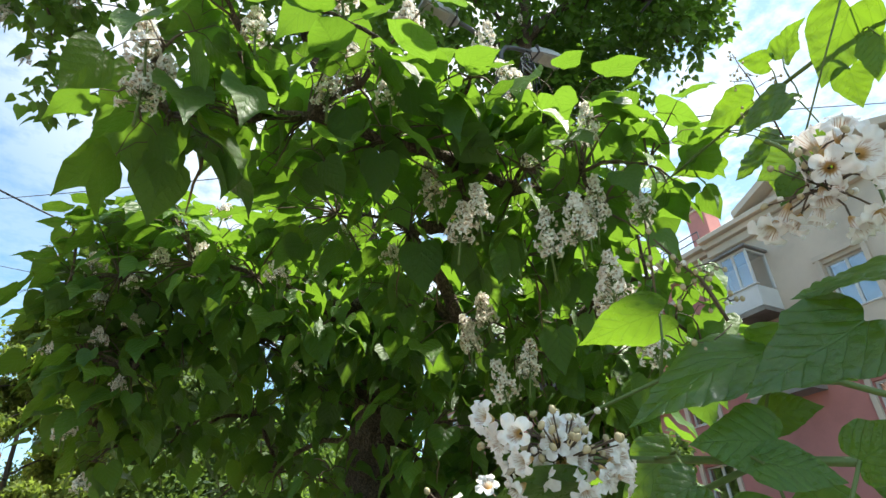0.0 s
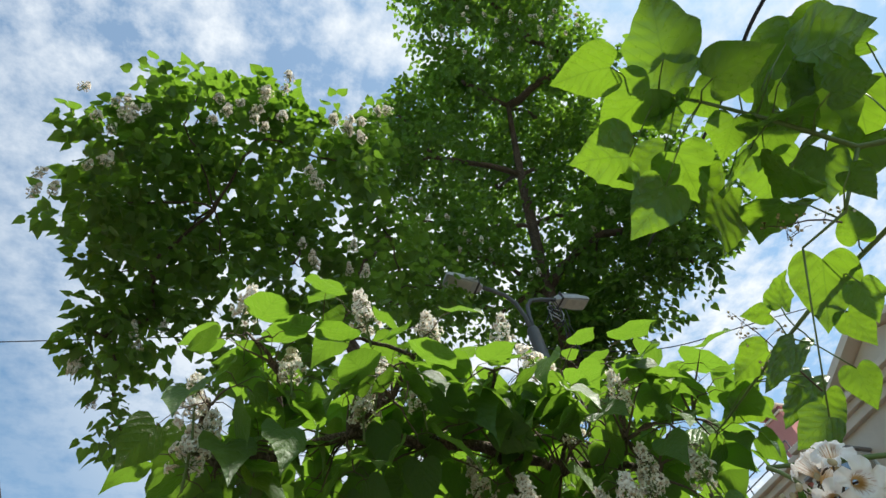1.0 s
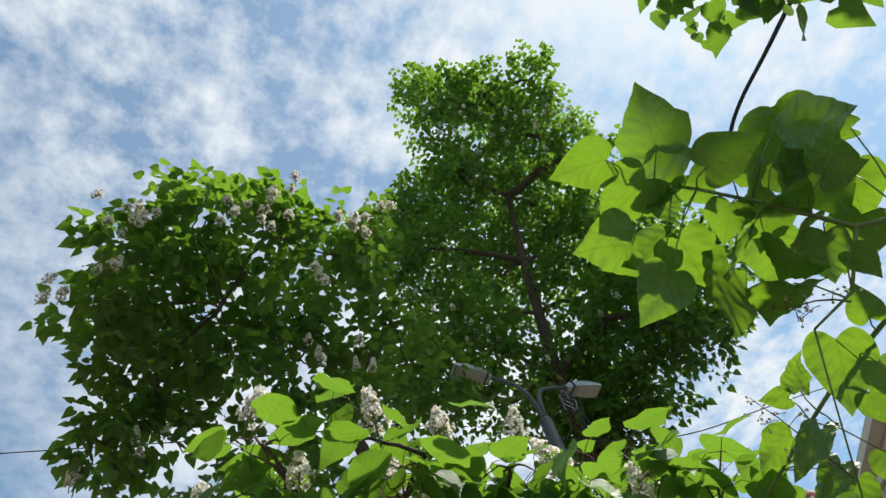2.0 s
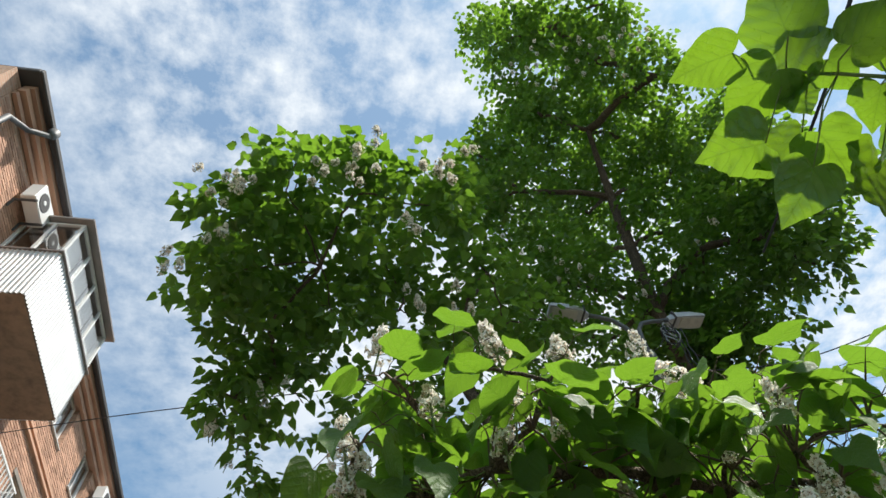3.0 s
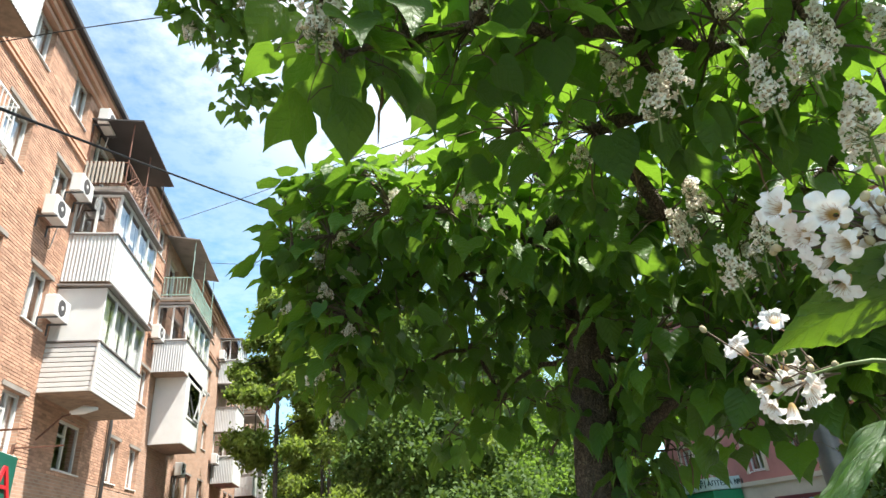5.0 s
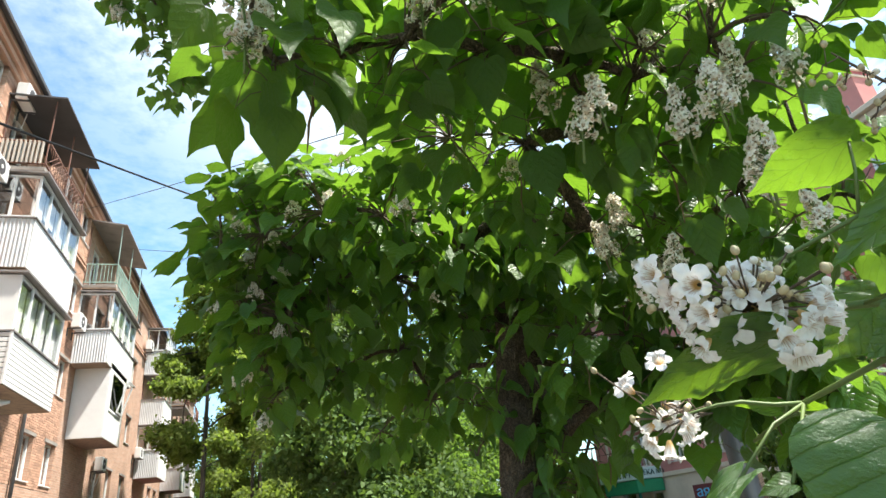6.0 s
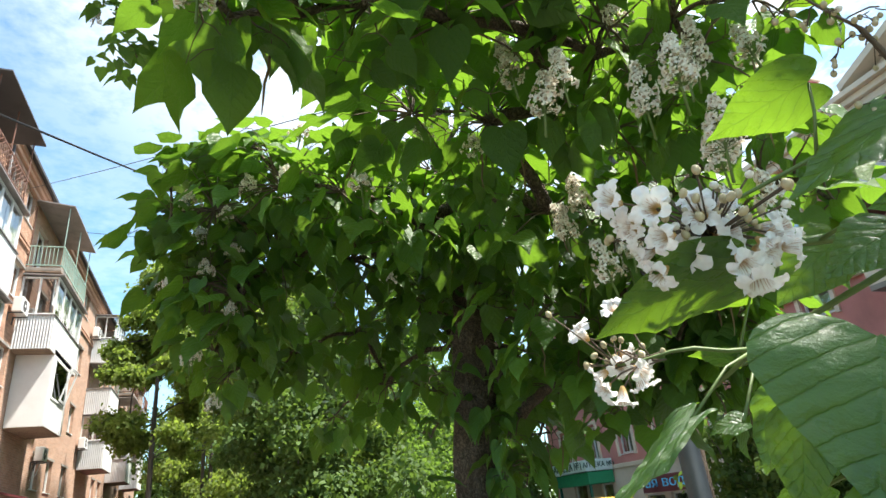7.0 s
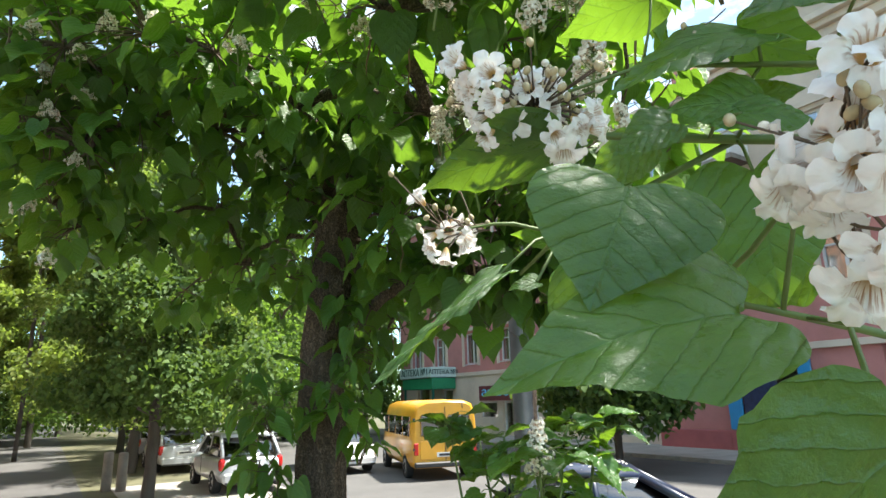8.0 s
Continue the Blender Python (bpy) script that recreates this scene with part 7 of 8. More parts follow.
for y in (8.95, 10.28):
    part("window_frame", boxes((EX - 1.28, EX - 0.36, y, y + 0.07, 10.18, 10.25), (EX - 0.45, EX - 0.36, y, y + 0.07, 9.075, 10.175)), WHITE, bay)
    part("pane", boxes((EX - 1.28, EX - 0.46, y + 0.03, y + 0.037, 9.075, 10.175)), GLASS, bay)
part("window_frame", boxes((EX - 1.352, EX - 1.288, 9.022, 10.278, 10.18, 10.252)), WHITE, bay)
for a, b in ((9.02, 9.4), (9.47, 9.84), (9.91, 10.28)):
    part("pane", boxes((EX - 1.325, EX - 1.318, a, b, 9.075, 10.18)), GLASS, bay)
part("canopy", boxes((EX - 1.5, EX - 0.36, 8.85, 10.45, 10.26, 10.33)), GREY_SHEET, bay)
# a smaller glazed bay below it, under a bowed maroon hood
bay = thing("glazed_balcony", "small white-framed bay window under a bowed maroon hood", "balcony")
bm = bmesh.new()
rim = []
for k in range(9):
    u = k / 8
    y, z = 8.36 + 1.98 * u, 7.55 + 0.42 * math.sin(math.pi * u) ** 0.7
    rim.append([bm.verts.new(p) for p in ((EX - 1.45, y, z - 0.1), (EX - 0.36, y, z + 0.06), (EX - 0.36, y, z), (EX - 1.45, y, z - 0.16))])
for a, b in zip(rim, rim[1:]):
    for i in range(4):
        bm.faces.new((a[i], b[i], b[(i + 1) % 4], a[(i + 1) % 4]))
bm.faces.new(rim[0]), bm.faces.new(rim[-1][::-1])
part("hood", bm, MAROON, bay, "bowed maroon sheet hood")
part("slab", boxes((EX - 1.1, EX - 0.36, 8.6, 10.45, 5.86, 6.0)), CONCRETE, bay)
part("parapet", boxes((EX - 1.1, EX - 1.05, 8.6, 10.45, 6.004, 6.68), (EX - 1.045, EX - 0.36, 10.4, 10.45, 6.004, 6.68)), CREAM, bay)
for y in (8.6, 9.2, 9.8, 10.38):
    part("window_frame", boxes((EX - 1.1, EX - 1.04, y, y + 0.07, 6.684, 7.44)), WHITE, bay)
part("window_frame", boxes((EX - 1.102, EX - 1.038, 8.602, 10.448, 7.442, 7.5)), WHITE, bay)
for a, b in ((8.67, 9.2), (9.27, 9.8), (9.87, 10.38)):
    part("pane", boxes((EX - 1.075, EX - 1.068, a, b, 6.684, 7.44)), GLASS, bay)
chim = thing("chimney", "pink brick chimney with a pale cap and dark flue holes", "chimney")
part("shaft", boxes((EX + 0.6, EX + 1.4, 11.05, 11.85, EZ + 0.42, EZ + 2.4), bevel=0.012), PINK, chim)
part("neck", boxes((EX + 0.55, EX + 1.45, 11.0, 11.9, EZ + 2.404, EZ + 2.48), bevel=0.01), CREAM, chim)
part("cap", boxes((EX + 0.52, EX + 1.5, 10.95, 11.95, EZ + 2.62, EZ + 2.72), bevel=0.02), CREAM, chim)
for y in (11.06, 11.42, 11.78):
    part("pier", boxes((EX + 0.62, EX + 1.38, y - 0.05, y + 0.05, EZ + 2.484, EZ + 2.616)), PINK_DEEP, chim)
rail = thing("roof_railing", "thin grey steel railing along the roof edge", "railing")
for k in range(18):
    part("post", boxes((EX - 0.4, EX - 0.37, 10.9 + 1.1 * k, 10.93 + 1.1 * k, EZ + 0.42, EZ + 1.0)), GALV, rail)
part("rail", boxes((EX - 0.41, EX - 0.38, 10.9, 30, EZ + 0.98, EZ + 1.01)), GALV, rail)
part("rail", boxes((EX - 0.41, EX - 0.38, 10.9, 30, EZ + 0.7, EZ + 0.73)), GALV, rail)
tagged(new("roof_east", mesh_of("roof_east", boxes((EX - 0.3, EX + 11, -14.3, 31.3, EZ + 0.43, EZ + 0.55)), GREY_SHEET)), "low grey sheet roof of the pink house", "roof", kind="structure")
# pharmacy porch and signs
porch = thing("shop_porch", "green pharmacy porch with a white lettered sign box", "porch")
part("canopy", boxes((EX - 1.5, EX - 0.1, 25.5, 28.5, 2.05, 2.6), bevel=0.03), plain("porch_green", (0.02, 0.24, 0.11), 0.5, vary=0.2), porch)
part("sign_box", boxes((EX - 1.6, EX - 0.1, 25.45, 28.6, 2.62, 3.12), bevel=0.02), plain("sign_pale", (0.55, 0.68, 0.66), 0.4, vary=0.1), porch, "pale sign box")
part("post", boxes((EX - 1.45, EX - 1.35, 25.55, 25.65, -0.1, 2.05)), SIGN_GREEN, porch)
part("post", boxes((EX - 1.45, EX - 1.35, 28.3, 28.4, -0.1, 2.05)), SIGN_GREEN, porch)
DARKTEXT = plain("sign_text_dark", (0.01, 0.06, 0.05), 0.5, vary=0.1)
t = writing("АПТЕКА №1", 0.30, DARKTEXT)
t.parent = porch
t.matrix_basis = Matrix.Translation((EX - 0.85, 25.445, 2.87)) @ Matrix.Rotation(radians(90), 4, "X")
t = writing("АПТЕКА №1", 0.46, DARKTEXT)
t.parent = porch
t.matrix_basis = Matrix.Translation((EX - 1.605, 27.05, 2.87)) @ Matrix.Rotation(radians(-90), 4, "Z") @ Matrix.Rotation(radians(90), 4, "X")
ws = thing("shop_sign", "maroon shop sign with looping pale blue letters", "sign")
ws.matrix_basis = Matrix.Translation((EX - 0.42, 21.35, 1.77)) @ Matrix.Rotation(radians(-90), 4, "Z")
part("board", boxes((-1.7, 1.7, -0.06, 0.06, -0.33, 0.33), bevel=0.015), MAROON, ws)
part("bracket", boxes((-1.2, -1.16, 0.06, 0.41, -0.02, 0.02)), RUST, ws)
part("bracket", boxes((1.16, 1.2, 0.06, 0.41, -0.02, 0.02)), RUST, ws)
t = writing("ая вода", 0.56, plain("sign_text_blue", (0.15, 0.55, 0.85), 0.4, vary=0.1))
t.parent = ws
t.matrix_basis = Matrix.Translation((0.0, -0.065, 0.04)) @ Matrix.Rotation(radians(90), 4, "X") @ Matrix.Diagonal((1.45, 1, 1, 1))
for y0, y1, z0, z1 in ((18.2, 19.3, 0.14, 2.2), (20.9, 21.9, 0.14, 1.4), (22.3, 23.6, 0.7, 1.4), (25.9, 26.9, 0.14, 2.05), (28.2, 29.4, 0.8, 2.2)):
    ob = new("shop_door_%d" % int(y0))
    tagged(ob, "shop door and window in a white frame", "door", kind="structure")
    part("door_frame", boxes((EX + 0.1, EX + 0.18, y0, y0 + 0.08, z0, z1), (EX + 0.1, EX + 0.18, y1 - 0.08, y1, z0, z1), (EX + 0.1, EX + 0.18, y0 + 0.08, y1 - 0.08, z1 - 0.08, z1)), WHITE, ob)
    g = part("pane", boxes((EX + 0.13, EX + 0.14, y0 + 0.08, y1 - 0.08, z0, z1 - 0.08)), GLASS, ob)
poster = tagged(new("poster"), "white shop poster with red and black bars of print", "poster")
part("sheet", boxes((EX - 0.06, EX - 0.03, 19.5, 20.7, 0.35, 1.38)), WHITE, poster)
part("print_bar", boxes((EX - 0.068, EX - 0.061, 19.65, 20.55, 1.08, 1.24)), DARKTEXT, poster)
part("print_bar", boxes((EX - 0.068, EX - 0.061, 19.65, 20.55, 0.6, 0.85)), SIGN_RED, poster)
blue = thing("blue_storefront", "bright blue storefront panels with dark posters", "shop front")
BLUE = plain("blue_panel", (0.03, 0.25, 0.50), 0.4, vary=0.15)
part("panel", boxes((EX - 0.46, EX - 0.38, 10.25, 10.68, 0.5, 2.5), bevel=0.01), BLUE, blue)
part("panel", boxes((EX - 0.46, EX - 0.38, 8.2, 8.55, 0.5, 2.5), bevel=0.01), BLUE, blue)
part("fascia", boxes((EX - 0.5, EX - 0.38, 8.2, 10.68, 2.5, 2.85), bevel=0.01), BLUE, blue)
part("poster", boxes((EX - 0.42, EX - 0.36, 9.2, 10.2, 0.6, 2.3)), plain("poster_dark", (0.03, 0.04, 0.09), 0.4, vary=0.6, scale=9), blue)
g = part("pane", boxes((EX - 0.3, EX - 0.29, 8.6, 9.15, 0.5, 2.3)), GLASS, blue)

# the house was laid out from the walk's eye at a closer scale: set it at its true size and distance
GROW = Matrix.Translation((0.13, -0.07, 1.6)) @ Matrix.Scale(1.22, 4) @ Matrix.Translation((-0.13, 0.07, -1.6))
for ob in set(scene.objects) - before_east:
    if ob.parent is None:
        ob.matrix_basis = GROW @ ob.matrix_basis

# ---- parked vehicles ----
def paint(name, colour):
    m, nt, p, out = nodes_of(name)
    n = noise_node(nt, 1.5, 5.0)
    r = ramp_node(nt, n.outputs["Fac"], [(0.35, tuple(c * 0.8 for c in colour)), (0.7, colour)])
    nt.links.new(r.outputs[0], p.inputs["Base Color"])
    p.inputs["Roughness"].default_value, p.inputs["Coat Weight"].default_value = 0.35, 0.6
    return m


TYRE = plain("rubber", (0.02, 0.02, 0.02), 0.85, vary=0.3)
ALLOY = plain("wheel_alloy", (0.4, 0.4, 0.41), 0.35, 0.8, vary=0.2)
AUTO_GLASS = glass_material("car_glass", (0.03, 0.036, 0.036), 0.25)
LIGHT_RED = plain("tail_light_red", (0.50, 0.015, 0.012), 0.2, vary=0.15)
TRIM_BLACK = plain("black_plastic", (0.03, 0.03, 0.03), 0.6, vary=0.2)
PLATE = plain("number_plate", (0.7, 0.7, 0.68), 0.4, vary=0.1)


def loft(stations):
    """A closed body through rings of (y, half width, points of (share of width, z))."""
    bm = bmesh.new()
    rings = []
    for y, w, prof in stations:
        right = [(s * w, z) for s, z in prof]
        ring = right + [(-x, z) for x, z in right[::-1]]
        rings.append([bm.verts.new((x, y, z)) for x, z in ring])
    n = len(rings[0])
    for a, b in zip(rings, rings[1:]):
        for k in range(n):
            bm.faces.new((a[k], b[k], b[(k + 1) % n], a[(k + 1) % n])).smooth = True
    bm.faces.new(rings[0])
    bm.faces.new(rings[-1][::-1])
    bmesh.ops.recalc_face_normals(bm, faces=bm.faces)
    return bm


def wheel(parent, x, y, r, w=0.2):
    bm = bmesh.new()
    side = 1 if x > 0 else -1
    tube(bm, [(x - side * w, y, r), (x - side * (w - 0.03), y, r), (x - side * 0.03, y, r), (x, y, r)], [r * 0.93, r, r, r * 0.93], 24)
    wh = part("wheel", bm, TYRE, parent)
    bm = tube(bmesh.new(), [(x - side * 0.01, y, r), (x + side * 0.012, y, r)], [r * 0.66, r * 0.6], 20)
    part("rim", bm, ALLOY, wh)
    for k in range(5):
        a = 6.2832 * k / 5
        part("spoke", tube(bmesh.new(), [(x + side * 0.014, y, r), (x + side * 0.014, y + 0.58 * r * math.cos(a), r + 0.58 * r * math.sin(a))], 0.022, 6), TRIM_BLACK, wh)


def round_off(ob, levels=1):
    """Soften a pressed-steel shell."""
    m = ob.modifiers.new("rounding", "SUBSURF")
    m.levels = m.render_levels = levels
    return ob


def car(name, label, at, turn, colour, length=4.0, width=1.68, height=1.5, hatch=True):
    """A parked car; its rear faces -y before the turn."""
    ob = thing(name, label, "car", "parked cars")
    hw, zb, belt, top = width / 2, 0.22, height * 0.62, height
    low = [(0.0, zb), (0.86, zb), (0.97, zb + 0.16), (1.0, zb + 0.36), (0.985, belt - 0.1), (0.93, belt), (0.0, belt + 0.01)]

    def st(y, w, dz=0.0, db=0.0):
        return (y, hw * w, [(s, z + (dz if z > 0.5 else db)) for s, z in low])

    L = length
    body = loft([st(0.0, 0.80, -0.22 if not hatch else -0.06, 0.14), st(0.06, 0.93, -0.04, 0.06), st(0.3, 0.99), st(1.0, 1.0), st(L * 0.5, 1.0), st(L * 0.7, 1.0, -0.02), st(L * 0.86, 0.97, -0.12), st(L - 0.12, 0.86, -0.24, 0.05), st(L, 0.7, -0.34, 0.14)])
    round_off(part("body", body, colour, ob))
    # cabin: roof and pillars over a darker band of glass
    y0, y1 = (0.10, L * 0.80) if hatch else (0.55, L * 0.72)
    ry0, ry1 = (0.62, L * 0.56) if hatch else (1.25, L * 0.5)
    gl = [(0.0, belt), (0.92, belt), (0.80, top - 0.06), (0.0, top - 0.05)]

    def cab(y, w, t):
        return (y, hw * w, [(s, z if z < belt + 0.01 else belt + (z - belt) * t) for s, z in gl])

    glass = part("window_glass", loft([cab(y0, 0.9, 0.03), cab(ry0, 0.97, 0.98), cab((ry0 + ry1) / 2, 1.0, 1.0), cab(ry1, 0.98, 0.97), cab(y1, 0.9, 0.03)]), AUTO_GLASS, ob, "dark tinted car glass")
    part("roof", loft([(ry0 - 0.10, hw * 0.72, [(0, top - 0.10), (1, top - 0.11), (0.95, top - 0.05), (0, top - 0.03)]), (ry0 + 0.12, hw * 0.80, [(0, top - 0.06), (1, top - 0.07), (0.93, top - 0.01), (0, top + 0.01)]), ((ry0 + ry1) / 2, hw * 0.82, [(0, top - 0.05), (1, top - 0.06), (0.93, top), (0, top + 0.02)]), (ry1 + 0.05, hw * 0.78, [(0, top - 0.09), (1, top - 0.1), (0.93, top - 0.04), (0, top - 0.02)])]), colour, ob)
    for s in (1, -1):
        for ya, za, yb, zb2 in ((y0, belt, ry0, top - 0.05), (y1, belt, ry1, top - 0.06), ((ry0 + ry1) / 2 + 0.05, belt, (ry0 + ry1) / 2, top - 0.05)):
            part("pillar", tube(bmesh.new(), [(s * hw * 0.86, ya, za - 0.02), (s * hw * 0.79, yb, zb2)], [0.05, 0.04], 6), colour, ob)
        round_off(part("tail_light", boxes((min(s * hw * 0.76, s * hw * 0.97), max(s * hw * 0.76, s * hw * 0.97), 0.02, 0.26, belt - 0.33, belt + (-0.02 if hatch else -0.12)), bevel=0.05), LIGHT_RED, ob, "red tail light"), 2)
        part("mirror", boxes((min(s * hw * 0.98, s * hw * 1.16), max(s * hw * 0.98, s * hw * 1.16), y1 - 0.32, y1 - 0.2, belt, belt + 0.13), bevel=0.02), colour, ob)
        part("door_handle", boxes((s * hw * 0.985 - 0.012, s * hw * 0.985 + 0.012, L * 0.42, L * 0.47, belt - 0.14, belt - 0.11)), colour, ob)
        part("door_seam", boxes((s * hw - 0.004, s * hw + 0.003, L * 0.5, L * 0.506, zb + 0.2, belt - 0.05)), TRIM_BLACK, ob)
        wheel(ob, s * hw * 0.985, L * 0.18, 0.30)
        wheel(ob, s * hw * 0.985, L * 0.80, 0.30)
    part("bumper", boxes((-hw * 0.86, hw * 0.86, -0.07, 0.06, 0.28, 0.52), bevel=0.04), colour, ob)
    part("bumper_strip", boxes((-hw * 0.8, hw * 0.8, -0.078, 0.0, 0.26, 0.33), bevel=0.015), TRIM_BLACK, ob, "black lower bumper strip")
    part("number_plate", boxes((-0.26, 0.26, -0.085, -0.072, 0.6 if hatch else 0.36, 0.72 if hatch else 0.48)), PLATE, ob, "pale plate with dark bars")
    part("plate_bar", boxes((-0.2, 0.2, -0.09, -0.086, 0.63 if hatch else 0.39, 0.69 if hatch else 0.45)), TRIM_BLACK, ob)
    ob.matrix_basis = Matrix.Translation((*at, GZ)) @ Matrix.Rotation(radians(turn), 4, "Z")
    return ob


SILVER, WHITE_CAR, YELLOW, BLUE_CAR, GREY_CAR = paint("paint_silver", (0.50, 0.52, 0.54)), paint("paint_white", (0.75, 0.75, 0.75)), paint("paint_yellow", (0.72, 0.36, 0.02)), paint("paint_dark_blue", (0.012, 0.02, 0.05)), paint("paint_grey", (0.28, 0.29, 0.30))
car("hatchback", "silver hatchback with red tail lights parked by the trees", (4.68, 15.9), 0, SILVER, 3.9, 1.66, 1.45)
car("estate_car", "silver estate car parked before the hatchback", (4.25, 22.3), 0, SILVER, 4.3, 1.7, 1.48)
car("estate_car", "grey car parked further up the street", (4.3, 28.3), 0, GREY_CAR, 4.2, 1.7, 1.45)
car("sedan", "white sedan parked on the street", (8.2, 17.6), -6, WHITE_CAR, 4.4, 1.7, 1.45, hatch=False)
car("sedan", "dark blue sedan strewn with fallen petals", (3.85, 6.0), -130, BLUE_CAR, 4.3, 1.7, 1.46, hatch=False)
PETAL_RNG = random.Random(77)
bm = bmesh.new()
for k in range(150):
    x, y, z = PETAL_RNG.uniform(-0.6, 0.6), PETAL_RNG.uniform(1.3, 2.1), 1.478
    if k % 3 == 0:
        x, y, z = PETAL_RNG.uniform(-0.7, 0.7), PETAL_RNG.uniform(0.16, 0.5), 0.915
    z -= 0.03 * (x / 0.6) ** 2
    a, e = PETAL_RNG.uniform(0, 6.28), PETAL_RNG.uniform(0.009, 0.02)
    rim = [bm.verts.new((x + e * q * math.cos(a + 1.05 * i), y + e * q * math.sin(a + 1.05 * i), z + PETAL_RNG.uniform(0.002, 0.016))) for i, q in enumerate((1.2, 0.8, 1.0, 1.2, 0.7, 0.9))]
    hub = bm.verts.new((x, y, z))
    for i in range(6):
        bm.faces.new((hub, rim[i], rim[(i + 1) % 6])).smooth = True
fallen = tagged(new("fallen_petals", mesh_of("fallen_petals", bm, PETAL)), "white fallen petals strewn over the dark blue car", "petals", kind="stuff")
fallen.matrix_basis = Matrix.Translation((3.85, 6.0, GZ)) @ Matrix.Rotation(radians(-130), 4, "Z")
car("sedan", "white car parked far up the street", (11.7, 36), 0, WHITE_CAR, 4.3, 1.7, 1.45, hatch=False)


def minibus(at, turn):
    """A yellow route minibus with its rear towards -y."""
    ob = thing("minibus", "yellow minibus with dark windows seen from behind", "minibus")
    hw, L, H = 0.95, 5.4, 2.15
    prof = [(0.0, 0.34), (0.9, 0.34), (0.98, 0.5), (1.0, 1.1), (0.95, 1.75), (0.86, 2.02), (0.6, 2.12), (0.0, H)]

    def st(y, w, k=1.0):
        return (y, hw * w, [(s, 0.34 + (z - 0.34) * k) for s, z in prof])

    part("body", loft([st(0.0, 0.93, 0.96), st(0.1, 1.0), st(2.0, 1.0), st(3.9, 1.0), st(4.3, 0.97, 0.93), st(4.75, 0.93, 0.55), st(5.25, 0.86, 0.45), st(L, 0.74, 0.3)]), YELLOW, ob)
    for x0, x1 in ((-0.72, -0.07), (0.07, 0.72)):
        part("rear_window", boxes((x0, x1, -0.02, 0.03, 1.16, 1.74), bevel=0.04), AUTO_GLASS, ob, "dark rear door window")
        part("door_panel", boxes((x0 - 0.02, x1 + 0.02, -0.012, 0.03, 0.55, 1.05), bevel=0.02), YELLOW, ob)
    part("door_seam", boxes((-0.008, 0.008, -0.016, 0.02, 0.42, 1.95)), TRIM_BLACK, ob)
    for s in (1, -1):
        for a, b in ((0.35, 1.25), (1.35, 2.3), (2.4, 3.3), (3.45, 4.1)):
            part("side_window", boxes((s * hw - 0.06 if s > 0 else -hw - 0.004, s * hw + 0.004 if s > 0 else -hw + 0.06, a, b, 1.14, 1.70), bevel=0.03), AUTO_GLASS, ob, "dark side window")
        part("tail_light", boxes((min(s * 0.78, s * 0.9), max(s * 0.78, s * 0.9), -0.03, 0.05, 0.68, 1.0), bevel=0.02), LIGHT_RED, ob, "red tail light")
        wheel(ob, s * 0.95, 1.0, 0.33)
        wheel(ob, s * 0.95, 4.2, 0.33)
    part("bumper", boxes((-0.9, 0.9, -0.14, 0.02, 0.36, 0.5), bevel=0.03), TRIM_BLACK, ob)
    part("number_plate", boxes((-0.26, 0.26, -0.03, -0.02, 0.62, 0.74)), PLATE, ob)
    part("plate_bar", boxes((-0.2, 0.2, -0.036, -0.031, 0.65, 0.71)), TRIM_BLACK, ob)
    part("hinge", boxes((-0.93, -0.86, -0.03, 0.01, 0.8, 0.86), (-0.93, -0.86, -0.03, 0.01, 1.6, 1.66), (0.86, 0.93, -0.03, 0.01, 0.8, 0.86)), TRIM_BLACK, ob)
    part("ladder_rail", tube(bmesh.new(), [(0.5, -0.03, 2.05), (0.5, -0.06, 1.9)], 0.012, 6), GALV, ob)
    ob.matrix_basis = Matrix.Translation((*at, GZ)) @ Matrix.Rotation(radians(turn), 4, "Z")


minibus((9.6, 14.55), -17)


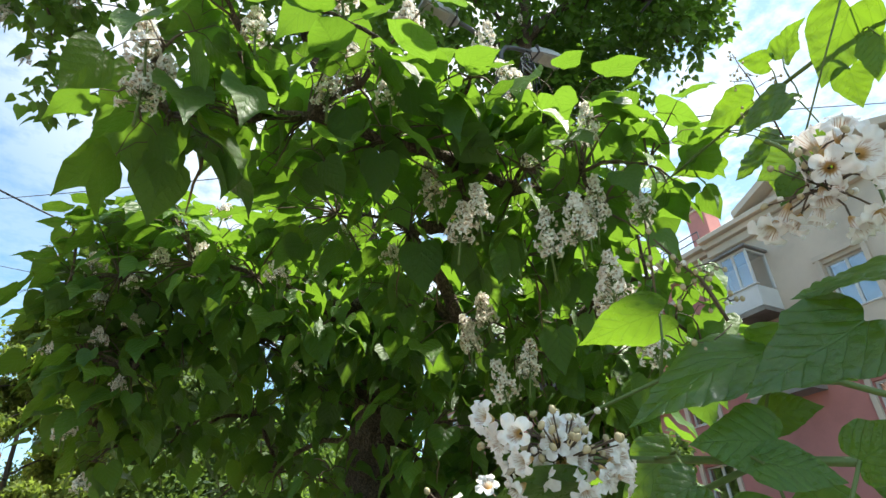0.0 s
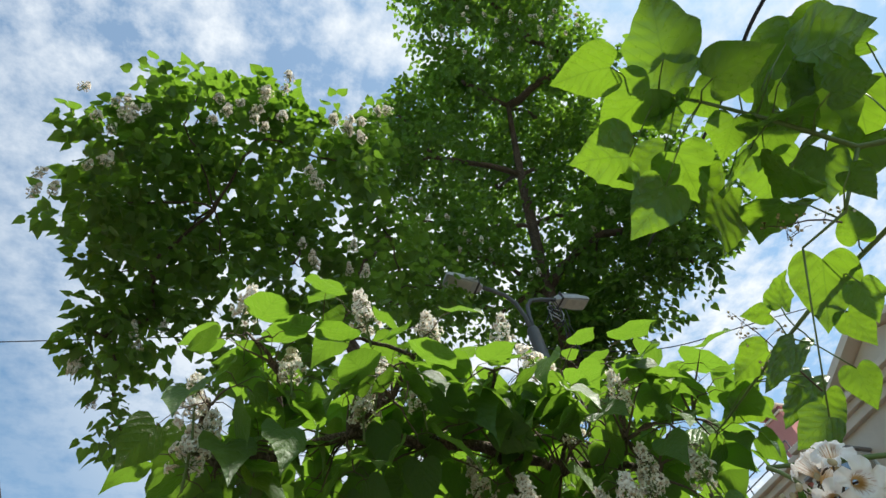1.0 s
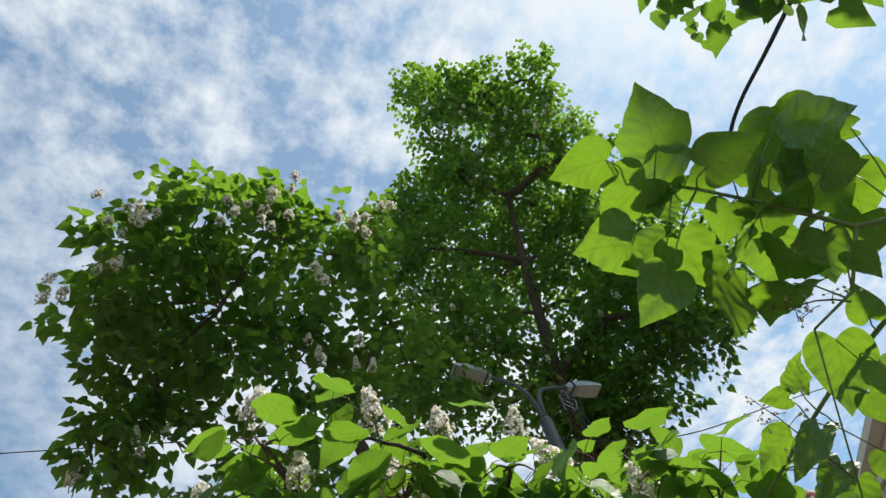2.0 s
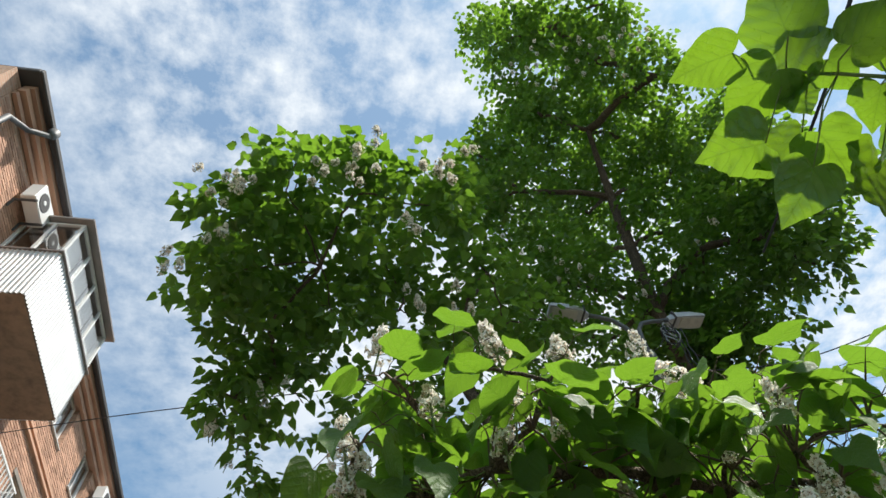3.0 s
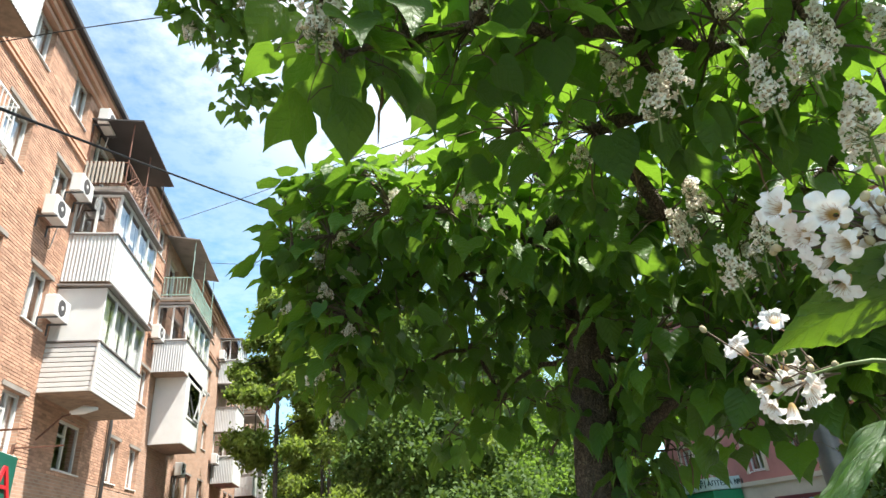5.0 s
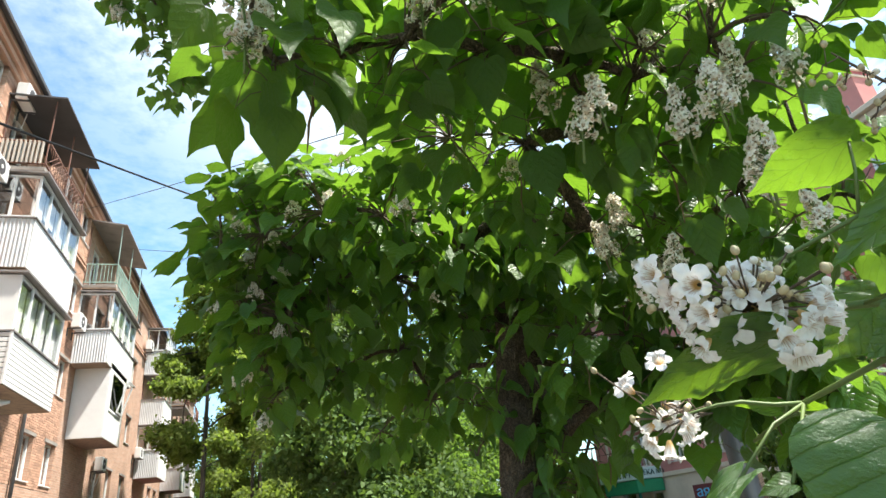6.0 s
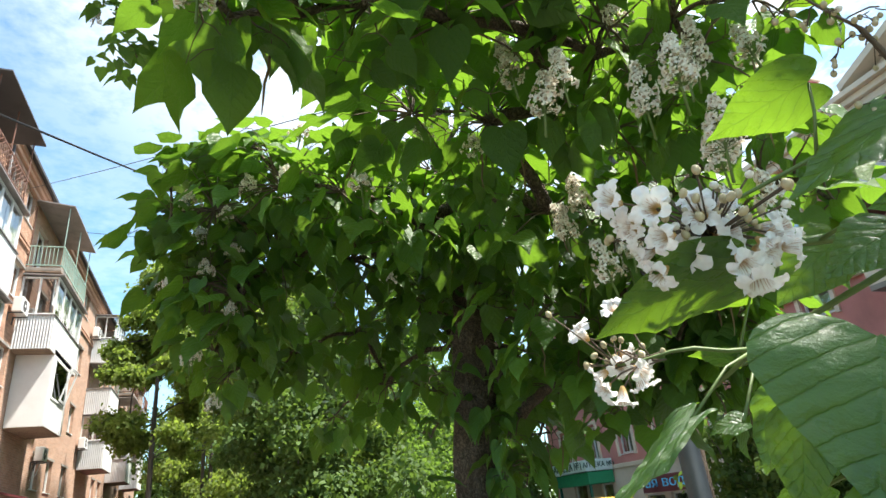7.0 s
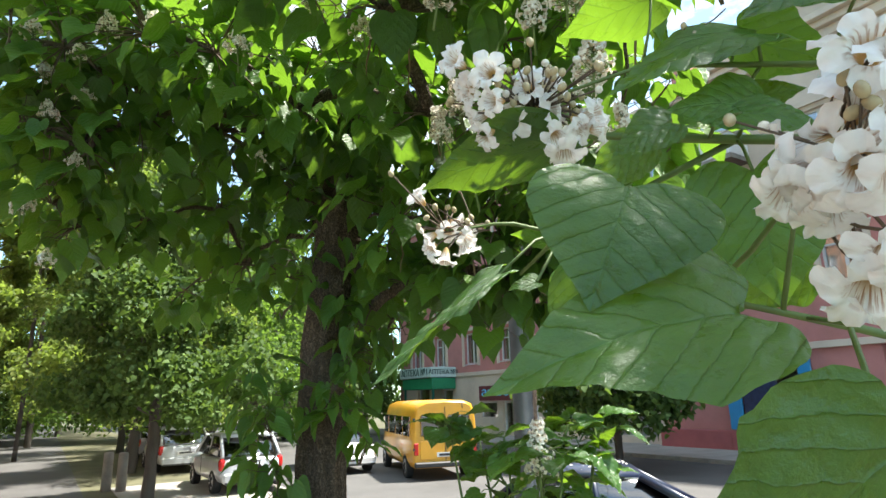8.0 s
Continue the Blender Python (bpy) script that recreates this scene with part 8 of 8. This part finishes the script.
# ---- lindens and far trees ----
def linden(label, x, y, height, radius, seed, foot=2.2, blades=6000, lean=0.0, size=0.15, material=None, trunk_r=0.14):
    """A street tree: trunk, limbs and a drooping crown of many small leaf sprays with gaps."""
    rng = random.Random(seed)
    ob = thing("linden_tree", label, "tree", "street trees")
    part("trunk", bark_trunk([(0, 0, -0.05), (0.03, 0, foot * 0.6), (lean * 0.4, 0.05, foot + 0.8), (lean, 0, height * 0.8)], [trunk_r * 1.15, trunk_r, trunk_r * 0.85, 0.03], seed, 14), BARK_FAR, ob)
    clumps = []
    for k in range(int(40 + 9 * radius)):
        s = rng.uniform(0.0, 1.0)
        z = foot + (height - foot) * s
        wide = radius * (0.55 + 0.45 * math.sin(math.pi * min(1, s * 1.25 + 0.15))) * (1 - 0.55 * s * s)
        a, q = rng.uniform(0, 6.28), rng.uniform(0.25, 1.0) ** 0.6
        clumps.append((wide * q * math.cos(a) + lean * s, wide * q * math.sin(a), z, rng.uniform(0.35, 0.66) * radius * 0.46))
    bm = bmesh.new()
    limbs(bm, skeleton([(0.0, 0, foot * 0.9), (lean * 0.4, 0, foot + 0.8), (lean * 0.7, 0, height * 0.5), (lean, 0, height * 0.75)], clumps), rng, 0.018, 0.05, 5)
    tagged(part("branches", bm, BARK_FAR, ob), kind="stuff")
    per = blades // len(clumps)
    P, W, N, S = [], [], [], []
    for cx, cy, cz, r in clumps:
        for _ in range(per):
            d = Vector((rng.gauss(0, 1), rng.gauss(0, 1), rng.gauss(0, 0.8)))
            d.normalize()
            q = min(1.5, abs(rng.gauss(0.8, 0.24)))
            P.append(Vector((cx, cy, cz)) + Vector((d.x * r * q, d.y * r * q, d.z * r * q * 0.8 - 0.15 * r)))
            W.append(Vector((rng.uniform(-1, 1), rng.uniform(-1, 1), rng.uniform(-1.1, 0.1))))
            N.append(Vector((rng.uniform(-0.7, 0.7), rng.uniform(-0.7, 0.7), 1)))
            S.append(size * rng.uniform(0.6, 1.35))
    lv = new("leaves", blades_mesh("leaves", P, W, N, S, BLADE0, material or LEAF_FAR))
    lv.parent = ob
    tagged(lv, kind="stuff")
    ob.matrix_basis = Matrix.Translation((x * 1.22, y * 1.22, GZ)) @ Matrix.Scale(1.22, 4)
    return ob


LEAF_DARK = leaf_material("linden_leaf_dark", (0.045, 0.095, 0.024), (0.11, 0.18, 0.05), (0.17, 0.28, 0.035), 0.62, veins=False, share=0.38, sheen=0.22)
LEAF_PALE = leaf_material("linden_leaf_pale", (0.075, 0.13, 0.03), (0.18, 0.23, 0.06), (0.33, 0.46, 0.06), 0.62, veins=False, share=0.5, sheen=0.25)
linden("dark linden with drooping boughs beside the parked cars", 1.95, 13.4, 6.6, 2.3, 31, 1.75, 42000, material=LEAF_DARK, size=0.1, trunk_r=0.11)
linden("linden with yellowish bracts behind the dark one", 2.3, 19.5, 9.5, 3.0, 32, 1.9, 36000, material=LEAF_PALE, size=0.11)
linden("slender yellow-green linden beside the brick house", -2.1, 22.8, 11.4, 2.1, 61, 4.8, 36000, material=LEAF_PALE, size=0.13, trunk_r=0.09)
linden("tall street tree along the lane", -0.6, 27.0, 14.0, 3.0, 33, 6.5, 16000, material=LEAF_PALE, trunk_r=0.07)
linden("tall street tree before the far balconies", -0.4, 36.0, 15.0, 2.8, 34, 1.6, 16000, material=LEAF_PALE, size=0.15)
linden("shady street tree in the row", 2.8, 28.0, 13.5, 3.8, 35, 1.3, 16000, material=LEAF_FAR)
linden("shady street tree by the street", 5.0, 22.5, 8.5, 2.9, 36, 1.3, 16000, material=LEAF_FAR)
linden("shady street tree by the street", 6.5, 36.0, 12.0, 4.2, 37, 1.2, 14000, material=LEAF_FAR, size=0.16)
linden("far street tree closing the street", 1.0, 48.0, 14.0, 5.0, 38, 0.9, 14000, material=LEAF_DARK, size=0.2)
linden("far street tree closing the street", -2.5, 72.0, 14.0, 5.0, 39, 0.9, 12000, material=LEAF_FAR, size=0.25)
linden("far street tree closing the street", 9.5, 56.0, 14.0, 6.0, 40, 0.9, 12000, material=LEAF_DARK, size=0.25)
linden("far street tree closing the street", 18.0, 46.0, 13.0, 5.5, 41, 0.9, 12000, material=LEAF_DARK, size=0.22)
linden("dark broad-leaved tree standing before the pink house", 12.4, 10.9, 4.9, 2.3, 42, 1.3, 15000, material=LEAF_DARK, trunk_r=0.1)
linden("pale street tree closing the lane", -4.7, 66.0, 14.0, 4.2, 59, 0.9, 11000, material=LEAF_PALE, size=0.24)
linden("low dark tree beside the brick house", -3.7, 47.0, 7.5, 2.1, 44, 0.7, 9000, material=LEAF_DARK, size=0.2)
linden("dark tree beside the brick house", -1.0, 55.0, 18.0, 5.0, 43, 0.9, 12000, material=LEAF_DARK, size=0.2)
linden("shady street tree in the row", 8.2, 27.5, 11.5, 3.8, 51, 1.2, 14000, material=LEAF_FAR, size=0.17)
linden("shady street tree in the row", 11.5, 38.0, 13.0, 4.6, 52, 1.0, 13000, material=LEAF_DARK, size=0.2)
linden("shady street tree in the row", 4.2, 40.0, 16.5, 5.0, 53, 0.9, 13000, material=LEAF_FAR, size=0.2)
linden("shady street tree by the lane", -0.5, 40.0, 15.5, 4.2, 54, 0.9, 12000, material=LEAF_DARK, size=0.18)
linden("street tree by the end of the pink house", 16.2, 33.5, 9.5, 3.4, 55, 0.9, 12000, material=LEAF_FAR, size=0.18)
linden("street tree by the end of the pink house", 12.9, 29.0, 10.5, 2.4, 56, 0.9, 11000, material=LEAF_DARK, size=0.16)
linden("far street tree closing the street", 19.5, 52.0, 14.0, 6.0, 57, 0.8, 9000, material=LEAF_DARK, size=0.25)
linden("far street tree closing the street", 4.0, 66.0, 15.0, 7.0, 58, 0.8, 9000, material=LEAF_DARK, size=0.28)
for x, y in ((1.66, 15.4), (1.35, 15.9)):
    st = thing("stone_post", "short pale concrete post on the verge", "post")
    part("shaft", tube(bmesh.new(), [(x, y, -0.05), (x, y, 0.95), (x, y, 1.0)], [0.13, 0.12, 0.1], 12), CONCRETE, st)
    st.location = (0.4, 3.4, GZ)

# low shoots at the foot of the lamp
rng = random.Random(77)
shrub = thing("catalpa_shrub", "low catalpa shoots with pale leaves and one flower spray", "shrub")
SHRUB = [(1.85, 1.87, 1.39, 0.11), (1.80, 2.04, 1.40, 0.09), (1.99, 1.88, 1.44, 0.09), (2.12, 1.82, 1.42, 0.09), (1.74, 2.15, 1.45, 0.06), (1.67, 2.27, 1.47, 0.06), (1.90, 1.94, 1.24, 0.14), (2.05, 1.80, 1.27, 0.12), (1.79, 2.03, 1.25, 0.11), (1.90, 1.81, 1.32, 0.10)]
SHRUB_PAN = (1.80, 1.83, 1.29)
bm = bmesh.new()
root = Vector((SHRUB[0][0] + 0.1, SHRUB[0][1] + 0.15, GZ))
for c in SHRUB:
    tube(bm, bow(root, Vector(c[:3]), 0.1, 6, 0.03, rng), [0.014, 0.012, 0.011, 0.009, 0.007, 0.006, 0.004], 6)
part("shoot", bm, STEM, shrub)
tb = bmesh.new()
B, W, N, S = crown(rng, SHRUB, 9, 0.15, 0.5, tb)
tagged(part("twigs", tb, STEM, shrub), kind="stuff")
for k in range(len(B)):
    lf = new("leaf", NEAR_MESHES[k % 5])
    lf.parent = shrub
    way = W[k].normalized()
    side = N[k].cross(way).normalized()
    lf.matrix_basis = Matrix.Translation(B[k]) @ Matrix((way, side, way.cross(side))).transposed().to_4x4() @ Matrix.Diagonal((S[k], S[k], S[k], 1))
pn = new("panicle", PANICLES[1])
pn.parent = shrub
pn.matrix_basis = Matrix.Translation(SHRUB_PAN)

# ---- bricks of the near part of the brick house ----
def brick_field(y0, y1, z0, z1):
    """Feet and lengths of the bricks in running bond that miss the openings."""
    rows = []
    n = int((z1 - z0) / 0.077)
    for r in range(n):
        z = z0 + r * 0.077
        y = y0 + (0.13 if r % 2 else 0.0)
        while y < y1:
            a, b = y + 0.005, y + 0.255
            for h in HOLES + DOORS:
                if h[2] - 0.03 < z + 0.03 < h[3] + 0.11 and a < h[1] and b > h[0]:
                    if a < h[0] - 0.05 and b > h[0]:
                        b = h[0]
                    elif b > h[1] + 0.05 and a < h[1]:
                        a = h[1]
                    else:
                        b = a
                    break
            if b - a > 0.03:
                rows.append((a, b, z))
            y += 0.26
    return rows


brng = random.Random(8)
field = [b for b in brick_field(4.02, 23.9, 3.95, 14.1) if not (11.97 < b[2] < 12.26)]
single = [b for b in field if 12.6 < b[0] < 15.3 and 5.6 < b[2] < 6.85 and b[1] - b[0] > 0.24][:300]
chosen = set(single)
rest = [b for b in field if b not in chosen]
V = np.zeros((len(rest), 8, 3))
for i, (a, b, z) in enumerate(rest):
    out = WX + brng.uniform(-0.004, 0.004)
    c = 0.004
    V[i] = [(WX - 0.03, a, z), (WX - 0.03, b, z), (WX - 0.03, b, z + 0.066), (WX - 0.03, a, z + 0.066), (out, a + c, z + c), (out, b - c, z + c), (out, b - c, z + 0.066 - c), (out, a + c, z + 0.066 - c)]
F = np.array([(4, 5, 6, 7), (0, 1, 5, 4), (1, 2, 6, 5), (2, 3, 7, 6), (3, 0, 4, 7)])
me = bpy.data.meshes.new("bricks")
me.from_pydata(V.reshape(-1, 3).tolist(), [], (F[None] + 8 * np.arange(len(rest))[:, None, None]).reshape(-1, 4).tolist())
me.materials.append(BRICK)
wall_ob = bpy.data.objects["wall_west"]
ob = new("bricks", me)
ob.parent = wall_ob
tagged(ob, kind="stuff")
one = bpy.data.meshes.new("brick")
one.from_pydata([(-0.03, 0, 0), (-0.03, 0.25, 0), (-0.03, 0.25, 0.066), (-0.03, 0, 0.066), (0, 0.004, 0.004), (0, 0.246, 0.004), (0, 0.246, 0.062), (0, 0.004, 0.062)], [], F.tolist())
one.materials.append(BRICK)
for a, b, z in single:
    ob = new("brick", one)
    ob.parent = wall_ob
    ob.location = (WX + brng.uniform(-0.004, 0.004), a, z)
